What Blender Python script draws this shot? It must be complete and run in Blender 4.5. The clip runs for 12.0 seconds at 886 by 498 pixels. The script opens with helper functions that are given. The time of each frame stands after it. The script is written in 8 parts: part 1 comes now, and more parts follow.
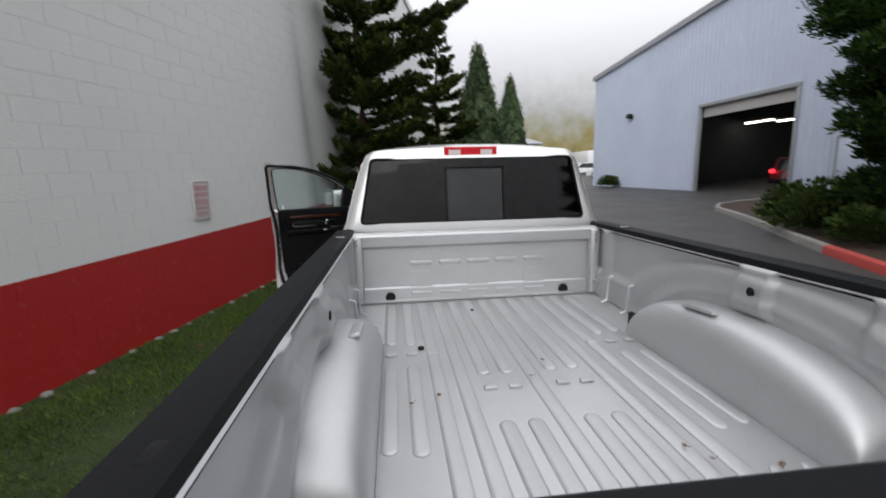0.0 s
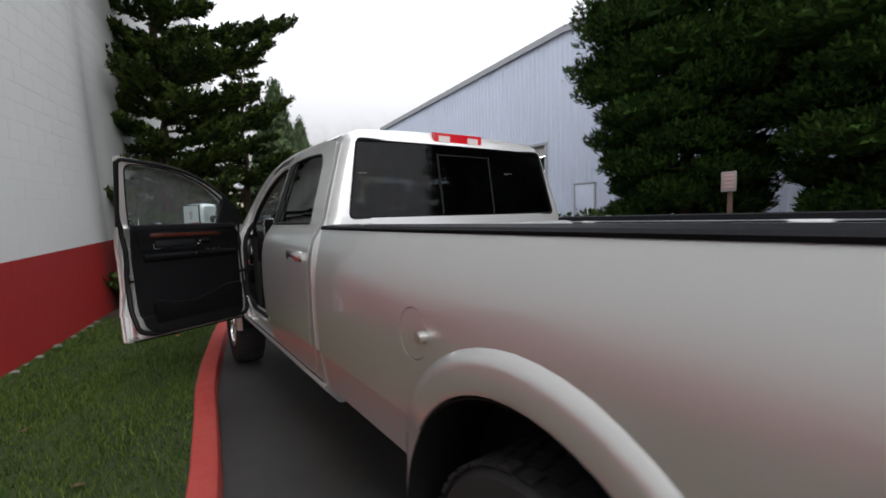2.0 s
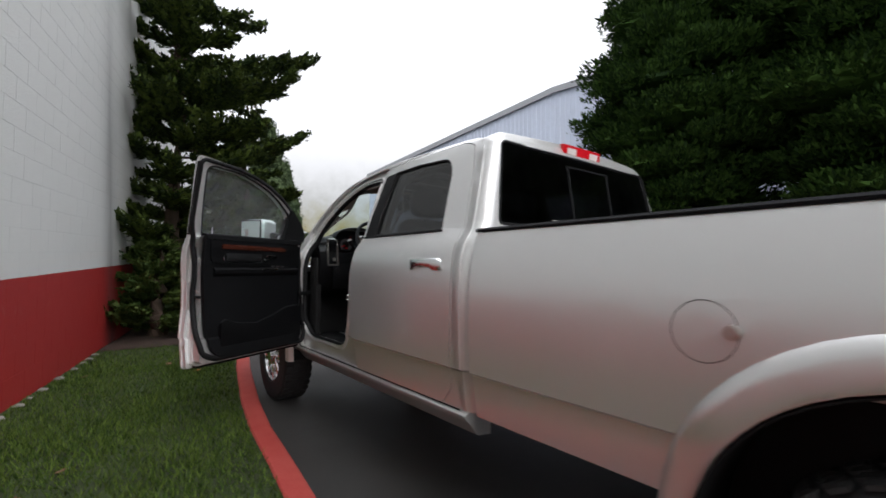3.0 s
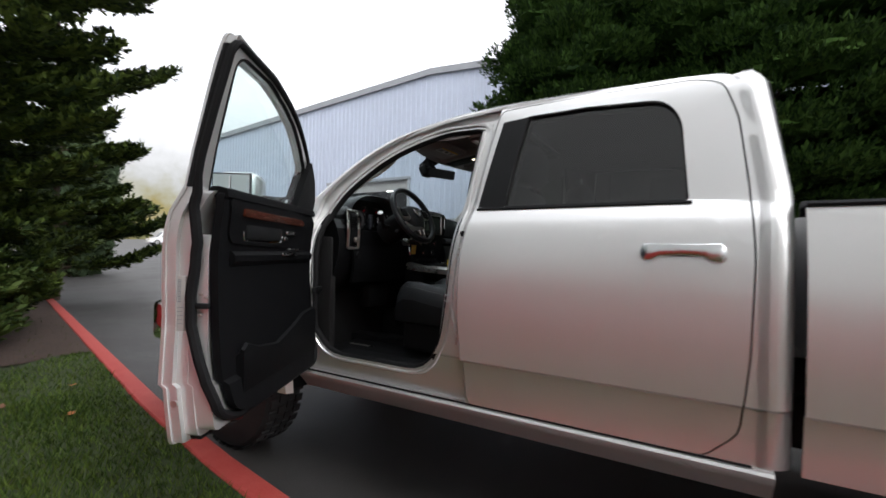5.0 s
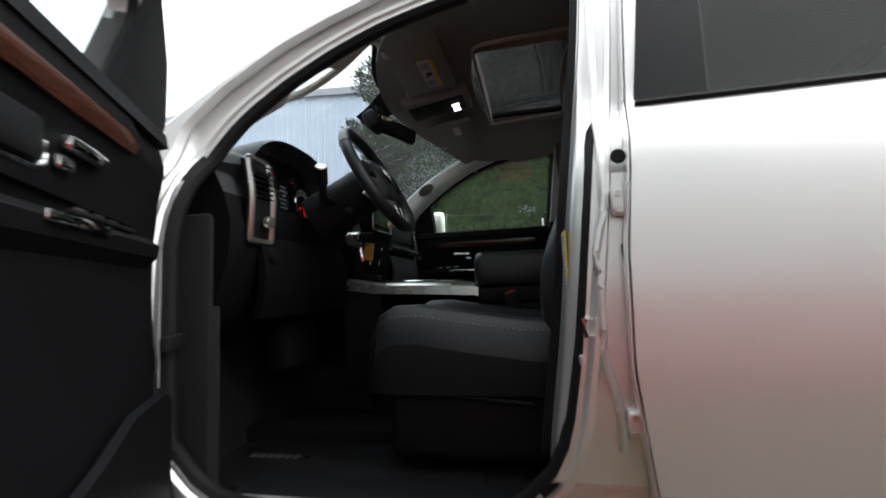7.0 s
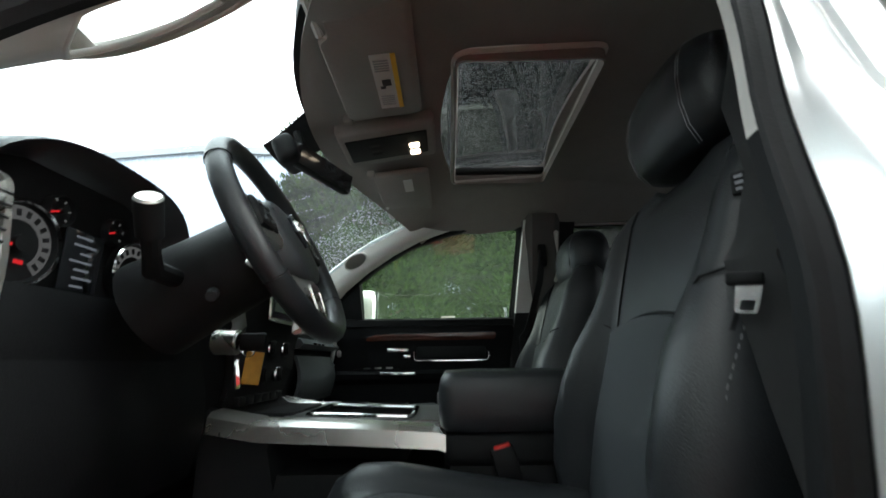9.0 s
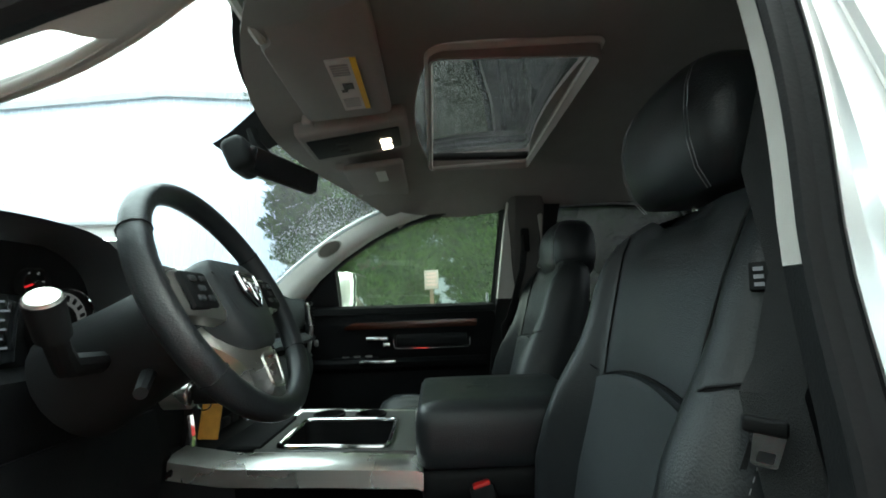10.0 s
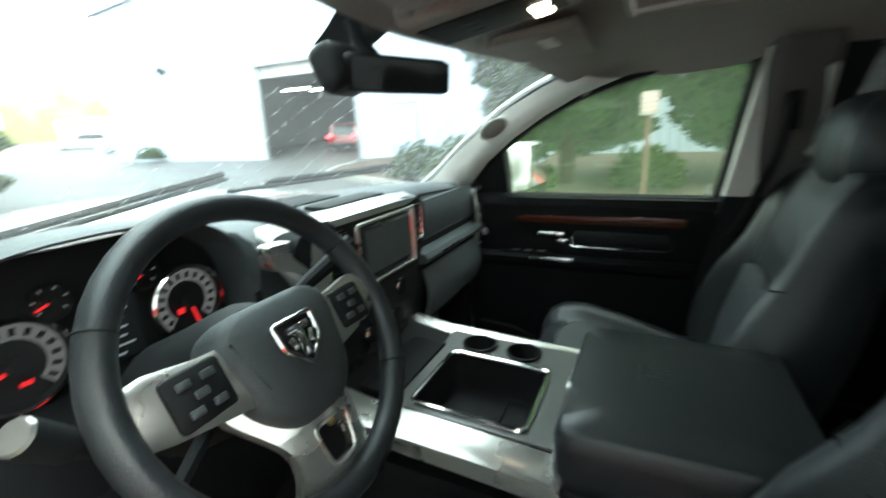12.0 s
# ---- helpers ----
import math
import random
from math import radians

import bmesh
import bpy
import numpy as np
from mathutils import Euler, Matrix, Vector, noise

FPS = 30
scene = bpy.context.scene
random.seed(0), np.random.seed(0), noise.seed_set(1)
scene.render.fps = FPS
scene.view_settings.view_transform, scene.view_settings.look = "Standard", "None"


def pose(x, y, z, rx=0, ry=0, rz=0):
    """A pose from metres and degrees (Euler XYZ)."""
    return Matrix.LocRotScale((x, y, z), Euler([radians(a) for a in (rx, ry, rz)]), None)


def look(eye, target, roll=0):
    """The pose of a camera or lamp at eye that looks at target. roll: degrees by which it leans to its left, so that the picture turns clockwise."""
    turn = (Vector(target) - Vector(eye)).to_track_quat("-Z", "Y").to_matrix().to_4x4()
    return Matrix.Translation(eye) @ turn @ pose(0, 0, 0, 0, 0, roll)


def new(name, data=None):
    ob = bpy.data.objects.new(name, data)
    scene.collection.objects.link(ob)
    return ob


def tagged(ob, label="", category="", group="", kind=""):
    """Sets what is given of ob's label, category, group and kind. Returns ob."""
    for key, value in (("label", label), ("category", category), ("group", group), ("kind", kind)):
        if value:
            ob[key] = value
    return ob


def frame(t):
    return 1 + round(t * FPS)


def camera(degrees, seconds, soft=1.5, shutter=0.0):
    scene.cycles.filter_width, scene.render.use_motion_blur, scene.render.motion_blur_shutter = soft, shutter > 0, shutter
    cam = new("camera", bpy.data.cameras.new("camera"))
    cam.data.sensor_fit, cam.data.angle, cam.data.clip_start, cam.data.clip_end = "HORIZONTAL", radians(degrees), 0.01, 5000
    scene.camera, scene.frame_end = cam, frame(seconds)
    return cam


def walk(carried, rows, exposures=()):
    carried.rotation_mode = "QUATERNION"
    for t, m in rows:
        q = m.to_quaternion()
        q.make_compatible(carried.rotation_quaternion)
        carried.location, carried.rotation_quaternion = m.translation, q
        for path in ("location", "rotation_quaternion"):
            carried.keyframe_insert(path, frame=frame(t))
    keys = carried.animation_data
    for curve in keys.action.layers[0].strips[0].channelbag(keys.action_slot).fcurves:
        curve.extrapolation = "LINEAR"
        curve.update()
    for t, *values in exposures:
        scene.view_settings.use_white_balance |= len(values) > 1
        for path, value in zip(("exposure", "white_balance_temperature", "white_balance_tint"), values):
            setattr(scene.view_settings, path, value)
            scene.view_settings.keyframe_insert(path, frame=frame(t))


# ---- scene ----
cam = camera(91.3, 12.0, 1.6, 0.4)
PATH = [
    (0, (-0.563, 0.487, 1.814), (-0.349, 2.447, 1.477), -1.3),
    (0.5, (-0.834, 0.59, 1.743), (-0.316, 2.469, 1.294), 0.0),
    (1, (-1.093, 0.8, 1.641), (-0.306, 2.614, 1.343), 0.9),
    (1.5, (-1.376, 1.045, 1.518), (-0.35, 2.76, 1.328), -0.0),
    (2, (-1.718, 1.316, 1.487), (-0.582, 2.955, 1.337), -1.6),
    (2.5, (-2.028, 1.653, 1.36), (-0.777, 3.209, 1.471), -1.6),
    (3, (-2.319, 2.033, 1.279), (-1.076, 3.597, 1.36), 0.4),
    (4.8, (-2.695, 3.616, 1.266), (-1.031, 4.723, 1.337), 1.9),
    (5, (-2.678, 3.775, 1.274), (-0.957, 4.795, 1.287), 1.2),
    (5.5, (-2.482, 4.145, 1.271), (-0.729, 5.107, 1.288), 1.0),
    (6, (-2.274, 4.457, 1.24), (-0.412, 5.184, 1.198), 2.0),
    (6.5, (-2.068, 4.711, 1.178), (-0.154, 5.276, 1.305), 0.8),
    (7, (-1.758, 4.84, 1.138), (0.191, 5.247, 1.324), -2.3),
    (8.8, (-1.203, 5.018, 1.249), (0.751, 5.063, 1.672), -0.5),
    (9, (-1.164, 5.035, 1.29), (0.77, 5.055, 1.798), -0.8),
    (9.5, (-1.128, 5.041, 1.383), (0.816, 5.054, 1.851), -1.3),
    (10, (-1.108, 5.014, 1.478), (0.875, 4.962, 1.737), -1.9),
    (10.5, (-1.053, 5.003, 1.567), (0.946, 4.992, 1.529), -2.0),
    (11, (-1.037, 4.978, 1.669), (0.957, 4.954, 1.511), -2.5),
    (11.5, (-0.931, 4.943, 1.717), (1.05, 5.109, 1.499), -4.7),
    (12, (-0.774, 4.944, 1.734), (0.959, 5.784, 1.202), -2.7),
]
walk(cam, [(t, look(eye, target, roll)) for t, eye, target, roll in PATH],
     [(0, -0.28, 6500, 10), (0.5, -0.36, 6500, 10), (1.5, -0.15, 6500, 10), (3, 0.0, 6500, 10), (5, 0.3, 6500, 10), (6, 0.5, 6500, 9), (7, 0.8, 6500, 8), (8.8, 1.85, 6450, 3), (10, 2.1, 6350, -8), (10.5, 2.1, 6350, -9), (11, 2.38, 6350, -9), (12, 2.6, 6400, -7)])

# ---- sky and sun: an overcast, foggy day ----
world = bpy.data.worlds.new("overcast_sky")
scene.world = world
world.use_nodes = True
wn, wl = world.node_tree.nodes, world.node_tree.links
wn.clear()
sky = wn.new("ShaderNodeTexSky")
sky.sky_type = "NISHITA"
sky.sun_disc = False
sky.sun_elevation, sky.sun_rotation = radians(40), radians(200)
sky.dust_density, sky.air_density, sky.ozone_density = 6.0, 1.0, 1.0
grey = wn.new("ShaderNodeHueSaturation")
grey.inputs["Saturation"].default_value = 0.08
cloud = wn.new("ShaderNodeMixRGB")
cloud.blend_type = "MIX"
cloud.inputs[0].default_value = 0.75
cloud.inputs[2].default_value = (8.1, 8.25, 8.7, 1)
back = wn.new("ShaderNodeBackground")
back.inputs[1].default_value = 0.11
wout = wn.new("ShaderNodeOutputWorld")
wl.new(sky.outputs[0], grey.inputs["Color"])
wl.new(grey.outputs[0], cloud.inputs[1])
# an overcast sky is brighter overhead than near the horizon
way_up = wn.new("ShaderNodeTexCoord")
split = wn.new("ShaderNodeSeparateXYZ")
rise = wn.new("ShaderNodeMapRange")
rise.inputs["From Min"].default_value, rise.inputs["From Max"].default_value = 0.0, 1.0
rise.inputs["To Min"].default_value, rise.inputs["To Max"].default_value = 1.04, 2.7
bright = wn.new("ShaderNodeMixRGB")
bright.blend_type = "MULTIPLY"
bright.inputs[0].default_value = 1.0
wl.new(way_up.outputs["Generated"], split.inputs[0])
wl.new(split.outputs["Z"], rise.inputs["Value"])
wl.new(cloud.outputs[0], bright.inputs[1])
wl.new(rise.outputs[0], bright.inputs[2])
wl.new(bright.outputs[0], back.inputs[0])
wl.new(back.outputs[0], wout.inputs[0])
sun_data = bpy.data.lights.new("sun", "SUN")
sun_data.energy, sun_data.angle, sun_data.color = 0.6, radians(40), (1.0, 0.97, 0.93)
sun = new("sun", sun_data)
sun.matrix_world = look((-6, -16, 16), (0, 4, 0))


# ---- materials ----
def node_mat(name):
    m = bpy.data.materials.new(name)
    m.use_nodes = True
    nodes, links = m.node_tree.nodes, m.node_tree.links
    nodes.clear()
    out = nodes.new("ShaderNodeOutputMaterial")
    return m, nodes, links, out


def mat(name, col, rough=0.5, metal=0.0, var=0.12, scale=6.0, bump=0.0, bscale=150.0, coat=0.0, col2=None, spec=0.5, island=False, stretch=None, rvar=0.08):
    """A painted, plastic, metal, stone or cloth surface: two scales of variation, roughness wear and fine relief."""
    m, nodes, links, out = node_mat(name)
    p = nodes.new("ShaderNodeBsdfPrincipled")
    p.inputs["Metallic"].default_value = metal
    p.inputs["Coat Weight"].default_value = coat
    p.inputs["Coat Roughness"].default_value = 0.03
    p.inputs["Specular IOR Level"].default_value = spec
    geo = nodes.new("ShaderNodeNewGeometry")
    mp = nodes.new("ShaderNodeMapping")
    if stretch:
        mp.inputs["Scale"].default_value = stretch
    links.new(geo.outputs["Position"], mp.inputs["Vector"])
    n1 = nodes.new("ShaderNodeTexNoise")
    n1.inputs["Scale"].default_value, n1.inputs["Detail"].default_value = scale, 6
    n2 = nodes.new("ShaderNodeTexNoise")
    n2.inputs["Scale"].default_value, n2.inputs["Detail"].default_value = scale * 9, 3
    links.new(mp.outputs[0], n1.inputs["Vector"])
    links.new(mp.outputs[0], n2.inputs["Vector"])
    add = nodes.new("ShaderNodeMath")
    add.operation = "MULTIPLY_ADD"
    add.inputs[1].default_value, add.inputs[2].default_value = 0.35, 0.0
    links.new(n2.outputs["Fac"], add.inputs[0])
    tot = nodes.new("ShaderNodeMath")
    tot.operation = "MULTIPLY_ADD"
    tot.inputs[1].default_value = 0.65
    links.new(n1.outputs["Fac"], tot.inputs[0])
    links.new(add.outputs[0], tot.inputs[2])
    if island:
        pick = nodes.new("ShaderNodeMath")
        pick.operation = "MULTIPLY_ADD"
        pick.inputs[1].default_value, pick.inputs[2].default_value = 0.7, -0.35
        links.new(geo.outputs["Random Per Island"], pick.inputs[0])
        s2 = nodes.new("ShaderNodeMath")
        s2.operation = "ADD"
        links.new(tot.outputs[0], s2.inputs[0])
        links.new(pick.outputs[0], s2.inputs[1])
        tot = s2
    ramp = nodes.new("ShaderNodeValToRGB")
    c2 = col2 or [c * (1 + var) for c in col]
    c1 = col if col2 else [c * (1 - var) for c in col]
    ramp.color_ramp.elements[0].position, ramp.color_ramp.elements[1].position = 0.3, 0.7
    ramp.color_ramp.elements[0].color, ramp.color_ramp.elements[1].color = (*c1, 1), (*c2, 1)
    links.new(tot.outputs[0], ramp.inputs[0])
    links.new(ramp.outputs[0], p.inputs["Base Color"])
    rr = nodes.new("ShaderNodeMapRange")
    rr.inputs["To Min"].default_value, rr.inputs["To Max"].default_value = max(0.02, rough - rvar), min(1, rough + rvar)
    links.new(n1.outputs["Fac"], rr.inputs["Value"])
    links.new(rr.outputs[0], p.inputs["Roughness"])
    if bump:
        n3 = nodes.new("ShaderNodeTexNoise")
        n3.inputs["Scale"].default_value, n3.inputs["Detail"].default_value = bscale, 4
        links.new(mp.outputs[0], n3.inputs["Vector"])
        b = nodes.new("ShaderNodeBump")
        b.inputs["Strength"].default_value, b.inputs["Distance"].default_value = bump, 0.01
        links.new(n3.outputs["Fac"], b.inputs["Height"])
        links.new(b.outputs[0], p.inputs["Normal"])
    links.new(p.outputs[0], out.inputs[0])
    return m


def glass_mat(name, tint, ior=1.45, gloss=(1, 1, 1), wet=0.0, wet_scale=160.0, film=0.0, film_col=(0.85, 0.87, 0.88)):
    """Thin glass: it lets tinted light through and mirrors by its Fresnel gloss; wet glass has beads of rain."""
    m, nodes, links, out = node_mat(name)
    tr = nodes.new("ShaderNodeBsdfTransparent")
    tr.inputs[0].default_value = (*tint, 1)
    gl = nodes.new("ShaderNodeBsdfGlossy")
    gl.inputs[0].default_value, gl.inputs["Roughness"].default_value = (*gloss, 1), 0.02
    lw = nodes.new("ShaderNodeLayerWeight")
    lw.inputs[0].default_value = 0.5
    pw = nodes.new("ShaderNodeMath")
    pw.operation = "POWER"
    pw.inputs[1].default_value = 5.0
    fr = nodes.new("ShaderNodeMapRange")
    f0 = ((ior - 1) / (ior + 1)) ** 2 * 1.8
    fr.inputs["To Min"].default_value, fr.inputs["To Max"].default_value = f0, 0.95
    links.new(lw.outputs["Facing"], pw.inputs[0])
    links.new(pw.outputs[0], fr.inputs["Value"])
    mx = nodes.new("ShaderNodeMixShader")
    links.new(fr.outputs[0], mx.inputs[0])
    links.new(tr.outputs[0], mx.inputs[1])
    links.new(gl.outputs[0], mx.inputs[2])
    last = mx
    if film:
        # thin even film scatters light: damp, dust, and brightness painted into some panes
        haze = nodes.new("ShaderNodeBsdfTranslucent")
        haze.inputs[0].default_value = (*film_col, 1)
        spread = nodes.new("ShaderNodeTexNoise")
        where = nodes.new("ShaderNodeNewGeometry")
        spread.inputs["Scale"].default_value = 9.0
        links.new(where.outputs["Position"], spread.inputs["Vector"])
        much = nodes.new("ShaderNodeMapRange")
        much.inputs["From Min"].default_value, much.inputs["From Max"].default_value = 0.25, 0.75
        much.inputs["To Min"].default_value, much.inputs["To Max"].default_value = film * 0.7, film * 1.3
        links.new(spread.outputs["Fac"], much.inputs["Value"])
        m3 = nodes.new("ShaderNodeMixShader")
        links.new(much.outputs[0], m3.inputs[0])
        links.new(mx.outputs[0], m3.inputs[1])
        links.new(haze.outputs[0], m3.inputs[2])
        mx = last = m3
    if wet:
        geo = nodes.new("ShaderNodeNewGeometry")
        vo = nodes.new("ShaderNodeTexVoronoi")
        vo.inputs["Scale"].default_value = wet_scale
        big = nodes.new("ShaderNodeTexNoise")
        big.inputs["Scale"].default_value = 4.0
        links.new(geo.outputs["Position"], vo.inputs["Vector"])
        links.new(geo.outputs["Position"], big.inputs["Vector"])
        cut = nodes.new("ShaderNodeMath")
        cut.operation = "LESS_THAN"
        lim = nodes.new("ShaderNodeMapRange")
        lim.inputs["To Min"].default_value, lim.inputs["To Max"].default_value = 0.22, 0.42
        lim.inputs["From Min"].default_value, lim.inputs["From Max"].default_value = 0.25, 0.75
        links.new(big.outputs["Fac"], lim.inputs["Value"])
        links.new(vo.outputs["Distance"], cut.inputs[0])
        links.new(lim.outputs[0], cut.inputs[1])
        drop = nodes.new("ShaderNodeBsdfTranslucent")
        drop.inputs[0].default_value = (0.75, 0.78, 0.8, 1)
        amt = nodes.new("ShaderNodeMath")
        amt.operation = "MULTIPLY"
        amt.inputs[1].default_value = wet
        links.new(cut.outputs[0], amt.inputs[0])
        m2 = nodes.new("ShaderNodeMixShader")
        links.new(amt.outputs[0], m2.inputs[0])
        links.new(mx.outputs[0], m2.inputs[1])
        links.new(drop.outputs[0], m2.inputs[2])
        last = m2
    links.new(last.outputs[0], out.inputs[0])
    return m


def glow_mat(name, col, strength):
    m, nodes, links, out = node_mat(name)
    e = nodes.new("ShaderNodeEmission")
    e.inputs[0].default_value, e.inputs[1].default_value = (*col, 1), strength
    links.new(e.outputs[0], out.inputs[0])
    return m


SILVER = mat("silver_metallic_paint", (0.80, 0.80, 0.795), 0.34, 0.66, 0.012, 1.3, coat=1.0, bump=0.012, bscale=900, rvar=0.015)
BRIGHT = mat("brushed_bright_chrome", (0.80, 0.81, 0.82), 0.24, 1.0, 0.02, 5)
STITCH = mat("grey_thread", (0.30, 0.30, 0.31), 0.8, 0, 0.1, 60)
BEDPAINT = mat("silver_bed_paint", (0.52, 0.525, 0.535), 0.44, 0.6, 0.05, 5, coat=0.2, bump=0.03, bscale=500)
BLACK = mat("black_plastic", (0.009, 0.0095, 0.0105), 0.62, 0, 0.2, 8, bump=0.12, bscale=500, spec=0.2)
RAILCAP = mat("grained_rail_cap", (0.010, 0.0105, 0.0125), 0.55, 0, 0.2, 8, bump=0.25, bscale=420, spec=0.10)
RUBBER = mat("rubber", (0.010, 0.010, 0.011), 0.6, 0, 0.2, 9, bump=0.1, bscale=300, spec=0.18)
TYRE = mat("tyre_rubber", (0.02, 0.02, 0.021), 0.75, 0, 0.25, 20, bump=0.3, bscale=200)
CHROME = mat("chrome", (0.85, 0.86, 0.87), 0.08, 1.0, 0.02, 5)
SATIN = mat("satin_silver_trim", (0.62, 0.61, 0.58), 0.28, 0.9, 0.03, 6)
LEATHER = mat("black_leather", (0.018, 0.0205, 0.0235), 0.38, 0, 0.18, 12, bump=0.16, bscale=420)
LEATHER2 = mat("perforated_leather", (0.032, 0.037, 0.042), 0.46, 0, 0.16, 15, bump=0.35, bscale=700)
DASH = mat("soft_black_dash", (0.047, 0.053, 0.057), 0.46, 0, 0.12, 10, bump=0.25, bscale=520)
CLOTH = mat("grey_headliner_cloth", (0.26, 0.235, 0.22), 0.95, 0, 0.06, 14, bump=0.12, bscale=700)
# black plastic, darkened in its colour for the shade on low cabin faces
SHADEPAD = mat("shade_darkened_padding", (0.0045, 0.0047, 0.0055), 0.62, 0, 0.2, 8, bump=0.15, bscale=420, spec=0.14)
BELT = mat("black_woven_belt", (0.020, 0.021, 0.022), 0.8, 0, 0.15, 30, bump=0.4, bscale=900)
TRIMG = mat("pale_grey_pillar_trim", (0.58, 0.56, 0.53), 0.7, 0, 0.05, 8, bump=0.08, bscale=600)
CARPET = mat("black_carpet", (0.008, 0.008, 0.0088), 0.95, 0, 0.3, 40, bump=0.5, bscale=400)
TRAYGREY = mat("grey_satin_plastic", (0.13, 0.13, 0.125), 0.36, 0.3, 0.05, 8)
WOODT = mat("red_brown_wood_trim", (0.085, 0.024, 0.014), 0.25, 0, 0.3, 5, coat=0.45, stretch=(3, 3, 30), col2=(0.04, 0.013, 0.009))
TAILRED = mat("red_lens", (0.62, 0.012, 0.022), 0.12, 0, 0.05, 9, coat=0.6)
TAILCLEAR = mat("clear_lens", (0.75, 0.66, 0.64), 0.12, 0, 0.05, 9, coat=0.6)
GLASS = glass_mat("clear_window_glass", (0.74, 0.86, 0.85), film=0.11)
TINT = glass_mat("dark_tinted_glass", (0.085, 0.088, 0.094), 1.5, film=0.016)
# misted glass whose green film also paints in the bright foliage outside
MISTGLASS = glass_mat("misted_green_glow_glass", (0.86, 0.95, 0.84), 1.45, film=0.085, film_col=(0.42, 0.60, 0.34))
# the film here paints an even grey sky reflection onto the rear pane
REARGLASS = glass_mat("rear_tinted_glass", (0.07, 0.072, 0.08), 1.26, film=0.085)
PANEGLASS = glass_mat("sliding_pane_glass", (0.8, 0.82, 0.84), 1.3)
SUNGLASS = glass_mat("wet_sunroof_glass", (0.018, 0.02, 0.02), 1.3, wet=0.09, wet_scale=330)
WETGLASS = glass_mat("wet_windshield_glass", (0.80, 0.89, 0.90), 1.4, film=0.035)
ASPHALT = mat("wet_asphalt", (0.042, 0.040, 0.039), 0.60, 0, 0.22, 0.9, bump=0.5, bscale=160, rvar=0.2)
KERBRED = mat("worn_red_kerb_paint", (0.38, 0.032, 0.027), 0.75, 0, 0.25, 9, bump=0.4, bscale=90, col2=(0.46, 0.075, 0.06))
KERBGREY = mat("grey_kerb_concrete", (0.23, 0.22, 0.20), 0.85, 0, 0.2, 4, bump=0.4, bscale=90)
SOIL = mat("dark_mulch", (0.045, 0.026, 0.018), 0.95, 0, 0.5, 12, bump=0.9, bscale=40)
TURF = mat("turf_soil", (0.026, 0.040, 0.010), 0.95, 0, 0.4, 4, bump=0.8, bscale=60)
BLADE = mat("grass_blades", (0.032, 0.068, 0.010), 0.7, 0, 0.35, 1.2, island=True, col2=(0.110, 0.165, 0.028), spec=0.2)
BARK = mat("bark", (0.075, 0.05, 0.035), 0.95, 0, 0.4, 6, bump=1.0, bscale=25, stretch=(1, 1, 0.25))
PINE = mat("dark_conifer_needles", (0.014, 0.028, 0.007), 0.75, 0, 0.3, 2, island=True, col2=(0.072, 0.105, 0.018), spec=0.2)
LEYL = mat("cypress_foliage", (0.012, 0.028, 0.007), 0.85, 0, 0.3, 2, island=True, col2=(0.046, 0.092, 0.018), spec=0.1)
SHRUB = mat("shrub_leaves", (0.025, 0.050, 0.010), 0.7, 0, 0.3, 4, island=True, col2=(0.075, 0.11, 0.025), spec=0.2)
# cypress foliage with the haze before the far trees mixed into its colour
HAZYGREEN = mat("fog_paled_cypress", (0.035, 0.055, 0.028), 0.85, 0, 0.3, 2, island=True, col2=(0.075, 0.105, 0.05), spec=0.1)
CLAD = mat("pale_blue_metal_cladding", (0.50, 0.55, 0.66), 0.5, 0.0, 0.06, 0.6, bump=0.05, bscale=30)
CLADTRIM = mat("grey_metal_trim", (0.30, 0.31, 0.33), 0.5, 0.2, 0.1, 2)
CONCRETE = mat("concrete_floor", (0.2, 0.19, 0.18), 0.7, 0, 0.15, 2, bump=0.2, bscale=50)
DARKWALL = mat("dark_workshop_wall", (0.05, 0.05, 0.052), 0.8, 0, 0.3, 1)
REDCAR = mat("dark_red_car_paint", (0.20, 0.012, 0.015), 0.3, 0.2, 0.05, 5, coat=1.0)
WHITECAR = mat("white_vehicle_paint", (0.72, 0.72, 0.72), 0.35, 0, 0.05, 5, coat=0.6)
CARGLASS = mat("dark_vehicle_glass", (0.02, 0.022, 0.025), 0.08, 0, 0.1, 5)
POSTWOOD = mat("weathered_red_post", (0.13, 0.075, 0.055), 0.9, 0, 0.3, 8, bump=0.5, bscale=60, stretch=(1, 1, 0.2))
SIGNWHITE = mat("faded_white_sign", (0.55, 0.52, 0.50), 0.5, 0, 0.06, 6)
SIGNPINK = mat("faded_red_lettering", (0.52, 0.33, 0.32), 0.55, 0, 0.12, 12)
LEAFORANGE = mat("fallen_leaf_orange", (0.45, 0.16, 0.05), 0.7, 0, 0.2, 30)
REDLIT = glow_mat("red_tail_lamp_light", (1, 0.02, 0.03), 6)
TUBE = glow_mat("workshop_tube_light", (1, 0.97, 0.9), 12)
DOMELIT = glow_mat("warm_reading_lamp", (1.0, 0.80, 0.62), 3)


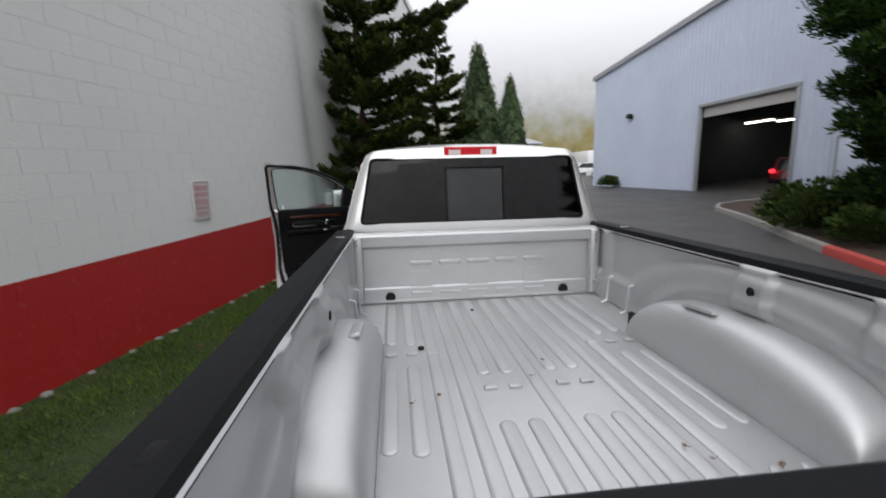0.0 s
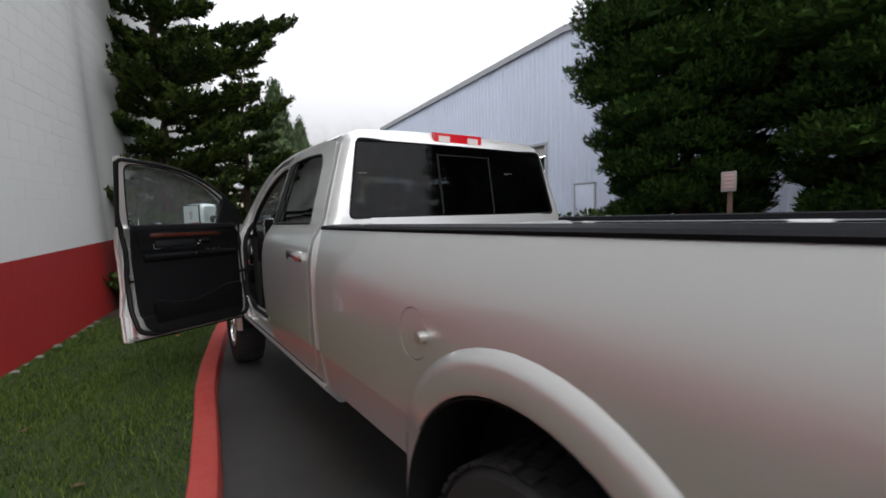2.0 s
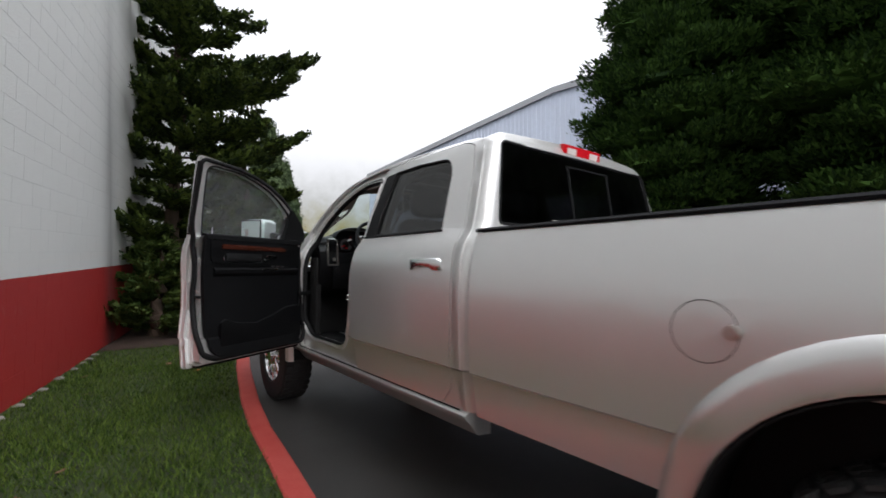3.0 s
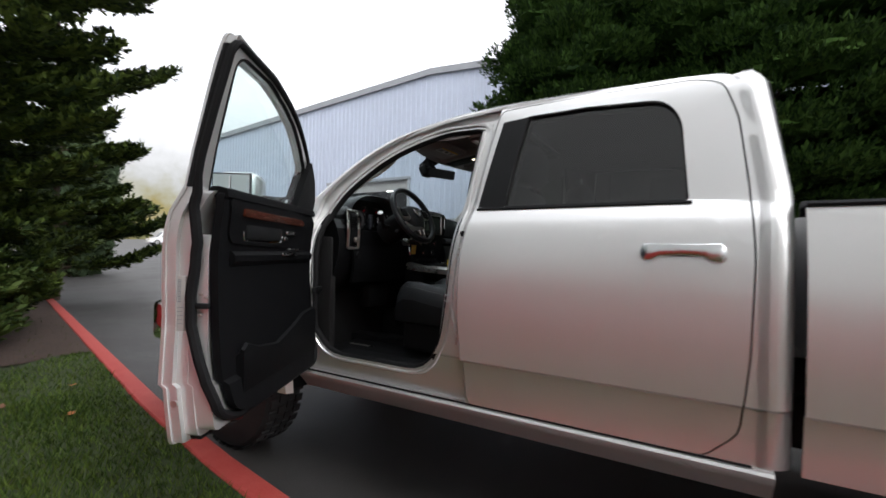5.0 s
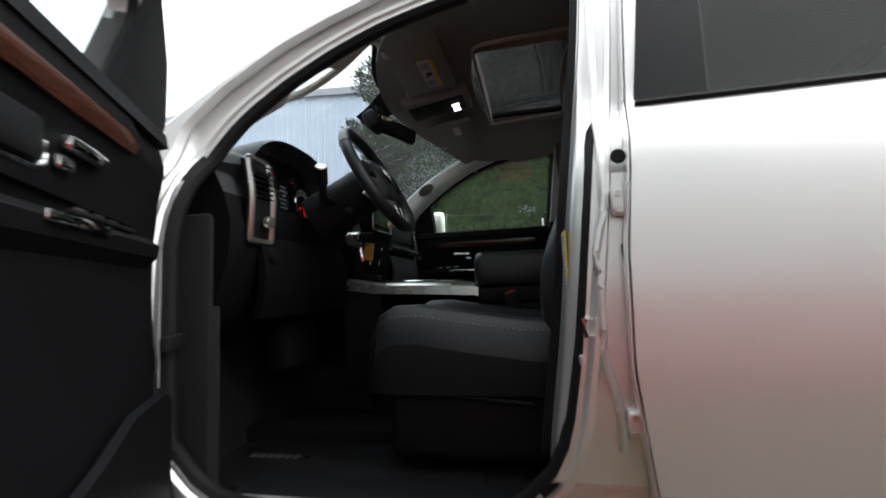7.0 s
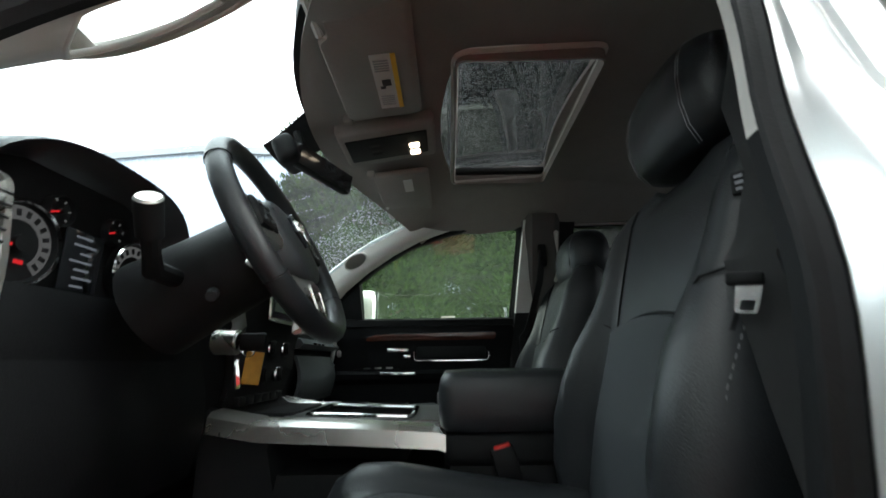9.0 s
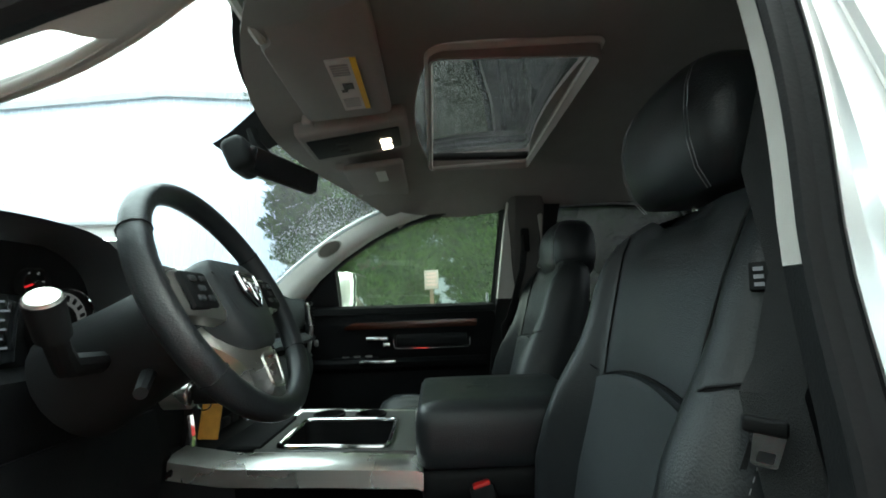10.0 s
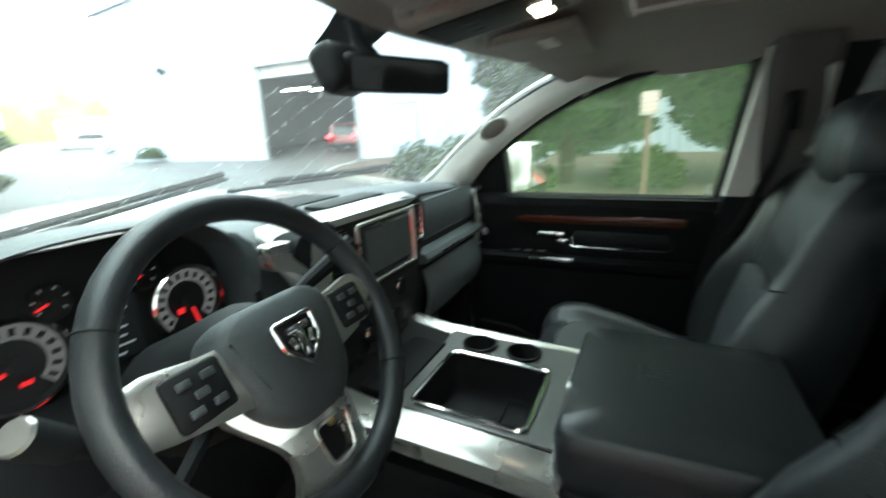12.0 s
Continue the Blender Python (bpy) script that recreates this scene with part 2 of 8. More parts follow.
def wall_paint(name):
    """Painted block wall: a red dado, white above, with a soot streak where the tree rubs the wall, and damp at the foot."""
    m, nodes, links, out = node_mat(name)
    p = nodes.new("ShaderNodeBsdfPrincipled")
    p.inputs["Roughness"].default_value = 0.6
    geo = nodes.new("ShaderNodeNewGeometry")
    sep = nodes.new("ShaderNodeSeparateXYZ")
    links.new(geo.outputs["Position"], sep.inputs[0])

    def noise_tex(scale, detail=5, stretch=(1, 1, 1)):
        mp = nodes.new("ShaderNodeMapping")
        mp.inputs["Scale"].default_value = stretch
        links.new(geo.outputs["Position"], mp.inputs[0])
        n = nodes.new("ShaderNodeTexNoise")
        n.inputs["Scale"].default_value, n.inputs["Detail"].default_value = scale, detail
        links.new(mp.outputs[0], n.inputs["Vector"])
        return n.outputs["Fac"]

    def maths(op, a, b, clamp=False):
        k = nodes.new("ShaderNodeMath")
        k.operation, k.use_clamp = op, clamp
        for i, v in enumerate((a, b)):
            if hasattr(v, "links"):
                links.new(v, k.inputs[i])
            else:
                k.inputs[i].default_value = v
        return k.outputs[0]

    def mixc(fac, a, b):
        k = nodes.new("ShaderNodeMixRGB")
        links.new(fac, k.inputs[0])
        for i, v in ((1, a), (2, b)):
            if hasattr(v, "links"):
                links.new(v, k.inputs[i])
            else:
                k.inputs[i].default_value = (*v, 1)
        return k.outputs[0]

    big, fine, runs = noise_tex(0.9), noise_tex(14), noise_tex(3, 4, (1, 1, 0.15))
    white = mixc(big, (0.76, 0.77, 0.75), (0.83, 0.84, 0.82))
    white = mixc(maths("MULTIPLY", fine, 0.25), white, (0.70, 0.71, 0.68))
    red = mixc(big, (0.36, 0.011, 0.011), (0.43, 0.020, 0.018))
    red = mixc(maths("MULTIPLY", maths("GREATER_THAN", fine, 0.66), 0.3), red, (0.42, 0.10, 0.09))
    edge = maths("ADD", maths("SUBTRACT", sep.outputs["Z"], maths("MULTIPLY", maths("SUBTRACT", sep.outputs["Y"], 8.4), 0.03)), maths("MULTIPLY", maths("SUBTRACT", fine, 0.5), 0.012))
    col = mixc(maths("GREATER_THAN", edge, 1.205), red, white)
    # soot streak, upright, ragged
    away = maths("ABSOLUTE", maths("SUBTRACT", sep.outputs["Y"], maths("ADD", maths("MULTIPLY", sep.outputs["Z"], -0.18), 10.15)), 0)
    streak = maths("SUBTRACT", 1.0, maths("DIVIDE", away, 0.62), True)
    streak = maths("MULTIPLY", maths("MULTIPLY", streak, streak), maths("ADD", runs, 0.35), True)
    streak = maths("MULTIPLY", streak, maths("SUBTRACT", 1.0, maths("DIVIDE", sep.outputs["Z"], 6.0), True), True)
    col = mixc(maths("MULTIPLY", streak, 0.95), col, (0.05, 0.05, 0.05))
    links.new(col, p.inputs["Base Color"])
    b = nodes.new("ShaderNodeBump")
    b.inputs["Strength"].default_value, b.inputs["Distance"].default_value = 0.35, 0.01
    links.new(noise_tex(60, 4), b.inputs["Height"])
    links.new(b.outputs[0], p.inputs["Normal"])
    links.new(p.outputs[0], out.inputs[0])
    return m


WALLPAINT = wall_paint("painted_block_wall")


# ---- mesh helpers ----
def thing(name, base=(0, 0, 0), label="", category="", group="", kind=""):
    ob = new(name)
    ob.location = base
    ob.empty_display_size = 0.2
    return tagged(ob, label, category, group, kind)


def thicken(bm, t, way=None):
    """Give an open sheet a thickness t, along one direction or against its normals, with a rim."""
    bm.normal_update()
    faces = bm.faces[:]
    rim = [(e.verts[0], e.verts[1], e.link_loops[0].vert == e.verts[0]) for e in bm.edges if len(e.link_faces) == 1]
    twin = {}
    for v in bm.verts[:]:
        twin[v] = (v.co + Vector(way) * t) if way else (v.co - v.normal * t)
    if way:
        up = sum((f.normal * f.calc_area() for f in faces), Vector())
        if up.dot(Vector(way)) > 0:
            bmesh.ops.reverse_faces(bm, faces=faces)
            rim = [(a, b, not fwd) for a, b, fwd in rim]
    made = {v: bm.verts.new(co) for v, co in twin.items()}
    for f in faces:
        bm.faces.new([made[v] for v in reversed(f.verts)])
    for a, b, fwd in rim:
        q = (b, a, made[a], made[b]) if fwd else (a, b, made[b], made[a])
        bm.faces.new(q)
    bm.normal_update()


def part(name, bm, material, parent=None, label="", smooth=True, angle=32, solid=0.0, xf=None, mirror=False, way=None):
    """Link a bmesh, given in world coordinates, as one mesh object under a thing or a part."""
    if solid:
        thicken(bm, solid, way)
    if mirror:
        for v in bm.verts:
            v.co.x = -v.co.x
        bmesh.ops.reverse_faces(bm, faces=bm.faces[:])
    if xf is not None:
        bm.transform(xf)
    me = bpy.data.meshes.new(name)
    bm.to_mesh(me)
    bm.free()
    for m in material if isinstance(material, (list, tuple)) else [material]:
        me.materials.append(m)
    if smooth:
        me.shade_smooth()
        me.set_sharp_from_angle(angle=radians(angle))
    ob = new(name, me)
    if solid and smooth:
        ob.modifiers.new("even_shading", "WEIGHTED_NORMAL").keep_sharp = True
    if parent is not None:
        ob.parent = parent
        if parent.data is None:
            ob.matrix_parent_inverse = Matrix.Translation(-Vector(parent.location))
    if label:
        ob["label"] = label
    return ob


def lerp_table(table, z):
    """Smooth value from a short table of (position, value)."""
    if z <= table[0][0]:
        return table[0][1]
    for (a, va), (b, vb) in zip(table, table[1:]):
        if z <= b:
            k = (z - a) / (b - a)
            return va + (vb - va) * k
    return table[-1][1]


def rounded(pts, radii, seg=4):
    """A closed outline with rounded corners; one radius for all or one a corner."""
    out, n = [], len(pts)
    for i, p in enumerate(pts):
        r = radii[i] if isinstance(radii, (list, tuple)) else radii
        p, a, b = Vector(p), Vector(pts[i - 1]), Vector(pts[(i + 1) % n])
        if r <= 0:
            out.append(tuple(p))
            continue
        da, db = (a - p), (b - p)
        la, lb = min(r, da.length * 0.45), min(r, db.length * 0.45)
        s, e = p + da.normalized() * la, p + db.normalized() * lb
        for k in range(seg + 1):
            t = k / seg
            out.append(tuple((1 - t) ** 2 * s + 2 * t * (1 - t) * p + t * t * e))
    return out


def sheet(outline, holes=(), cuts_a=(), cuts_b=(), to3d=None):
    """A flat outline with holes in (a, b), cut along lines of a and b, then laid into space by to3d(a, b)."""
    bm = bmesh.new()
    edges = []
    for ring in [outline, *holes]:
        vs = [bm.verts.new((p[0], p[1], 0)) for p in ring]
        edges += [bm.edges.new((vs[i - 1], vs[i])) for i in range(len(vs))]
    bmesh.ops.triangle_fill(bm, use_beauty=True, use_dissolve=False, edges=edges, normal=(0, 0, 1))
    for axis, cuts in ((0, cuts_a), (1, cuts_b)):
        for c in cuts:
            co, no = [0, 0, 0], [0, 0, 0]
            co[axis], no[axis] = c, 1
            bmesh.ops.bisect_plane(bm, geom=bm.verts[:] + bm.edges[:] + bm.faces[:], dist=1e-5, plane_co=co, plane_no=no)
    if to3d:
        for v in bm.verts:
            v.co = Vector(to3d(v.co.x, v.co.y))
    bmesh.ops.recalc_face_normals(bm, faces=bm.faces[:])
    return bm


def loft(rings, closed=True, caps=True):
    bm = bmesh.new()
    rows = [[bm.verts.new(p) for p in r] for r in rings]
    n = len(rows[0])
    for r0, r1 in zip(rows, rows[1:]):
        for i in range(n if closed else n - 1):
            j = (i + 1) % n
            bm.faces.new((r0[i], r0[j], r1[j], r1[i]))
    if caps and closed:
        bm.faces.new(rows[0][::-1])
        bm.faces.new(rows[-1])
    bmesh.ops.recalc_face_normals(bm, faces=bm.faces[:])
    return bm


def grid(fn, nu, nv):
    """A sheet from fn(u, v), u and v from 0 to 1."""
    return loft([[fn(i / nu, j / nv) for i in range(nu + 1)] for j in range(nv + 1)], closed=False, caps=False)


def tube(path, r, n=8, closed=False, squash=1.0, up=(0, 0, 1)):
    path = [Vector(p) for p in path]
    rings, m = [], len(path)
    for i, p in enumerate(path):
        a = path[i - 1] if (i > 0 or closed) else path[0]
        b = path[(i + 1) % m] if (i < m - 1 or closed) else path[-1]
        d = (b - a).normalized()
        s = d.cross(Vector(up))
        if s.length < 1e-3:
            s = d.cross(Vector((1, 0, 0)))
        s.normalize()
        w = s.cross(d)
        rr = r[i] if isinstance(r, (list, tuple)) else r
        rings.append([p + s * math.cos(6.2832 * k / n) * rr + w * math.sin(6.2832 * k / n) * rr * squash for k in range(n)])
    if closed:
        rings.append(rings[0])
        bm = loft(rings, True, False)
        bmesh.ops.remove_doubles(bm, verts=bm.verts[:], dist=1e-6)
        return bm
    return loft(rings)


def box(c, s, r=0.0, seg=2, rot=(0, 0, 0), taper=None):
    """A box with rounded edges: centre, full size, edge radius, turn in degrees."""
    bm = bmesh.new()
    bmesh.ops.create_cube(bm, size=1)
    for v in bm.verts:
        k = 1.0
        if taper and v.co.z > 0:
            k = taper
        v.co = Vector((v.co.x * s[0] * k, v.co.y * s[1] * k, v.co.z * s[2]))
    if r:
        bmesh.ops.bevel(bm, geom=bm.edges[:], offset=r, segments=seg, affect="EDGES", profile=0.5)
    bm.transform(pose(*c, *rot))
    return bm


def join(*bms):
    out = bmesh.new()
    for b in bms:
        me = bpy.data.meshes.new("tmp")
        b.to_mesh(me)
        b.free()
        out.from_mesh(me)
        bpy.data.meshes.remove(me)
    return out


def disc(c, r, depth, axis=(0, 1, 0), n=24, r2=None, bevel=0.0):
    """A short round body along an axis."""
    bm = bmesh.new()
    bmesh.ops.create_cone(bm, cap_ends=True, segments=n, radius1=r, radius2=r if r2 is None else r2, depth=depth)
    if bevel:
        es = [e for e in bm.edges if len(e.link_faces) == 2 and any(len(f.verts) > 4 for f in e.link_faces)]
        bmesh.ops.bevel(bm, geom=es, offset=bevel, segments=2, affect="EDGES")
    bm.transform(Matrix.Translation(c) @ Vector(axis).to_track_quat("Z", "Y").to_matrix().to_4x4())
    return bm


def lathe(profile, c, axis=(1, 0, 0), n=32):
    """Turn a profile of (radius, along) round an axis."""
    q = Vector(axis).to_track_quat("Z", "Y").to_matrix().to_4x4()
    rings = [[Matrix.Translation(c) @ q @ Vector((r * math.cos(6.2832 * k / n), r * math.sin(6.2832 * k / n), h)) for k in range(n)] for r, h in profile]
    bm = loft(rings, True, False)
    bmesh.ops.remove_doubles(bm, verts=bm.verts[:], dist=1e-6)
    return bm


def steps(a, b, n):
    return [a + (b - a) * i / n for i in range(n + 1)]


def smooth01(k):
    k = min(1, max(0, k))
    return k * k * (3 - 2 * k)

# ---- ground ----
def gz(x, y):
    """Height of the yard: it climbs gently to the right of the truck and far ahead."""
    return 0.045 * max(0.0, min(x, 60.0) - 1.0) + 0.004 * max(0.0, min(y, 120.0) - 20.0)


def ground():
    xs = [-400, -150, -60, -20, -8, -4, -2, 0, 1, 2, 4, 6, 8, 10, 13, 16, 20, 30, 45, 60, 150, 400]
    ys = [-400, -150, -60, -20, -8, -3, 0, 3, 6, 9, 12, 16, 20, 26, 34, 45, 60, 80, 120, 200, 400]
    bm = loft([[(x, y, gz(x, y)) for x in xs] for y in ys], False, False)
    return tagged(part("ground", bm, ASPHALT, smooth=False), "wet dark grey asphalt yard round the truck", "ground", kind="structure")


ground()
KERB_TABLE = [(-30, -5.2), (-6, -2.75), (0, -2.1), (3, -1.74), (4.2, -1.56), (5.6, -1.42), (7.2, -1.10), (13.4, 0.37), (18, 1.45), (26, 3.3), (34, 5.2)]


def kerb_x(y):
    return lerp_table(KERB_TABLE, y)


def wall_x(y):
    return -2.61 + 0.222 * (y - 7.96)


def kerb_run(name, line, h, w, material, label):
    """A kerb along a line of (x, y): a rounded step with a slightly sloping face."""
    rings = []
    for i, (x, y) in enumerate(line):
        a, b = Vector(line[max(i - 1, 0)]), Vector(line[min(i + 1, len(line) - 1)])
        d = (b - a).normalized()
        s = Vector((d.y, -d.x))
        g = gz(x, y)
        prof = [(0, -0.1), (0, h), (0.01, h + 0.008), (w - 0.035, h + 0.008), (w - 0.012, h - 0.006), (w, h - 0.03), (w + 0.015, -0.1)]
        rings.append([(x + s.x * k, y + s.y * k, g + z) for k, z in prof])
    return tagged(part(name, loft(rings), material), label, "kerb", kind="structure")


kerb_run("kerb_red", [(kerb_x(y), y) for y in steps(-6, 26, 48)], 0.13, 0.15, KERBRED, "worn red painted concrete kerb beside the lawn")


def lawn():
    ys = steps(-8, 30, 76)
    bm = loft([[(wall_x(y) - 0.1 + (kerb_x(y) + 0.02 - wall_x(y) + 0.1) * k / 8, y, 0.125 + 0.02 * noise.noise((k * 0.7, y * 0.8, 0)) * (1 if 0 < k < 8 else 0)) for k in range(9)] for y in ys], False, False)
    return tagged(part("lawn", bm, TURF), "short green lawn strip between wall and kerb", "lawn", kind="structure")


lawn()


# ---- white and red block wall ----
WALL_D = Vector((0.2167, 0.9762, 0))
WALL_N = Vector((0.9762, -0.2167, 0))
WALL_O = Vector((wall_x(7.96), 7.96, 0))


def wall_pt(along, out, z):
    p = WALL_O + WALL_D * along + WALL_N * out
    return (p.x, p.y, z + 0.0293 * along)


def block_wall():
    bm = bmesh.new()
    z0, z1, a0, a1 = -0.2, 9.2, -24.0, 21.0
    vs = [bm.verts.new(wall_pt(a, o, z)) for a in (a0, a1) for o in (-0.006, -0.4) for z in (z0, z1)]
    for f in ((0, 1, 5, 4), (2, 6, 7, 3), (0, 2, 3, 1), (4, 5, 7, 6), (1, 3, 7, 5), (0, 4, 6, 2)):
        bm.faces.new([vs[i] for i in f])
    bmesh.ops.recalc_face_normals(bm, faces=bm.faces[:])
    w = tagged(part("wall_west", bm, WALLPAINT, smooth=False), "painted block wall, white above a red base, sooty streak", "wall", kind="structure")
    cap = bmesh.new()
    cap = box((0, 0, 0), (45.2, 0.5, 0.14), 0.01)
    cap.transform(Matrix.Translation(wall_pt((a0 + a1) / 2, -0.2, z1 + 0.05)) @ pose(0, 0, 0, 0, 0, math.degrees(math.atan2(WALL_D.y, WALL_D.x))))
    part("coping", cap, CLADTRIM, w, "grey metal coping")
    return w


west = block_wall()

# ---- metal-clad workshop ----
BX, BY0, BY1, BPK, BZ_E, BZ_P = 15.5, -4.0, 34.5, 15.4, 8.9, 10.2


def roof_z(y):
    return BZ_E + (BZ_P - BZ_E) * (1 - abs(y - BPK) / (BY1 - BPK)) if y > BPK else BZ_E + (BZ_P - BZ_E) * (1 - abs(y - BPK) / (BPK - BY0))


def workshop():
    w = thing("workshop_building", (BX, BPK, 0.65), "pale blue metal-clad workshop with an open roller door", "building")
    openings = [(16.7, 22.3, 0.0, 4.98), ]
    # front cladding: ribbed sheet, rib by rib, cut round the door opening
    bm = bmesh.new()
    pitch, y = 0.30, BY0
    prof = [(0.0, 0.0), (0.20, 0.0), (0.225, -0.035), (0.275, -0.035)]
    cols = []
    while y < BY1:
        for dy, dx in prof:
            if y + dy < BY1:
                cols.append((y + dy, BX + dx))
        y += pitch
    cols.append((BY1, BX))

    def strip(y0, x0, y1, x1, za, zb0, zb1):
        f = bm.faces.new([bm.verts.new(p) for p in ((x0, y0, za), (x1, y1, za), (x1, y1, zb1), (x0, y0, zb0))])
        return f
    for (y0, x0), (y1, x1) in zip(cols, cols[1:]):
        low = 0.3
        if y1 > openings[0][0] and y0 < openings[0][1]:
            low = openings[0][3]
        strip(y0, x0, y1, x1, low, roof_z(y0), roof_z(y1))
    bmesh.ops.remove_doubles(bm, verts=bm.verts[:], dist=1e-5)
    bmesh.ops.recalc_face_normals(bm, faces=bm.faces[:])
    part("front_cladding", bm, CLAD, w, smooth=False)
    # far side walls, roof and rake trim
    part("side_wall", box((BX + 14.03, BY1 - 0.1, 4.4), (28, 0.2, 8.8)), CLAD, w, smooth=False)
    part("side_wall", box((BX + 14.03, BY0 + 0.1, 4.4), (28, 0.2, 8.8)), CLAD, w, smooth=False)
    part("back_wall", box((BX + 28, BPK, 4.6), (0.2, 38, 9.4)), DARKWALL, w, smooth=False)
    for y0, y1 in ((BY0 - 0.25, BPK), (BPK, BY1 + 0.25)):
        def rz(yy):
            return roof_z(min(max(yy, BY0), BY1)) + 0.03
        r = loft([[(BX - 0.12, yy, rz(yy)), (BX + 28.2, yy, rz(yy)), (BX + 28.2, yy, rz(yy) + 0.12), (BX - 0.12, yy, rz(yy) + 0.12)] for yy in (y0, y1)])
        part("roof_slope", r, CLADTRIM, w, smooth=False)
        t = loft([[(BX - 0.16, yy, rz(yy) - 0.16), (BX - 0.05, yy, rz(yy) - 0.16), (BX - 0.05, yy, rz(yy) + 0.15), (BX - 0.16, yy, rz(yy) + 0.15)] for yy in (y0, y1)])
        part("rake_trim", t, CLADTRIM, w, smooth=False)
    # door frame, raised roller curtain, workshop inside
    for yy in (16.66, 22.34):
        part("door_jamb", box((BX + 0.02, yy, 2.8), (0.16, 0.16, 4.5), 0.01), CLADTRIM, w)
    part("door_head", box((BX + 0.02, 19.5, 5.04), (0.18, 5.9, 0.16), 0.01), CLADTRIM, w)
    part("roller_curtain", box((BX + 0.2, 19.5, 4.72), (0.08, 5.6, 0.52), 0.01), SIGNWHITE, w, "white roller curtain, raised")
    part("workshop_floor", box((BX + 14.06, BPK, 0.55), (28, 38, 0.2)), CONCRETE, w, smooth=False)
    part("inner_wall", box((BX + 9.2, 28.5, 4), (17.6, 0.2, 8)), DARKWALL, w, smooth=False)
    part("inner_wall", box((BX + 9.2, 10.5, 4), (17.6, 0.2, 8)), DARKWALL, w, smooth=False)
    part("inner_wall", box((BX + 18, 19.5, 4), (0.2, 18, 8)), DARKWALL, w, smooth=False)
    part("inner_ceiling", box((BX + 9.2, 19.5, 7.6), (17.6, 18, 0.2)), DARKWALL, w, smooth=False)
    # man door, wall lamp, faded sign patches
    d = part("man_door", box((BX - 0.03, 14.3, 1.72), (0.06, 1.05, 2.15), 0.01), CLAD, w, "plain metal side door")
    part("door_frame", join(box((BX - 0.04, 13.74, 1.75), (0.08, 0.07, 2.25)), box((BX - 0.04, 14.86, 1.75), (0.08, 0.07, 2.25)), box((BX - 0.04, 14.3, 2.85), (0.08, 1.2, 0.07))), CLADTRIM, d)
    part("knob", disc((BX - 0.09, 14.7, 1.65), 0.03, 0.06, (1, 0, 0)), CHROME, d)
    lamp = part("wall_lamp", box((BX - 0.18, 29.0, 5.4), (0.3, 0.45, 0.26), 0.04, rot=(0, 20, 0)), BLACK, w, "dark wall lamp")
    part("arm", box((BX - 0.04, 29.0, 5.45), (0.12, 0.12, 0.2), 0.02), BLACK, lamp)
    return w


workshop()


def tube_light(x, y, z):
    t = thing("tube_light", (x, y, z), "lit white fluorescent workshop tube fixture", "ceiling light", "workshop lights")
    part("tube", box((x, y, z), (0.12, 2.2, 0.06), 0.02), TUBE, t)
    part("housing", box((x, y, z + 0.08), (0.3, 2.3, 0.08), 0.02), SIGNWHITE, t)


for lx, ly, lz in ((20.0, 20.5, 5.2), (23.0, 24.4, 4.6), (23.0, 26.9, 4.75), (23.0, 29.6, 4.9), (20.5, 15.8, 5.2), (28.0, 24.0, 5.2)):
    tube_light(lx, ly, lz)


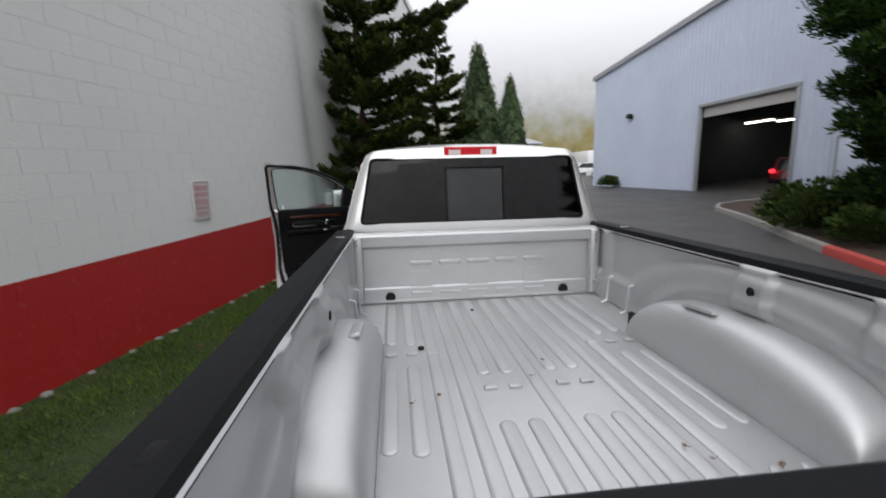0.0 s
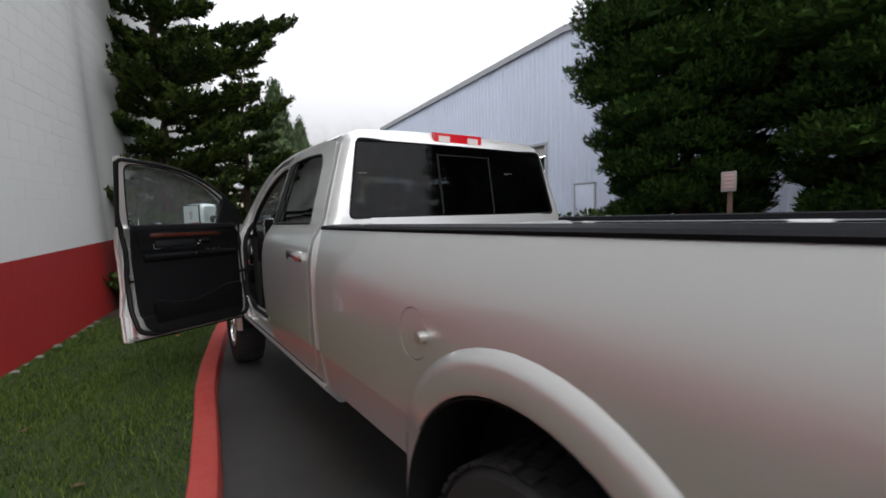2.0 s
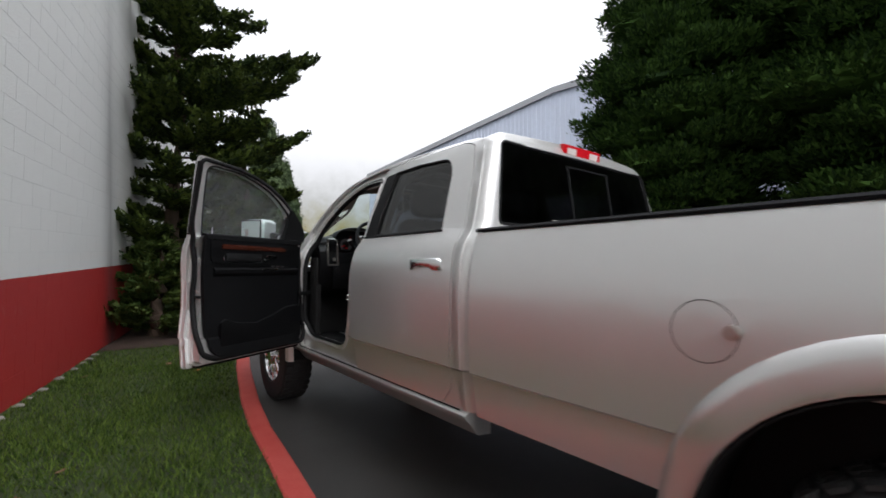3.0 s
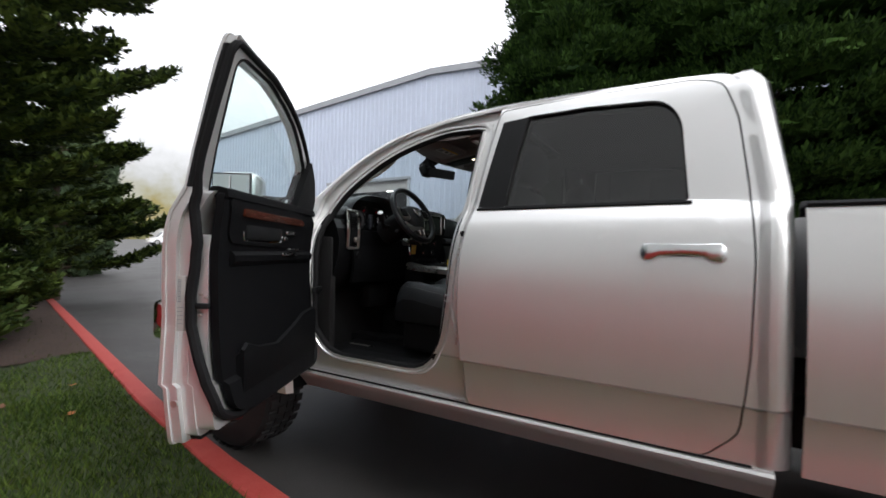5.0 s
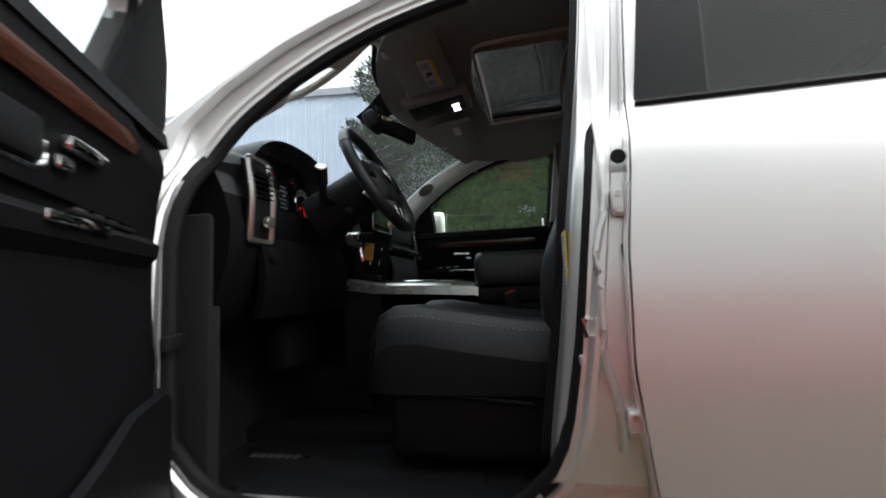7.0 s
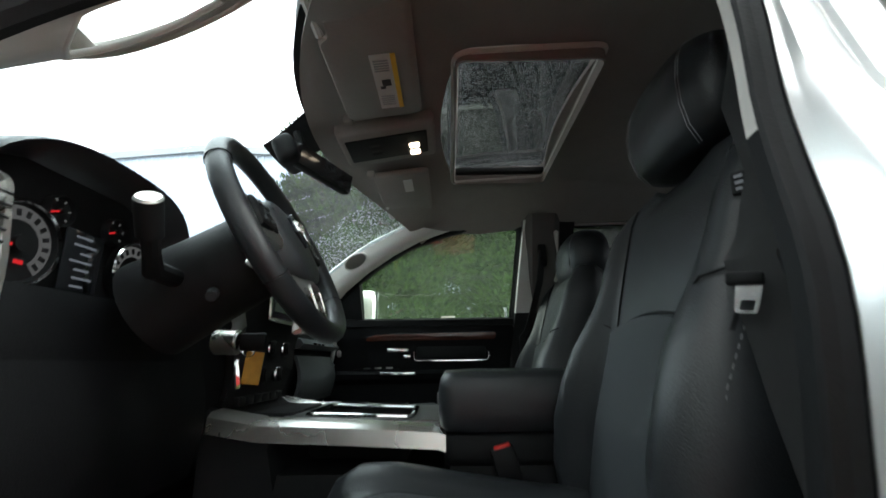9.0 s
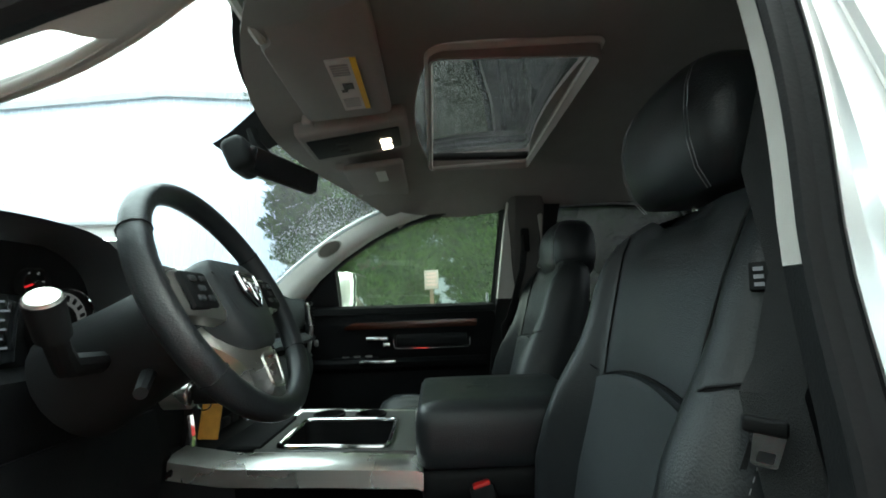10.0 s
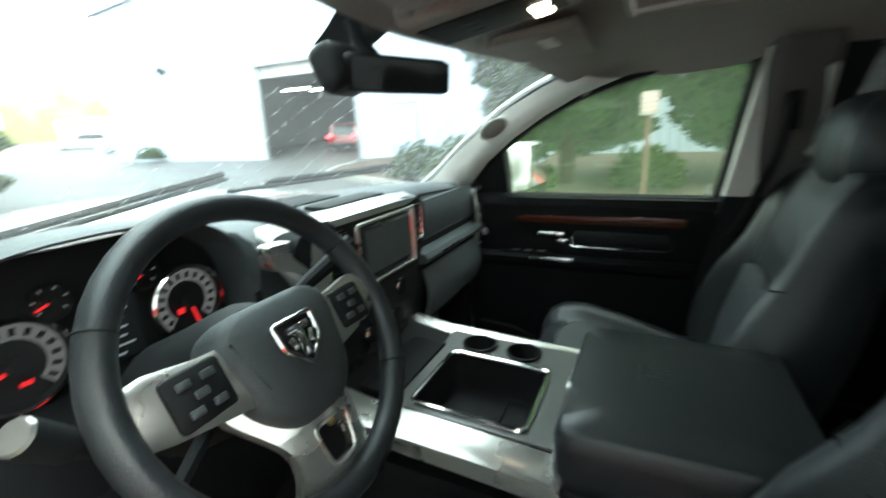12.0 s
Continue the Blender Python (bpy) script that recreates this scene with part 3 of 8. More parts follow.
def simple_car(name, at, turn, paint, label, height=1.7, length=4.7, lit=False, boxy=0.0):
    """A parked car: lofted body with cabin, glass, wheels and lamps. Its nose points along +y before the turn."""
    car = thing(name, at, label, "car")
    m = pose(*at, 0, 0, turn)
    L, H = length, height
    low = [(-L / 2, 0.35), (-L / 2 + 0.02, 0.8), (-L / 2 + 0.1, 0.98), (L / 2 - 1.1, 0.98), (L / 2 - 0.12, 0.82), (L / 2, 0.55), (L / 2 - 0.03, 0.32)]
    rings = []
    for x, k in ((-0.9, 0.96), (-0.88, 0.985), (-0.8, 1.0), (0.8, 1.0), (0.88, 0.985), (0.9, 0.96)):
        rings.append([(x, y * k, 0.32 + (z - 0.32) * k) for y, z in low])
    part("body", loft(rings), paint, car, xf=m)
    top = [(-L / 2 + 0.12, 0.97), (-L / 2 + 0.35 - 0.2 * boxy, H - 0.06), (-L / 2 + 0.7, H), (0.2 + boxy, H), (0.45 + boxy, H - 0.05), (L / 2 - 1.15 + 0.5 * boxy, 0.97)]
    cab = loft([[(x * (1 - 0.12 * (z - 0.95) / (H - 0.95)), y, z) for y, z in top] for x in (-0.84, 0.84)])
    part("cabin", cab, paint, car, xf=m)
    for s in (-1, 1):
        win = sheet(rounded([(-L / 2 + 0.5, 1.02), (-L / 2 + 0.62, H - 0.12), (0.2 + boxy, H - 0.12), (L / 2 - 1.45 + 0.4 * boxy, 1.02)], 0.08), to3d=lambda a, b, s=s: (s * (0.846 - 0.1 * (b - 0.95) / (H - 0.95) + 0.004), a, b))
        part("side_window", win, CARGLASS, car, xf=m)
        for yy in (-L / 2 + 0.95, L / 2 - 0.85):
            wh = part("wheel", lathe([(0.0, 0.1), (0.2, 0.1), (0.32, 0.1), (0.34, 0.06), (0.34, -0.06), (0.32, -0.1), (0.0, -0.1)], (s * 0.82, yy, 0.34), (s, 0, 0), 20), TYRE, car, xf=m)
            part("rim", disc((s * 0.925, yy, 0.34), 0.21, 0.02, (s, 0, 0), 16), SATIN, wh, xf=m)
        part("tail_lamp", box((s * 0.72, -L / 2 - 0.01, 0.98), (0.24, 0.05, 0.16), 0.02), REDLIT if lit else TAILRED, car, xf=m)
        part("headlamp", box((s * 0.68, L / 2 - 0.06, 0.72), (0.3, 0.08, 0.14), 0.02), TAILCLEAR, car, xf=m)
    part("rear_window", sheet([(-0.62, 1.02), (0.62, 1.02), (0.55, H - 0.14), (-0.55, H - 0.14)], to3d=lambda a, b: (a, -L / 2 + 0.10 + (b - 0.97) * (0.23 - 0.2 * boxy) / (H - 1.03), b)), CARGLASS, car, xf=m)
    part("windscreen", sheet([(-0.66, 1.03), (0.66, 1.03), (0.56, H - 0.12), (-0.56, H - 0.12)], to3d=lambda a, b: (a, L / 2 - 1.13 + 0.5 * boxy - (b - 0.97) * (L / 2 - 1.6 - 0.5 * boxy) / (H - 1.02), b)), CARGLASS, car, xf=m)
    part("bumper", box((0, -L / 2 - 0.03, 0.48), (1.6, 0.14, 0.22), 0.04), BLACK, car, xf=m)
    return car


simple_car("red_car", (21.0, 20.6, 0.66), -90 + 12, REDCAR, "dark red car with lit tail lamps inside the workshop", lit=True)
simple_car("white_van", (27.6, 63.0, gz(27.6, 63.0)), 80, WHITECAR, "white minivan parked far across the yard", 1.8, 5.0, boxy=0.4)
simple_car("white_pickup", (23.0, 46.0, gz(23, 46)), 65, WHITECAR, "white vehicle parked beyond the workshop corner", 1.9, 5.2, boxy=0.2)


# ---- far sheds, hill and fog ----
def far_shed():
    s = thing("far_shed", (22, 66, gz(22, 66)), "cream metal shed with a grey roller door", "building")
    g = gz(22, 66)
    cream = mat("cream_cladding", (0.52, 0.48, 0.38), 0.6, 0, 0.06, 1)
    rings = [[(x, 66, g), (x, 66, g + 5.0), (x, 74, g + 6.2), (x, 82, g + 5.0), (x, 82, g)] for x in (8.0, 22.0)]
    part("walls", loft(rings), cream, s, smooth=False)
    part("roof", loft([[(x, 65.6, g + 4.95), (x, 74, g + 6.3), (x, 82.4, g + 4.95), (x, 82.4, g + 5.1), (x, 74, g + 6.5), (x, 65.6, g + 5.1)] for x in (7.7, 22.3)]), CLADTRIM, s, smooth=False)
    part("roller_door", box((22.02, 70.5, g + 1.9), (0.1, 4.2, 3.8), 0.02), CLADTRIM, s)
    part("roller_door", box((18.6, 65.97, g + 1.9), (3.4, 0.1, 3.8), 0.02), CLADTRIM, s)
    t = thing("box_trailer", (31.5, 68, gz(31, 68)), "white box trailer parked far off", "trailer")
    part("box", box((32.0, 70, gz(31, 68) + 2.1), (4.2, 6, 2.9), 0.05), WHITECAR, t)
    for yy in (67.6, 69.0):
        part("wheel", disc((29.95, yy, gz(31, 68) + 0.4), 0.4, 0.3, (1, 0, 0), 16), TYRE, t)


far_shed()


def far_backdrop():
    """Hill woods far beyond the yard, their fade into low cloud painted as a glowing ramp."""
    m, nodes, links, out = node_mat("painted_fog_hill")
    geo = nodes.new("ShaderNodeNewGeometry")
    sep = nodes.new("ShaderNodeSeparateXYZ")
    links.new(geo.outputs["Position"], sep.inputs[0])
    n = nodes.new("ShaderNodeTexNoise")
    n.inputs["Scale"].default_value, n.inputs["Detail"].default_value = 0.16, 8
    links.new(geo.outputs["Position"], n.inputs["Vector"])
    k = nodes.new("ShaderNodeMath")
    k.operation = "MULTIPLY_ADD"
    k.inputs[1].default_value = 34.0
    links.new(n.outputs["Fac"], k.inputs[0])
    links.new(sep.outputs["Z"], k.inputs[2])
    # fog is painted by height: woods colours pale to white, given off as light
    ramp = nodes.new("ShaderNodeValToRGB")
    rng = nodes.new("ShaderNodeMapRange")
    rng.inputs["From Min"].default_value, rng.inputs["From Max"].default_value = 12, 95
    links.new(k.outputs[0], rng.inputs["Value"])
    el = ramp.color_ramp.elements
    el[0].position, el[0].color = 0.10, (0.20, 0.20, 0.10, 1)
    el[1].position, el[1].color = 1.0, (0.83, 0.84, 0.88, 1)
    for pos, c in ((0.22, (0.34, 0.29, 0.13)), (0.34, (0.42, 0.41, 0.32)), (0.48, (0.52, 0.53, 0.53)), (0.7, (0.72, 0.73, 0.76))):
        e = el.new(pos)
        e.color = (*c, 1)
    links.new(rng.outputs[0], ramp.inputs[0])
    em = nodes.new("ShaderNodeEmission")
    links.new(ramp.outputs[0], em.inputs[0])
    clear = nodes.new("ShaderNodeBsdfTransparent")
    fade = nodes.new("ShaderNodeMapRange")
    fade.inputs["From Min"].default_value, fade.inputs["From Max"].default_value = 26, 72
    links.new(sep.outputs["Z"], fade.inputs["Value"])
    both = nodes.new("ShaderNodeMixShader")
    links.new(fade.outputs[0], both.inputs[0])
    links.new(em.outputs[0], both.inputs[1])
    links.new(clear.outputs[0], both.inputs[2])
    links.new(both.outputs[0], out.inputs[0])

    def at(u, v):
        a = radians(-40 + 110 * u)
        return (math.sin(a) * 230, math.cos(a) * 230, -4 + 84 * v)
    tagged(part("backdrop", grid(at, 44, 8), m), "glowing backdrop of hillside woods with white fog painted in", "backdrop", kind="structure")


far_backdrop()


# ---- trees and shrubs ----
def spray(bm_v, bm_f, at, out, size, rng, droop=0.0, wide=0.35):
    """A flat feathery twig: a few narrow leaflets along a short stem."""
    out = Vector(out).normalized()
    side = out.cross(Vector((0, 0, 1)))
    if side.length < 0.05:
        side = Vector((1, 0, 0))
    side.normalize()
    side = (Matrix.Rotation(rng.uniform(-0.9, 0.9), 3, out) @ side)
    up = side.cross(out)
    for s in (-1, 0, 1):
        d = (out + side * s * rng.uniform(0.5, 1.0) + up * rng.uniform(-0.35, 0.25 - droop)).normalized()
        ln = size * rng.uniform(0.6, 1.2) * (1 if s == 0 else 0.75)
        w = side * (ln * wide * 0.5) if s == 0 else (d.cross(up).normalized() * (ln * wide * 0.5))
        p0, p1 = at, at + d * ln
        mid = at + d * ln * 0.55 + up * ln * rng.uniform(-0.05, 0.1)
        i = len(bm_v)
        bm_v += [tuple(p0), tuple(mid - w), tuple(p1), tuple(mid + w)]
        bm_f.append((i, i + 1, i + 2, i + 3))


def leaf_mesh(name, vs, fs, material, parent, label=""):
    me = bpy.data.meshes.new(name)
    me.from_pydata(vs, [], fs)
    me.materials.append(material)
    ob = new(name, me)
    ob.parent = parent
    ob.matrix_parent_inverse = Matrix.Translation(-Vector(parent.location))
    if label:
        ob["label"] = label
    return ob


def conifer(at, height, spread, label, seed, bare=0.8, limbs=40, size=0.085, material=PINE, clear_wall=False, low=1.0, boughs=(), thick=1.0):
    """A spreading conifer: tapered trunk, layered limbs whose tips turn up, and side branchlets thickly clothed in small scaly twigs."""
    rng = random.Random(seed)
    t = thing("conifer_tree", at, label, "tree")
    base = Vector(at)
    trunk = [base + Vector((0.06 * math.sin(k * 2.1), 0.05 * math.cos(k * 1.7), height * k / 8)) for k in range(9)]
    part("trunk", tube(trunk, [0.15 * (1 - 0.93 * k / 8) + 0.008 for k in range(9)], 9), BARK, t)
    vs, fs, cores = [], [], []

    def along(path, u):
        k = min(len(path) - 2, int(u * (len(path) - 1)))
        return path[k].lerp(path[k + 1], u * (len(path) - 1) - k), (path[k + 1] - path[k]).normalized()

    def clothe(path, r0, u0=0.0):
        ln = sum((b - a).length for a, b in zip(path, path[1:]))
        n = max(3, int(ln * (1 - u0) / 0.055))
        core = []
        for j in range(n):
            u = u0 + (1 - u0) * (j + 0.5) / n
            q, d = along(path, u)
            r = r0 * (1.0 if u < 0.6 else 1.0 - 0.65 * (u - 0.6) / 0.4) * rng.uniform(0.75, 1.25)
            s = d.cross(Vector((0, 0, 1))).normalized()
            up = s.cross(d)
            core.append((q, r * 0.50))
            for _ in range(int(8 * thick)):
                a = rng.uniform(0, 6.2832)
                w = s * math.cos(a) + up * math.sin(a) * 0.75
                p = q + w * r * rng.uniform(0.15, 0.95) + d * rng.uniform(-0.04, 0.04)
                spray(vs, fs, p, w * 0.8 + d * rng.uniform(0.5, 1.2) + Vector((0, 0, rng.uniform(0.1, 0.6))), size * rng.uniform(0.6, 1.25), rng, wide=0.42)
        if len(core) > 2:
            cores.append(tube([p for p, _ in core], [r for _, r in core], 6, squash=0.8))

    plan = []
    for i in range(limbs):
        k = (i + rng.random()) / limbs
        reach = spread * (1 - k ** 1.25) * rng.uniform(0.6, 1.1) + 0.2
        reach *= low + (1 - low) * min(1.0, k / 0.38)
        plan.append((i * 2.399 + rng.uniform(-0.4, 0.4), bare + (height - bare) * k, reach, rng.uniform(0.6, 1.1)))
    for a, z, reach, lift in list(boughs) + plan:
        k = z / height
        if clear_wall and math.cos(a) < -0.1:
            reach = min(reach, 0.95 / -math.cos(a))
        start = along(trunk, min(0.99, k))[0]
        d = Vector((math.cos(a), math.sin(a), 0.18))
        path, p, n = [start], start.copy(), 8
        for j in range(n):
            d = (d + Vector((rng.uniform(-0.07, 0.07), rng.uniform(-0.07, 0.07), (-0.05 if j < 3 else 0.10 * lift)))).normalized()
            p = p + d * reach / n
            path.append(p.copy())
        part("limb", tube(path, [0.034 * (1 - k * 0.8) * (1 - j / 9) + 0.005 for j in range(9)], 5), BARK, t)
        clothe(path, 0.095 + 0.02 * min(2.0, reach), 0.12)
        count = max(3, int(reach * 5.5))
        for j in range(count):
            u = 0.20 + 0.72 * (j + rng.random()) / count
            q, dd = along(path, u)
            sd = dd.cross(Vector((0, 0, 1))).normalized() * (1 if j % 2 else -1)
            ln = (0.20 + 0.42 * reach * (1 - u) ** 0.8 * (0.5 + 0.5 * min(1, u / 0.4))) * rng.uniform(0.7, 1.15)
            e = (dd * rng.uniform(0.7, 1.1) + sd * rng.uniform(0.6, 1.0) + Vector((0, 0, rng.uniform(-0.15, 0.25)))).normalized()
            sub_path, p2 = [q], q.copy()
            for _ in range(4):
                e = (e + Vector((0, 0, 0.10)) + dd * 0.06).normalized()
                p2 = p2 + e * ln / 4
                sub_path.append(p2.copy())
            clothe(sub_path, 0.078 + 0.018 * min(2.0, reach))
    part("inner_foliage", join(*cores), material, t, smooth=False)
    leaf_mesh("crown", vs, fs, material, t)
    return t


def column_tree(at, height, radius, label, seed, n=9000, size=0.3, bottom=0.5, material=LEYL, name="cypress_tree", lobes=26, flat=0.3, dome=0.75, fat=(0.42, 0.62), deep=1.0, core_k=0.78):
    """A dense cypress: trunk, inner limbs and a deep, lobed crown of many sprays with hollows between the lobes."""
    rng = random.Random(seed)
    t = thing(name, at, label, "tree")
    base = Vector(at)
    part("trunk", tube([base + Vector((0, 0, -0.1 + height * 0.9 * k / 5)) for k in range(6)], [0.05 + 0.055 * radius * (1 - k / 5.5) for k in range(6)], 10), BARK, t)
    vs, fs = [], []
    lob = []
    for i in range(lobes):
        k = (i + 0.5) / lobes
        a = i * 2.399
        z = bottom + (height - bottom) * k
        prof = radius * min(1.0, 0.62 + 1.6 * k) * (1 - max(0, k - 0.35) / 0.65) ** dome
        r = prof * rng.uniform(0.52, 0.68)
        lob.append((Vector((math.cos(a) * r, math.sin(a) * r, z)), max(0.25, prof * rng.uniform(*fat)), height / lobes * 2.6 * deep))
        part("limb", tube([base + Vector((0, 0, z - 0.4)), base + Vector((math.cos(a) * r * 0.6, math.sin(a) * r * 0.6, z - 0.1)), base + lob[-1][0]], [0.04, 0.03, 0.012], 5), BARK, t)
    for i in range(n):
        c, r, h = lob[rng.randrange(len(lob))]
        d = Vector((rng.gauss(0, 1), rng.gauss(0, 1), rng.gauss(0, 1))).normalized()
        if core_k > 0.8 and d.x * c.x + d.y * c.y < -0.15 * c.length:
            d = Vector((-d.x, -d.y, d.z))
        k = rng.random() ** 0.45 if core_k < 0.8 else rng.uniform(0.74, 1.06) + 0.22 * noise.noise(d * 3.1 + c)
        p = base + c + Vector((d.x * r * k, d.y * r * k, d.z * h * 0.6 * k))
        o = Vector((p.x - base.x, p.y - base.y, 0)).normalized() * 0.6 + d * 0.4 + Vector((0, 0, rng.uniform(0.4, 1.4)))
        spray(vs, fs, p, o, size * rng.uniform(0.6, 1.3), rng, wide=flat)
    core = bmesh.new()
    for c, r, h in lob:
        ret = bmesh.ops.create_icosphere(core, subdivisions=3, radius=1.0)
        for v in ret["verts"]:
            q = v.co * (min(core_k, 0.68) + 0.30 * noise.noise(v.co * 2.2 + c) + 0.22 * noise.noise(v.co * 7.0 + c))
            v.co = base + c + Vector((q.x * r, q.y * r, q.z * h * 0.6))
    part("inner_foliage", core, material, t, smooth=False)
    leaf_mesh("crown", vs, fs, material, t)
    return t


conifer((-1.25, 11.3, 0.1), 7.9, 2.0, "spreading dark green conifer with layered upturned boughs beside the wall", 5, 0.25, 92, 0.105, clear_wall=True, low=0.5, thick=1.1, boughs=((0.05, 5.0, 2.75, 1.2), (0.0, 3.3, 2.6, 1.5), (-0.5, 4.3, 2.2, 1.1), (0.5, 6.2, 2.1, 0.9), (3.0, 4.6, 0.95, 1.4), (3.5, 3.6, 0.9, 0.8), (-1.2, 3.9, 1.9, 0.9), (-0.9, 2.4, 1.6, 0.8), (-1.7, 5.2, 1.6, 1.0)))
conifer((0.95, 15.4, 0.1), 6.3, 2.2, "shaggy green conifer behind the nearer one", 9, 0.6, 48, 0.14, thick=0.7)
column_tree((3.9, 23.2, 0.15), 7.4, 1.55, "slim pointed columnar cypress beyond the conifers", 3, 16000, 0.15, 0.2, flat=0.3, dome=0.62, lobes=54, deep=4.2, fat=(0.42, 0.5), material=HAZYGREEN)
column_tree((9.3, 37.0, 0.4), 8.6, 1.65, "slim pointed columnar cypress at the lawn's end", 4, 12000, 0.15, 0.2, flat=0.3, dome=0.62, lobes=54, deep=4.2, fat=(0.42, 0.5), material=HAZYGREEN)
for i, (tx, ty, th, tr) in enumerate(((9.25, 6.65, 13.5, 2.35), (9.7, 2.6, 14.0, 2.8), (9.7, -1.6, 13.5, 2.9), (9.4, -6.2, 13.0, 3.0))):
    column_tree((tx, ty, gz(tx, ty) + 0.1), th, tr, "tall dense dark cypress on the planted island", 20 + i, 76000 if i < 2 else 44000, 0.165, 0.75, lobes=90, fat=(0.42, 0.60), deep=1.5, core_k=0.805, dome=0.6)
conifer((-0.95, 12.3, 0.1), 2.6, 0.72, "low rounded green conifer shrub at the kerb", 31, 0.10, 44, 0.10, material=SHRUB, thick=0.9)
conifer((-1.55, 10.35, 0.1), 1.5, 0.75, "low bright green conifer shrub by the wall", 37, 0.08, 30, 0.085, material=SHRUB, clear_wall=True, thick=0.8)


def shrub(at, r, h, seed, label, n=1500):
    rng = random.Random(seed)
    t = thing("shrub", at, label, "shrub", "island shrubs")
    base = Vector(at)
    for a in steps(0, 5.2, 5):
        part("stem", tube([base, base + Vector((math.cos(a) * r * 0.4, math.sin(a) * r * 0.4, h * 0.7))], [0.02, 0.008], 5), BARK, t)
    vs, fs = [], []
    for i in range(n):
        d = Vector((rng.gauss(0, 1), rng.gauss(0, 1), abs(rng.gauss(0, 1)))).normalized()
        k = rng.random() ** 0.4 * (0.85 + 0.25 * noise.noise(d * 2.5 + base))
        spray(vs, fs, base + Vector((d.x * r * k, d.y * r * k, 0.05 + d.z * h * k)), d + Vector((0, 0, 0.4)), 0.12 * rng.uniform(0.6, 1.3), rng, wide=0.55)
    leaf_mesh("leaves", vs, fs, SHRUB, t)


for i, (sx, sy, sr, sh) in enumerate(((9.6, 10.6, 0.9, 0.95), (8.5, 8.9, 0.95, 1.15), (9.9, 9.0, 0.9, 1.1), (8.0, 7.3, 0.75, 0.8), (8.6, 5.0, 0.8, 0.8), (16.0 - 1.2, 30.5, 0.9, 0.8))):
    shrub((sx, sy, gz(sx, sy) + 0.12), sr, sh, 50 + i, "low leafy green shrub in dark mulch")

# ---- planted island and its kerbs ----
ISLAND = [(5.4, -9.0), (5.35, -3.0), (5.45, 1.0), (5.85, 3.8), (6.4, 5.8), (7.03, 7.28), (7.9, 9.1), (8.83, 10.93), (9.6, 12.7), (10.1, 13.9), (10.9, 14.8), (12.0, 15.2), (13.2, 15.3)]
kerb_run("kerb_island_red", [(x + 0.15, y) for x, y in ISLAND[:6]][::-1], 0.14, 0.15, KERBRED, "red painted kerb round the planted island")
kerb_run("kerb_island_grey", [(x + 0.15, y) for x, y in ISLAND[5:]][::-1], 0.14, 0.15, KERBGREY, "bare grey concrete kerb round the island")


def island_soil():
    rows = [[(x + 0.12 + (14.8 - x) * k / 6, y, gz(x + (14.8 - x) * k / 6, y) + 0.10) for k in range(7)] for x, y in ISLAND]
    tagged(part("island_soil", loft(rows, False, False), SOIL), "dark mulch bed under the trees", "planting bed", kind="structure")


island_soil()


def post_sign(x, y):
    g = gz(x, y)
    s = thing("post_sign", (x, y, g), "faded white sign on a weathered wooden post", "sign")
    part("post", box((x, y, g + 0.85), (0.075, 0.075, 1.75), 0.008), POSTWOOD, s)
    b = part("board", box((x - 0.07, y + 0.0, 2.0), (0.02, 0.28, 0.38), 0.004, rot=(0, 0, -8)), mat("weathered_sign_face", (0.33, 0.28, 0.27), 0.6, 0, 0.15, 9), s)
    for k, (w, z) in enumerate(((0.18, 2.12), (0.21, 2.05), (0.16, 1.97), (0.2, 1.90))):
        part("lettering", box((x - 0.083, y, z), (0.004, w, 0.035), rot=(0, 0, -8)), SIGNPINK, b)


post_sign(7.62, 5.04)


def wall_sign():
    a = (6.27 - 7.96) / 0.9762
    s = thing("wall_sign", wall_pt(a, 0.02, 1.62), "small faded notice plate with pinkish bars on the wall", "sign")
    turn = math.degrees(math.atan2(WALL_D.y, WALL_D.x))
    p = wall_pt(a, 0.012, 1.62)
    b = part("plate", box((0, 0, 0), (0.31, 0.012, 0.46), 0.02, rot=(0, 0, 0)), SIGNWHITE, s, xf=pose(*p, 0, 0, turn))
    for w, h, z in ((0.25, 0.06, 0.15), (0.26, 0.05, 0.07), (0.22, 0.07, -0.02), (0.24, 0.03, -0.10), (0.2, 0.03, -0.16)):
        q = wall_pt(a, 0.02, 1.62 + z)
        part("lettering", box((0, 0, 0), (w, 0.004, h)), SIGNPINK, b, xf=pose(*q, 0, 0, turn))


wall_sign()

# ---- the pickup truck: nose along +y, driver's side at -x ----
truck = thing("pickup_truck", (0, 4, 0), "silver crew-cab pickup truck with its driver's door open", "pickup truck")
CAB_X = [(0.48, 0.855), (0.54, 0.925), (0.60, 0.949), (0.70, 0.966), (0.790, 0.979), (0.803, 0.9985), (1.0, 1.006), (1.15, 1.007), (1.25, 1.004), (1.33, 0.992), (1.39, 0.972), (1.44, 0.938), (1.475, 0.912), (1.6, 0.878), (1.75, 0.832), (1.9, 0.782), (1.96, 0.752), (2.0, 0.70)]
BED_X = [(0.60, 0.953), (0.70, 0.970), (0.790, 0.982), (0.803, 1.0015), (1.0, 1.010), (1.12, 1.011), (1.20, 1.006), (1.27, 0.997), (1.33, 0.986), (1.39, 0.972), (1.42, 0.965), (1.436, 0.958)]
ZCUTS = [0.54, 0.60, 0.66, 0.72, 0.775, 0.790, 0.803, 0.82, 0.88, 0.95, 1.0, 1.07, 1.15, 1.2, 1.25, 1.29, 1.33, 1.36, 1.39, 1.415, 1.44, 1.46, 1.5, 1.6, 1.7, 1.8, 1.88, 1.93, 1.96]


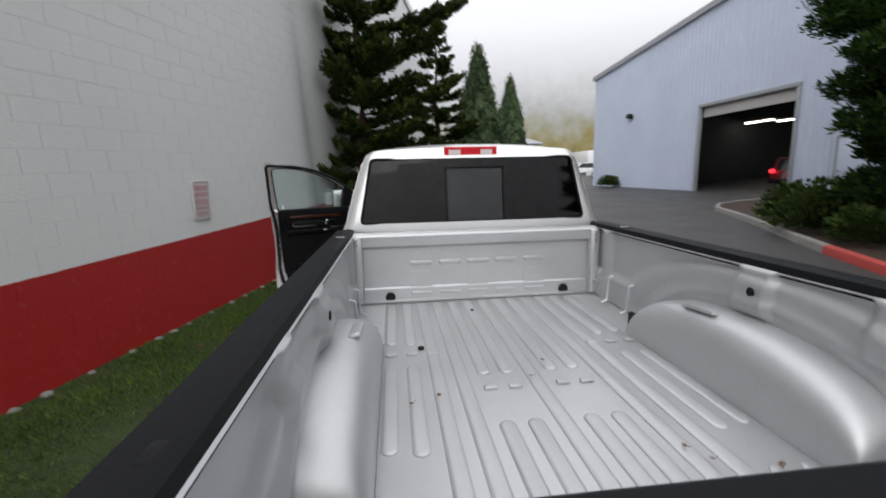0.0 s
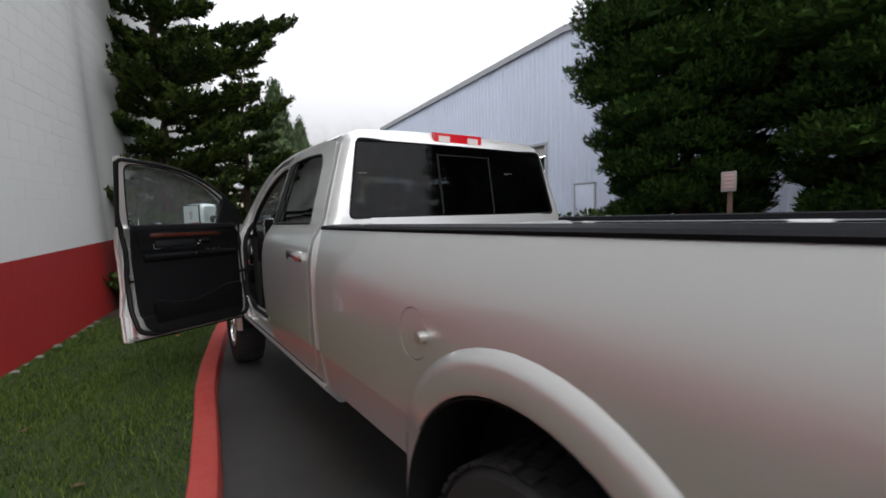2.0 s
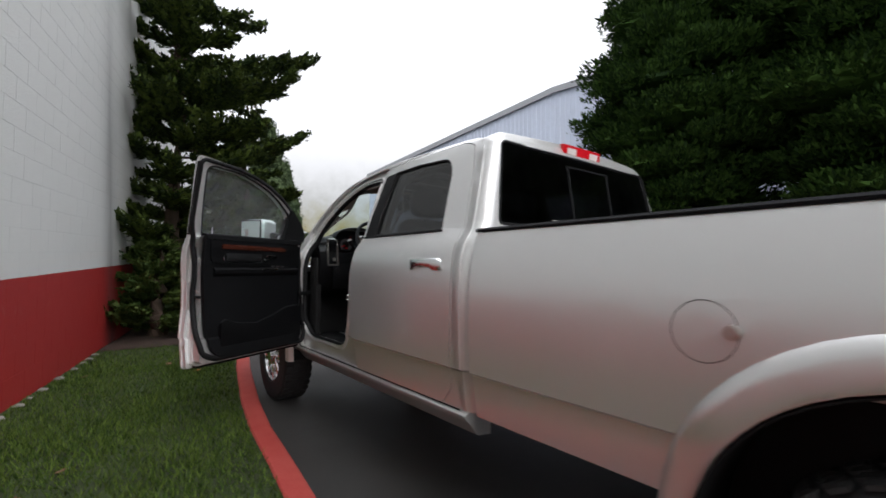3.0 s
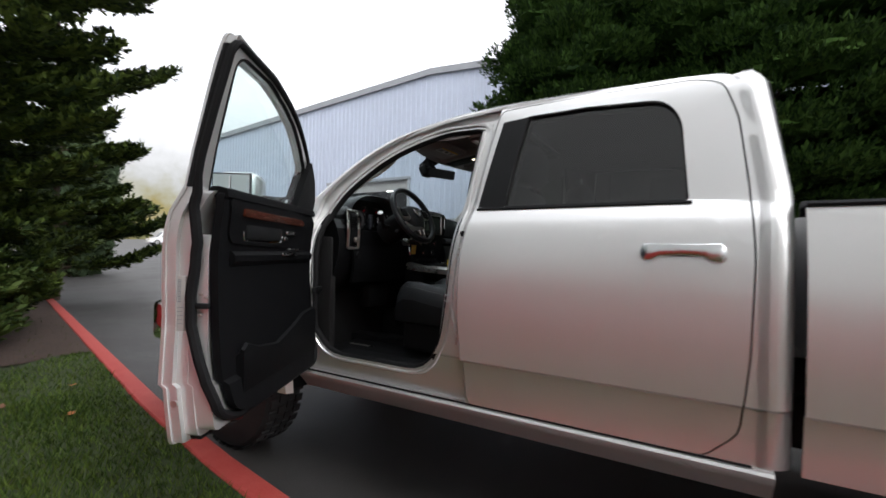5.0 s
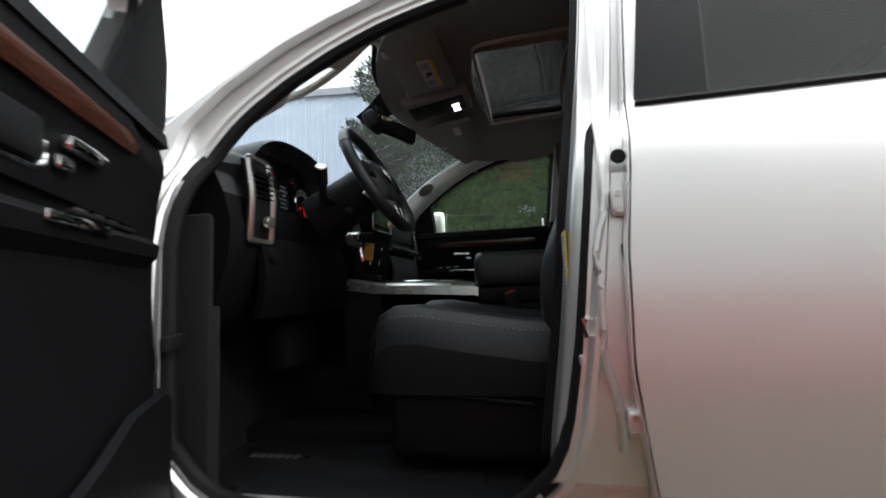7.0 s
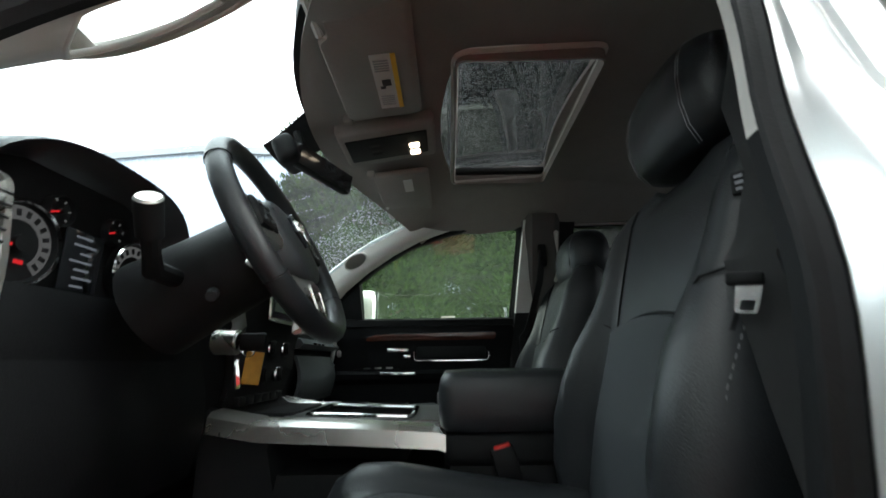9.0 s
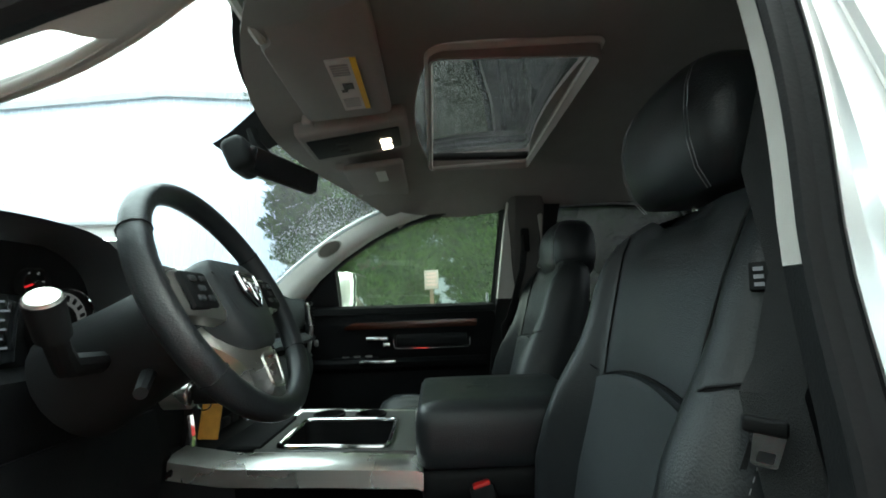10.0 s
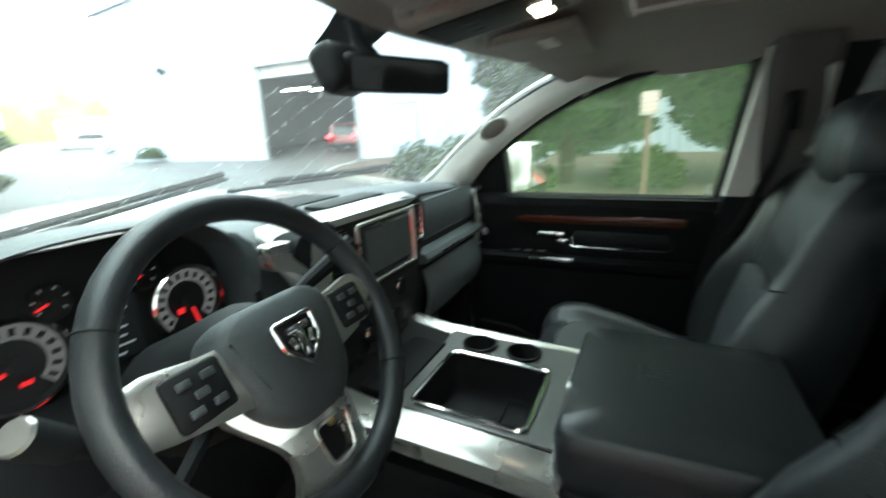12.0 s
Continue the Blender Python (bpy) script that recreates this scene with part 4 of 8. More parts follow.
def cab_x(z):
    return lerp_table(CAB_X, z)


def side_map(inset=0.0):
    return lambda a, b: (-(cab_x(b) - inset), a, b)


TOPLINE = [(3.63, 1.90), (3.66, 1.945), (3.72, 1.975), (3.85, 1.992), (4.2, 2.0), (4.6, 1.988), (4.9, 1.958), (5.08, 1.925), (5.2, 1.888), (5.32, 1.838), (5.43, 1.778), (5.58, 1.672), (5.70, 1.572), (5.80, 1.50)]
RDOOR = rounded([(3.66, 0.70), (3.635, 0.95), (3.625, 1.27), (3.635, 1.5), (3.665, 1.78), (3.71, 1.925), (3.80, 1.958), (4.2, 1.965), (4.595, 1.95), (4.63, 1.7), (4.655, 1.46), (4.685, 1.2), (4.69, 1.0), (4.665, 0.77), (4.655, 0.598), (3.76, 0.598)], 0.03, 2)
RWIN = rounded([(3.81, 1.475), (3.84, 1.80), (3.90, 1.885), (4.2, 1.902), (4.46, 1.897), (4.49, 1.70), (4.515, 1.475)], [0.015, 0.06, 0.07, 0.0, 0.01, 0.0, 0.01])
APPLIQUE = [(4.515, 1.475), (4.49, 1.70), (4.46, 1.897), (4.575, 1.887), (4.605, 1.70), (4.64, 1.475)]
FDOOR = rounded([(4.67, 0.60), (4.675, 0.77), (4.70, 1.0), (4.695, 1.2), (4.665, 1.46), (4.64, 1.7), (4.605, 1.970), (4.9, 1.944), (5.08, 1.910), (5.2, 1.872), (5.32, 1.820), (5.43, 1.760), (5.57, 1.652), (5.655, 1.555), (5.675, 1.40), (5.68, 1.0), (5.67, 0.60)], 0.02, 2)
FOPEN = rounded([(4.66, 1.885), (4.9, 1.89), (5.06, 1.855), (5.2, 1.808), (5.32, 1.745), (5.45, 1.655), (5.54, 1.57), (5.61, 1.46), (5.628, 1.3), (5.63, 0.80), (5.52, 0.70), (4.92, 0.70), (4.80, 0.83), (4.765, 1.03), (4.735, 1.29), (4.69, 1.6)], [0.07, 0.05, 0.05, 0.05, 0.05, 0.05, 0.05, 0.05, 0.05, 0.09, 0.09, 0.09, 0.08, 0.05, 0.1, 0.2], 3)
FWIN = rounded([(4.735, 1.475), (4.71, 1.62), (4.668, 1.915), (4.9, 1.908), (5.06, 1.873), (5.2, 1.825), (5.32, 1.762), (5.445, 1.675), (5.43, 1.475)], [0.02, 0, 0.05, 0.03, 0.03, 0.03, 0.03, 0.03, 0.03])
SIDE_OUT = [(3.565, 0.56), (3.565, 1.0), (3.565, 1.45), (3.59, 1.7), (3.62, 1.87), *TOPLINE, (5.80, 1.44), (5.745, 1.38), (5.74, 1.2), (5.74, 0.56)]
YCUTS = [3.7, 3.9, 4.1, 4.3, 4.5, 4.7, 4.9, 5.1, 5.3, 5.5, 5.6]
HINGE = Vector((-0.955, 5.665, 0))
SWING = Matrix.Translation(HINGE + Vector((-0.045, 0.095, 0))) @ Matrix.Rotation(radians(-63), 4, "Z") @ Matrix.Translation(-HINGE)


def grow(ring, d):
    """The outline moved outward by d."""
    n, out = len(ring), []
    area = sum(ring[i - 1][0] * ring[i][1] - ring[i][0] * ring[i - 1][1] for i in range(n))
    sg = 1 if area > 0 else -1
    for i in range(n):
        a, b = Vector(ring[i - 1][:2]), Vector(ring[(i + 1) % n][:2])
        t = (b - a)
        if t.length < 1e-6:
            out.append(ring[i])
            continue
        t.normalize()
        out.append((ring[i][0] + sg * d * t.y, ring[i][1] - sg * d * t.x))
    return out


def ring_tube(ring, inset, r, n=6, squash=1.0):
    return tube([(-(cab_x(b) - inset), a, b) for a, b in ring], r, n, closed=True, squash=squash, up=(1, 0, 0))


def cab_sides():
    for mir in (False, True):
        bm = sheet(SIDE_OUT, [grow(RDOOR, 0.006), grow(FDOOR, 0.006)], YCUTS, ZCUTS, side_map())
        side = part("cab_side", bm, SILVER, truck, solid=0.03, mirror=mir, way=(1, 0, 0))
        jamb = sheet(grow(FDOOR, 0.012), [FOPEN], YCUTS, ZCUTS, side_map(0.034))
        part("door_jamb", jamb, SILVER, side, solid=0.026, mirror=mir, way=(1, 0, 0))
        part("jamb_step", ring_tube(grow(FOPEN, 0.022), 0.034, 0.010, 6), SILVER, side, mirror=mir)
        part("weatherstrip", ring_tube(grow(FOPEN, 0.004), 0.056, 0.021, 10), RUBBER, side, "black rubber seal", mirror=mir)
        inner = sheet(grow(RDOOR, 0.012), [RWIN], YCUTS, ZCUTS, side_map(0.05))
        part("inner_door_panel", inner, BLACK, side, solid=0.04, mirror=mir, way=(1, 0, 0))
        # rear door
        rd = part("rear_door", sheet(RDOOR, [RWIN], YCUTS, ZCUTS, side_map(-0.001)), SILVER, truck, solid=0.03, way=(1, 0, 0), mirror=mir)
        part("window_glass", sheet(grow(RWIN, 0.006), (), YCUTS, ZCUTS, side_map(0.012)), TINT, rd, "dark tinted glass", mirror=mir)
        part("pillar_cover", sheet(APPLIQUE, (), (), ZCUTS, side_map(-0.004)), BLACK, rd, "black pillar cover strip", mirror=mir, solid=0.004, way=(1, 0, 0))
        part("window_seal", ring_tube(RWIN, 0.004, 0.006, 5), RUBBER, rd, mirror=mir)
        part("belt_moulding", tube([(-(cab_x(1.468) + 0.004), y, 1.468) for y in steps(3.80, 4.64, 4)], 0.007, 6), RUBBER, rd, mirror=mir)
        handle(rd, 3.70, 3.955, 1.288, mir)
        # rocker panel and sill step
        rk = loft([[(-0.930, y, 0.596), (-0.960, y, 0.591), (-0.967, y, 0.582), (-0.964, y, 0.570), (-0.940, y, 0.545), (-0.885, y, 0.48), (-0.80, y, 0.47), (-0.80, y, 0.60)] for y in (3.56, 4.2, 5.0, 5.74)])
        rp = part("rocker_panel", rk, SILVER, truck, mirror=mir)
        # thin black tube stands in for shade in the gap above the rocker
        part("rocker_gap_shade", tube([(-0.9485, y, 0.5975) for y in steps(3.62, 5.70, 4)], 0.0045, 6), RUBBER, rp, "black strip standing for the shaded gap under the doors", mirror=mir)
        sill = loft([[(-0.912, y, 0.605), (-0.912, y, 0.63), (-0.908, y, 0.645), (-0.900, y, 0.69), (-0.86, y, 0.70), (-0.84, y, 0.66), (-0.84, y, 0.605)] for y in (4.80, 4.9, 5.4, 5.64)])
        st = part("door_sill", sill, SILVER, truck, mirror=mir)
        part("scuff_plate", box((-0.80, 5.16, 0.685), (0.13, 0.78, 0.022), 0.006), BLACK, st, "black plastic scuff plate", mirror=mir)


def handle(parent, y0, y1, z, mir, xf=None):
    x = -(cab_x(z) + 0.001)
    yc, ln = (y0 + y1) / 2, (y1 - y0)
    part("handle_recess", box((x + 0.002, yc - 0.01, z - 0.010), (0.008, ln * 0.72, 0.056), 0.003), BLACK, parent, mirror=mir, xf=xf)
    bar = loft([[(x - d + 0.008 * math.cos(a), y, z + lift + h * math.sin(a)) for a in steps(0, 5.6, 8)] for y, d, h, lift in ((y0, 0.006, 0.024, 0), (y0 + 0.012, 0.020, 0.032, 0), (y0 + 0.04, 0.029, 0.031, 0.001), (y0 + 0.065, 0.034, 0.022, 0.008), (yc, 0.036, 0.019, 0.010), (y1 - 0.06, 0.032, 0.022, 0.008), (y1 - 0.035, 0.028, 0.030, 0.001), (y1 - 0.012, 0.020, 0.031, 0), (y1, 0.006, 0.022, 0))])
    part("door_handle", bar, BRIGHT, parent, "chrome door handle", mirror=mir, xf=xf)


cab_sides()


def cab_back_y(x, z):
    lean = lerp_table([(0.5, 3.505), (1.45, 3.505), (1.5, 3.508), (1.93, 3.575), (1.99, 3.61)], z)
    y = lean - 0.025 * (1 - (x / 0.8) ** 2)
    edge = abs(x) - (cab_x(z) - 0.065)
    if edge > 0:
        y += 0.065 * (1 - math.sqrt(max(0, 1 - min(1, edge / 0.065) ** 2)))
    return y


BGLASS = rounded([(-0.80, 1.49), (-0.715, 1.93), (0.715, 1.93), (0.80, 1.49)], 0.035)


def cab_back():
    zs = [0.6, 0.8, 1.0, 1.2, 1.3, 1.36, 1.4, 1.44, 1.5, 1.6, 1.7, 1.8, 1.88, 1.93, 1.955]
    out = [(-1, z) for z in zs] + [(x, 1.985 + 0.02 * (1 - x * x)) for x in steps(-0.97, 0.97, 12)] + [(1, z) for z in zs[::-1]]
    xc = [q * x for q in (-1, 1) for x in (0.0, 0.25, 0.5, 0.7, 0.8, 0.88, 0.90, 0.915, 0.93, 0.945, 0.96, 0.97, 0.98, 0.988, 0.995)]
    hole = [(a / cab_x(b), b) for a, b in BGLASS]
    bm = sheet(out, [hole], sorted(set(xc)), ZCUTS, lambda a, b: (a * cab_x(b), cab_back_y(a * cab_x(b), b), b))
    back = part("cab_back", bm, SILVER, truck, solid=0.03, way=(0, 1, 0))
    gl = sheet(grow(BGLASS, 0.008), (), steps(-0.7, 0.7, 8), steps(1.55, 1.9, 4), lambda a, b: (a, cab_back_y(a, b) + 0.012, b))
    g = part("rear_window", gl, REARGLASS, truck, "dark tinted rear window with sliding pane")
    for x in (-0.20, 0.21):
        part("slider_frame", loft([[(x + dx, cab_back_y(x, z) - dy, z) for dx, dy in ((-0.006, -0.004), (-0.005, 0.003), (0.005, 0.003), (0.006, -0.004))] for z in (1.50, 1.6, 1.72, 1.865)]), BLACK, g)
    part("slider_frame", loft([[(x, cab_back_y(x, 1.865) - dy, 1.865 + dz) for dz, dy in ((-0.004, -0.004), (-0.003, 0.004), (0.004, 0.004), (0.005, -0.004))] for x in steps(-0.21, 0.22, 4)]), BLACK, g)
    part("slider_pane", sheet([(-0.188, 1.505), (0.198, 1.505), (0.198, 1.852), (-0.188, 1.852)], (), (0,), (1.7,), lambda a, b: (a, cab_back_y(a, b) + 0.006, b)), PANEGLASS, g)
    part("window_seal", tube([(a, cab_back_y(a, b) + 0.002, b) for a, b in BGLASS], 0.008, 6, closed=True, up=(0, 1, 0)), RUBBER, g)
    # high brake light
    bl = loft([[(x, cab_back_y(x, 1.975) - d, 1.9735 + h) for h, d in ((-0.036, -0.01), (-0.034, 0.014), (0.030, 0.020), (0.036, -0.01))] for x in steps(-0.205, 0.17, 8)])
    b = part("brake_light", bl, TAILRED, truck, "red high brake light with two clear lenses")
    for x in (-0.13, 0.095):
        part("clear_lens", loft([[(x + dx, cab_back_y(x + dx, 1.975) - d, 1.968 + h) for h, d in ((-0.020, 0.008), (-0.018, 0.0185), (0.018, 0.0215), (0.020, 0.008))] for dx in (-0.042, 0, 0.042)]), TAILCLEAR, b)


cab_back()


def top_edge(y):
    return lerp_table(TOPLINE, y)


def ws_side(v):
    """The windshield's side edge, from the cowl (v=0) to the roof (v=1): half width, y, z."""
    y = 5.79 + (5.16 - 5.79) * v
    z = top_edge(y) + 0.004
    return cab_x(z) - 0.06 - 0.02 * v, y, z


def ws_pt(u, v):
    hw, y, z = ws_side(v)
    k = 1 - u * u
    return (u * hw, y + (0.20 + 0.06 * v) * k, z + (0.052 + 0.03 * v) * k)


def roof_pt(u, v):
    """u across from -1 to 1, v from the back (0) to the windshield's top (1)."""
    xf, yf, zf = ws_pt(u, 1.0)
    yb = 3.605 + (0.045 * abs(u) ** 3)
    y = yb + (yf - yb) * v
    k = 1 - abs(u) ** 2.4
    ze = top_edge(min(max(y, 3.66), 5.16))
    zc = lerp_table([(3.6, 2.005), (3.7, 2.03), (3.9, 2.05), (4.4, 2.062), (4.9, 2.055), (5.15, 2.038), (5.3, 2.016), (5.42, 1.99)], y)
    z = ze + 0.012 + (zc - ze - 0.012) * k
    hw = (cab_x(ze) - 0.012) * (1 - v) + (cab_x(1.9) - 0.012) * v
    edge = max(0, abs(u) - 0.9) / 0.1
    return (u * hw, y, z - 0.02 * edge ** 2)


SUN_X0, SUN_X1, SUN_Y0, SUN_Y1 = -0.345, 0.445, 4.62, 5.05


def cab_top():
    out = rounded([(-1, 0), (1, 0), (1, 1), (-1, 1)], 0.0)
    nx, ny = steps(-1, 1, 24), steps(0, 1, 22)

    def lay(a, b):
        return roof_pt(a, b)

    def uv(x, y):
        u = x / 0.745
        _, yf, _ = ws_pt(u, 1.0)
        yb = 3.605 + 0.045 * abs(u) ** 3
        return (u, (y - yb) / (yf - yb))
    hole = [uv(x, y) for x, y in rounded([(SUN_X0, SUN_Y0), (SUN_X1, SUN_Y0), (SUN_X1, SUN_Y1), (SUN_X0, SUN_Y1)], 0.03)]
    r = part("roof", sheet(out, [hole], nx[1:-1], ny[1:-1], lay), SILVER, truck, solid=0.015, way=(0, 0, -1))
    # sunroof glass and its frame
    sg = part("sunroof", sheet([uv(x, y) for x, y in rounded([(SUN_X0 - 0.0, SUN_Y0), (SUN_X1, SUN_Y0), (SUN_X1, SUN_Y1), (SUN_X0, SUN_Y1)], 0.03)], (), nx, ny, lambda a, b: Vector(roof_pt(a, b)) - Vector((0, 0, 0.008))), SUNGLASS, truck, "rain-beaded tinted sunroof glass")
    sg.visible_shadow = False
    # pillars between the side's edge and the windshield
    for mir in (False, True):
        rings = []
        for v in steps(0, 1, 10):
            hw, y, z = ws_side(v)
            xo = -(cab_x(z) - 0.004)
            n = 5
            rings.append([(xo + (-hw - xo) * k / n, y + 0.02 * math.sin(3.14 * k / n) + 0.03 * k / n, z + 0.010 * math.sin(3.14 * k / n)) for k in range(n + 1)])
        part("pillar_skin", loft(rings, False, False), SILVER, truck, mirror=mir, solid=0.012)
    ws = part("windshield", grid(lambda a, b: ws_pt(a * 2 - 1, b), 20, 12), WETGLASS, truck, "wet clear windshield glass")
    ws.visible_shadow = False
    part("band", grid(lambda a, b: Vector(ws_pt(a * 2 - 1, 0.968 + 0.032 * b)) - Vector((0, 0.004, 0.004)), 20, 2), BLACK, ws, "black border band")
    return r


cab_top()


def front_end():
    """Hood, cowl, wings and nose, seen through the windshield and below the open door."""
    def hood(u, v):
        x = (u * 2 - 1) * 0.80
        y = 5.84 + 0.22 * (1 - (x / 0.8) ** 2) + (1.26 - 0.1 * (1 - (x / 0.8) ** 2)) * v
        bulge = 0.04 * smooth01((0.46 - abs(x)) / 0.1)
        return (x, y, 1.515 - 0.05 * v ** 2 - 0.05 * (x / 0.8) ** 4 - 0.10 * smooth01((v - 0.9) / 0.1) + bulge * (1 - 0.5 * smooth01((v - 0.85) / 0.15)))
    part("hood", grid(hood, 40, 12), SILVER, truck, solid=0.015, way=(0, 0, -1))
    cowl = grid(lambda u, v: ((u * 2 - 1) * 0.84, 5.77 + 0.20 * (1 - (u * 2 - 1) ** 2) + 0.11 * v, 1.492 + 0.045 * (1 - (u * 2 - 1) ** 2) - 0.02 * v), 16, 2)
    cw = part("cowl", cowl, BLACK, truck, "black plastic cowl under the windshield", solid=0.01)
    for x0, x1 in ((-0.62, 0.02), (0.05, 0.66)):
        a, b = Vector(ws_pt(x0 / 0.83, 0.02)), Vector(ws_pt(x1 / 0.83, 0.10))
        path = [a.lerp(b, k) + Vector((0, 0.02, 0.022)) for k in steps(0, 1, 5)]
        part("wiper", join(tube(path, 0.006, 5), tube([p + Vector((0, 0.012, 0.012)) for p in path[1:]], 0.008, 5)), BLACK, cw, "black wiper")
    WH = 6.35
    for mir in (False, True):
        arch = [(WH + 0.52 * math.cos(a), 0.46 + 0.56 * math.sin(a)) for a in steps(0, math.pi, 14)]
        out = [(5.745, 0.56), (5.745, 1.2), (5.75, 1.38), (5.81, 1.44), (5.85, 1.475), (6.5, 1.46), (7.08, 1.40), (7.16, 1.25), (7.18, 0.6), (WH + 0.52, 0.6), (WH + 0.52, 0.46)] + arch + [(WH - 0.52, 0.56)]
        fx = lambda a, b: (-(lerp_table([(0.5, 0.95), (0.8, 1.0), (1.15, 1.01), (1.28, 0.995), (1.38, 0.96), (1.44, 0.89), (1.475, 0.80)], b) * (1 - 0.10 * smooth01((a - 6.7) / 0.5))), a, b)
        f = part("front_fender", sheet(out, (), (6.0, 6.2, 6.4, 6.6, 6.8, 7.0), ZCUTS, fx), SILVER, truck, solid=0.02, mirror=mir, way=(1, 0, 0))
        flare = loft([[(-(1.0 + d), WH + r * math.cos(a) * 0.93, 0.46 + r * math.sin(a)) for r, d in ((0.56, -0.02), (0.575, 0.035), (0.64, 0.03), (0.665, -0.005))] for a in steps(0.0, math.pi, 16)], False, False)
        part("wheel_flare", flare, SILVER, f, solid=0.012, mirror=mir)
        part("wheel_liner", loft([[(x, WH + 0.56 * math.cos(a), 0.46 + 0.57 * math.sin(a)) for x in (-1.0, -0.55)] for a in steps(0, math.pi, 12)], False, False), RUBBER, f, mirror=mir)
    part("front_bumper", box((0, 7.24, 0.72), (1.96, 0.2, 0.30), 0.05), CHROME, truck)
    part("grille", box((0, 7.15, 1.08), (1.3, 0.1, 0.40), 0.04), CHROME, truck)
    for s in (-1, 1):
        part("headlight", box((s * 0.80, 7.10, 1.10), (0.30, 0.16, 0.26), 0.05), TAILCLEAR, truck)


front_end()


def wheel(x, y, out):
    s = 1 if out > 0 else -1
    w = part("wheel", lathe([(0.25, 0.13), (0.33, 0.135), (0.385, 0.125), (0.405, 0.10), (0.414, 0.05), (0.416, 0.0), (0.414, -0.05), (0.405, -0.10), (0.385, -0.125), (0.25, -0.13), (0.25, 0.13)], (x, y, 0.414), (s, 0, 0), 40), TYRE, truck, "all-terrain tyre on a polished rim")
    tread = []
    for k in range(36):
        a = 6.2832 * k / 36
        for o in (-0.09, -0.03, 0.03, 0.09):
            tread.append(box((x + o, y + 0.416 * math.cos(a + o * 2), 0.414 + 0.416 * math.sin(a + o * 2)), (0.05, 0.045, 0.012), rot=(math.degrees(a + o * 2) - 90, 0, 0)))
    part("tread", join(*tread), TYRE, w)
    part("rim", lathe([(0.255, -0.10), (0.255, 0.11), (0.235, 0.115), (0.225, 0.07), (0.09, 0.06), (0.085, 0.115), (0.06, 0.12), (0.0, 0.12)], (x, y, 0.414), (s, 0, 0), 36), CHROME, w)
    for k in range(8):
        a = 6.2832 * k / 8
        sp = box((0, 0, 0), (0.03, 0.05, 0.15), 0.008)
        part("spoke", sp, CHROME, w, xf=pose(x + s * 0.095, y + 0.155 * math.cos(a), 0.414 + 0.155 * math.sin(a), math.degrees(a) - 90, 0, 0))
    part("hub_cap", disc((x + s * 0.13, y, 0.414), 0.055, 0.03, (s, 0, 0), 18, bevel=0.006), CHROME, w)


for wx, wy in ((-0.865, 6.35), (0.865, 6.35), (-0.865, 2.05), (0.865, 2.05)):
    wheel(wx, wy, wx)
for s in (-1, 1):
    part("inner_fender", box((s * 0.69, 2.05, 0.75), (0.03, 1.16, 0.62), 0.01), RUBBER, truck)
part("axle", tube([(-0.8, 2.05, 0.42), (0.8, 2.05, 0.42)], 0.06, 10), RUBBER, truck)
part("axle", tube([(-0.8, 6.35, 0.42), (0.8, 6.35, 0.42)], 0.05, 10), RUBBER, truck)
for s in (-1, 1):
    part("chassis_rail", box((s * 0.42, 4.0, 0.62), (0.10, 6.0, 0.20), 0.01), RUBBER, truck)
part("underbody", box((0, 4.65, 0.60), (1.60, 2.2, 0.08), 0.02), RUBBER, truck)

# ---- cargo bed ----
BY_F, BY_R, BFZ, BIN = 3.40, 0.925, 0.958, 0.835
AX = 2.05


def bed_x(z):
    return lerp_table(BED_X, z)


def arch_ring(rx, rz, n=18, zc=0.46):
    return [(AX + rx * math.cos(a), zc + rz * math.sin(a)) for a in steps(0, math.pi, n)]


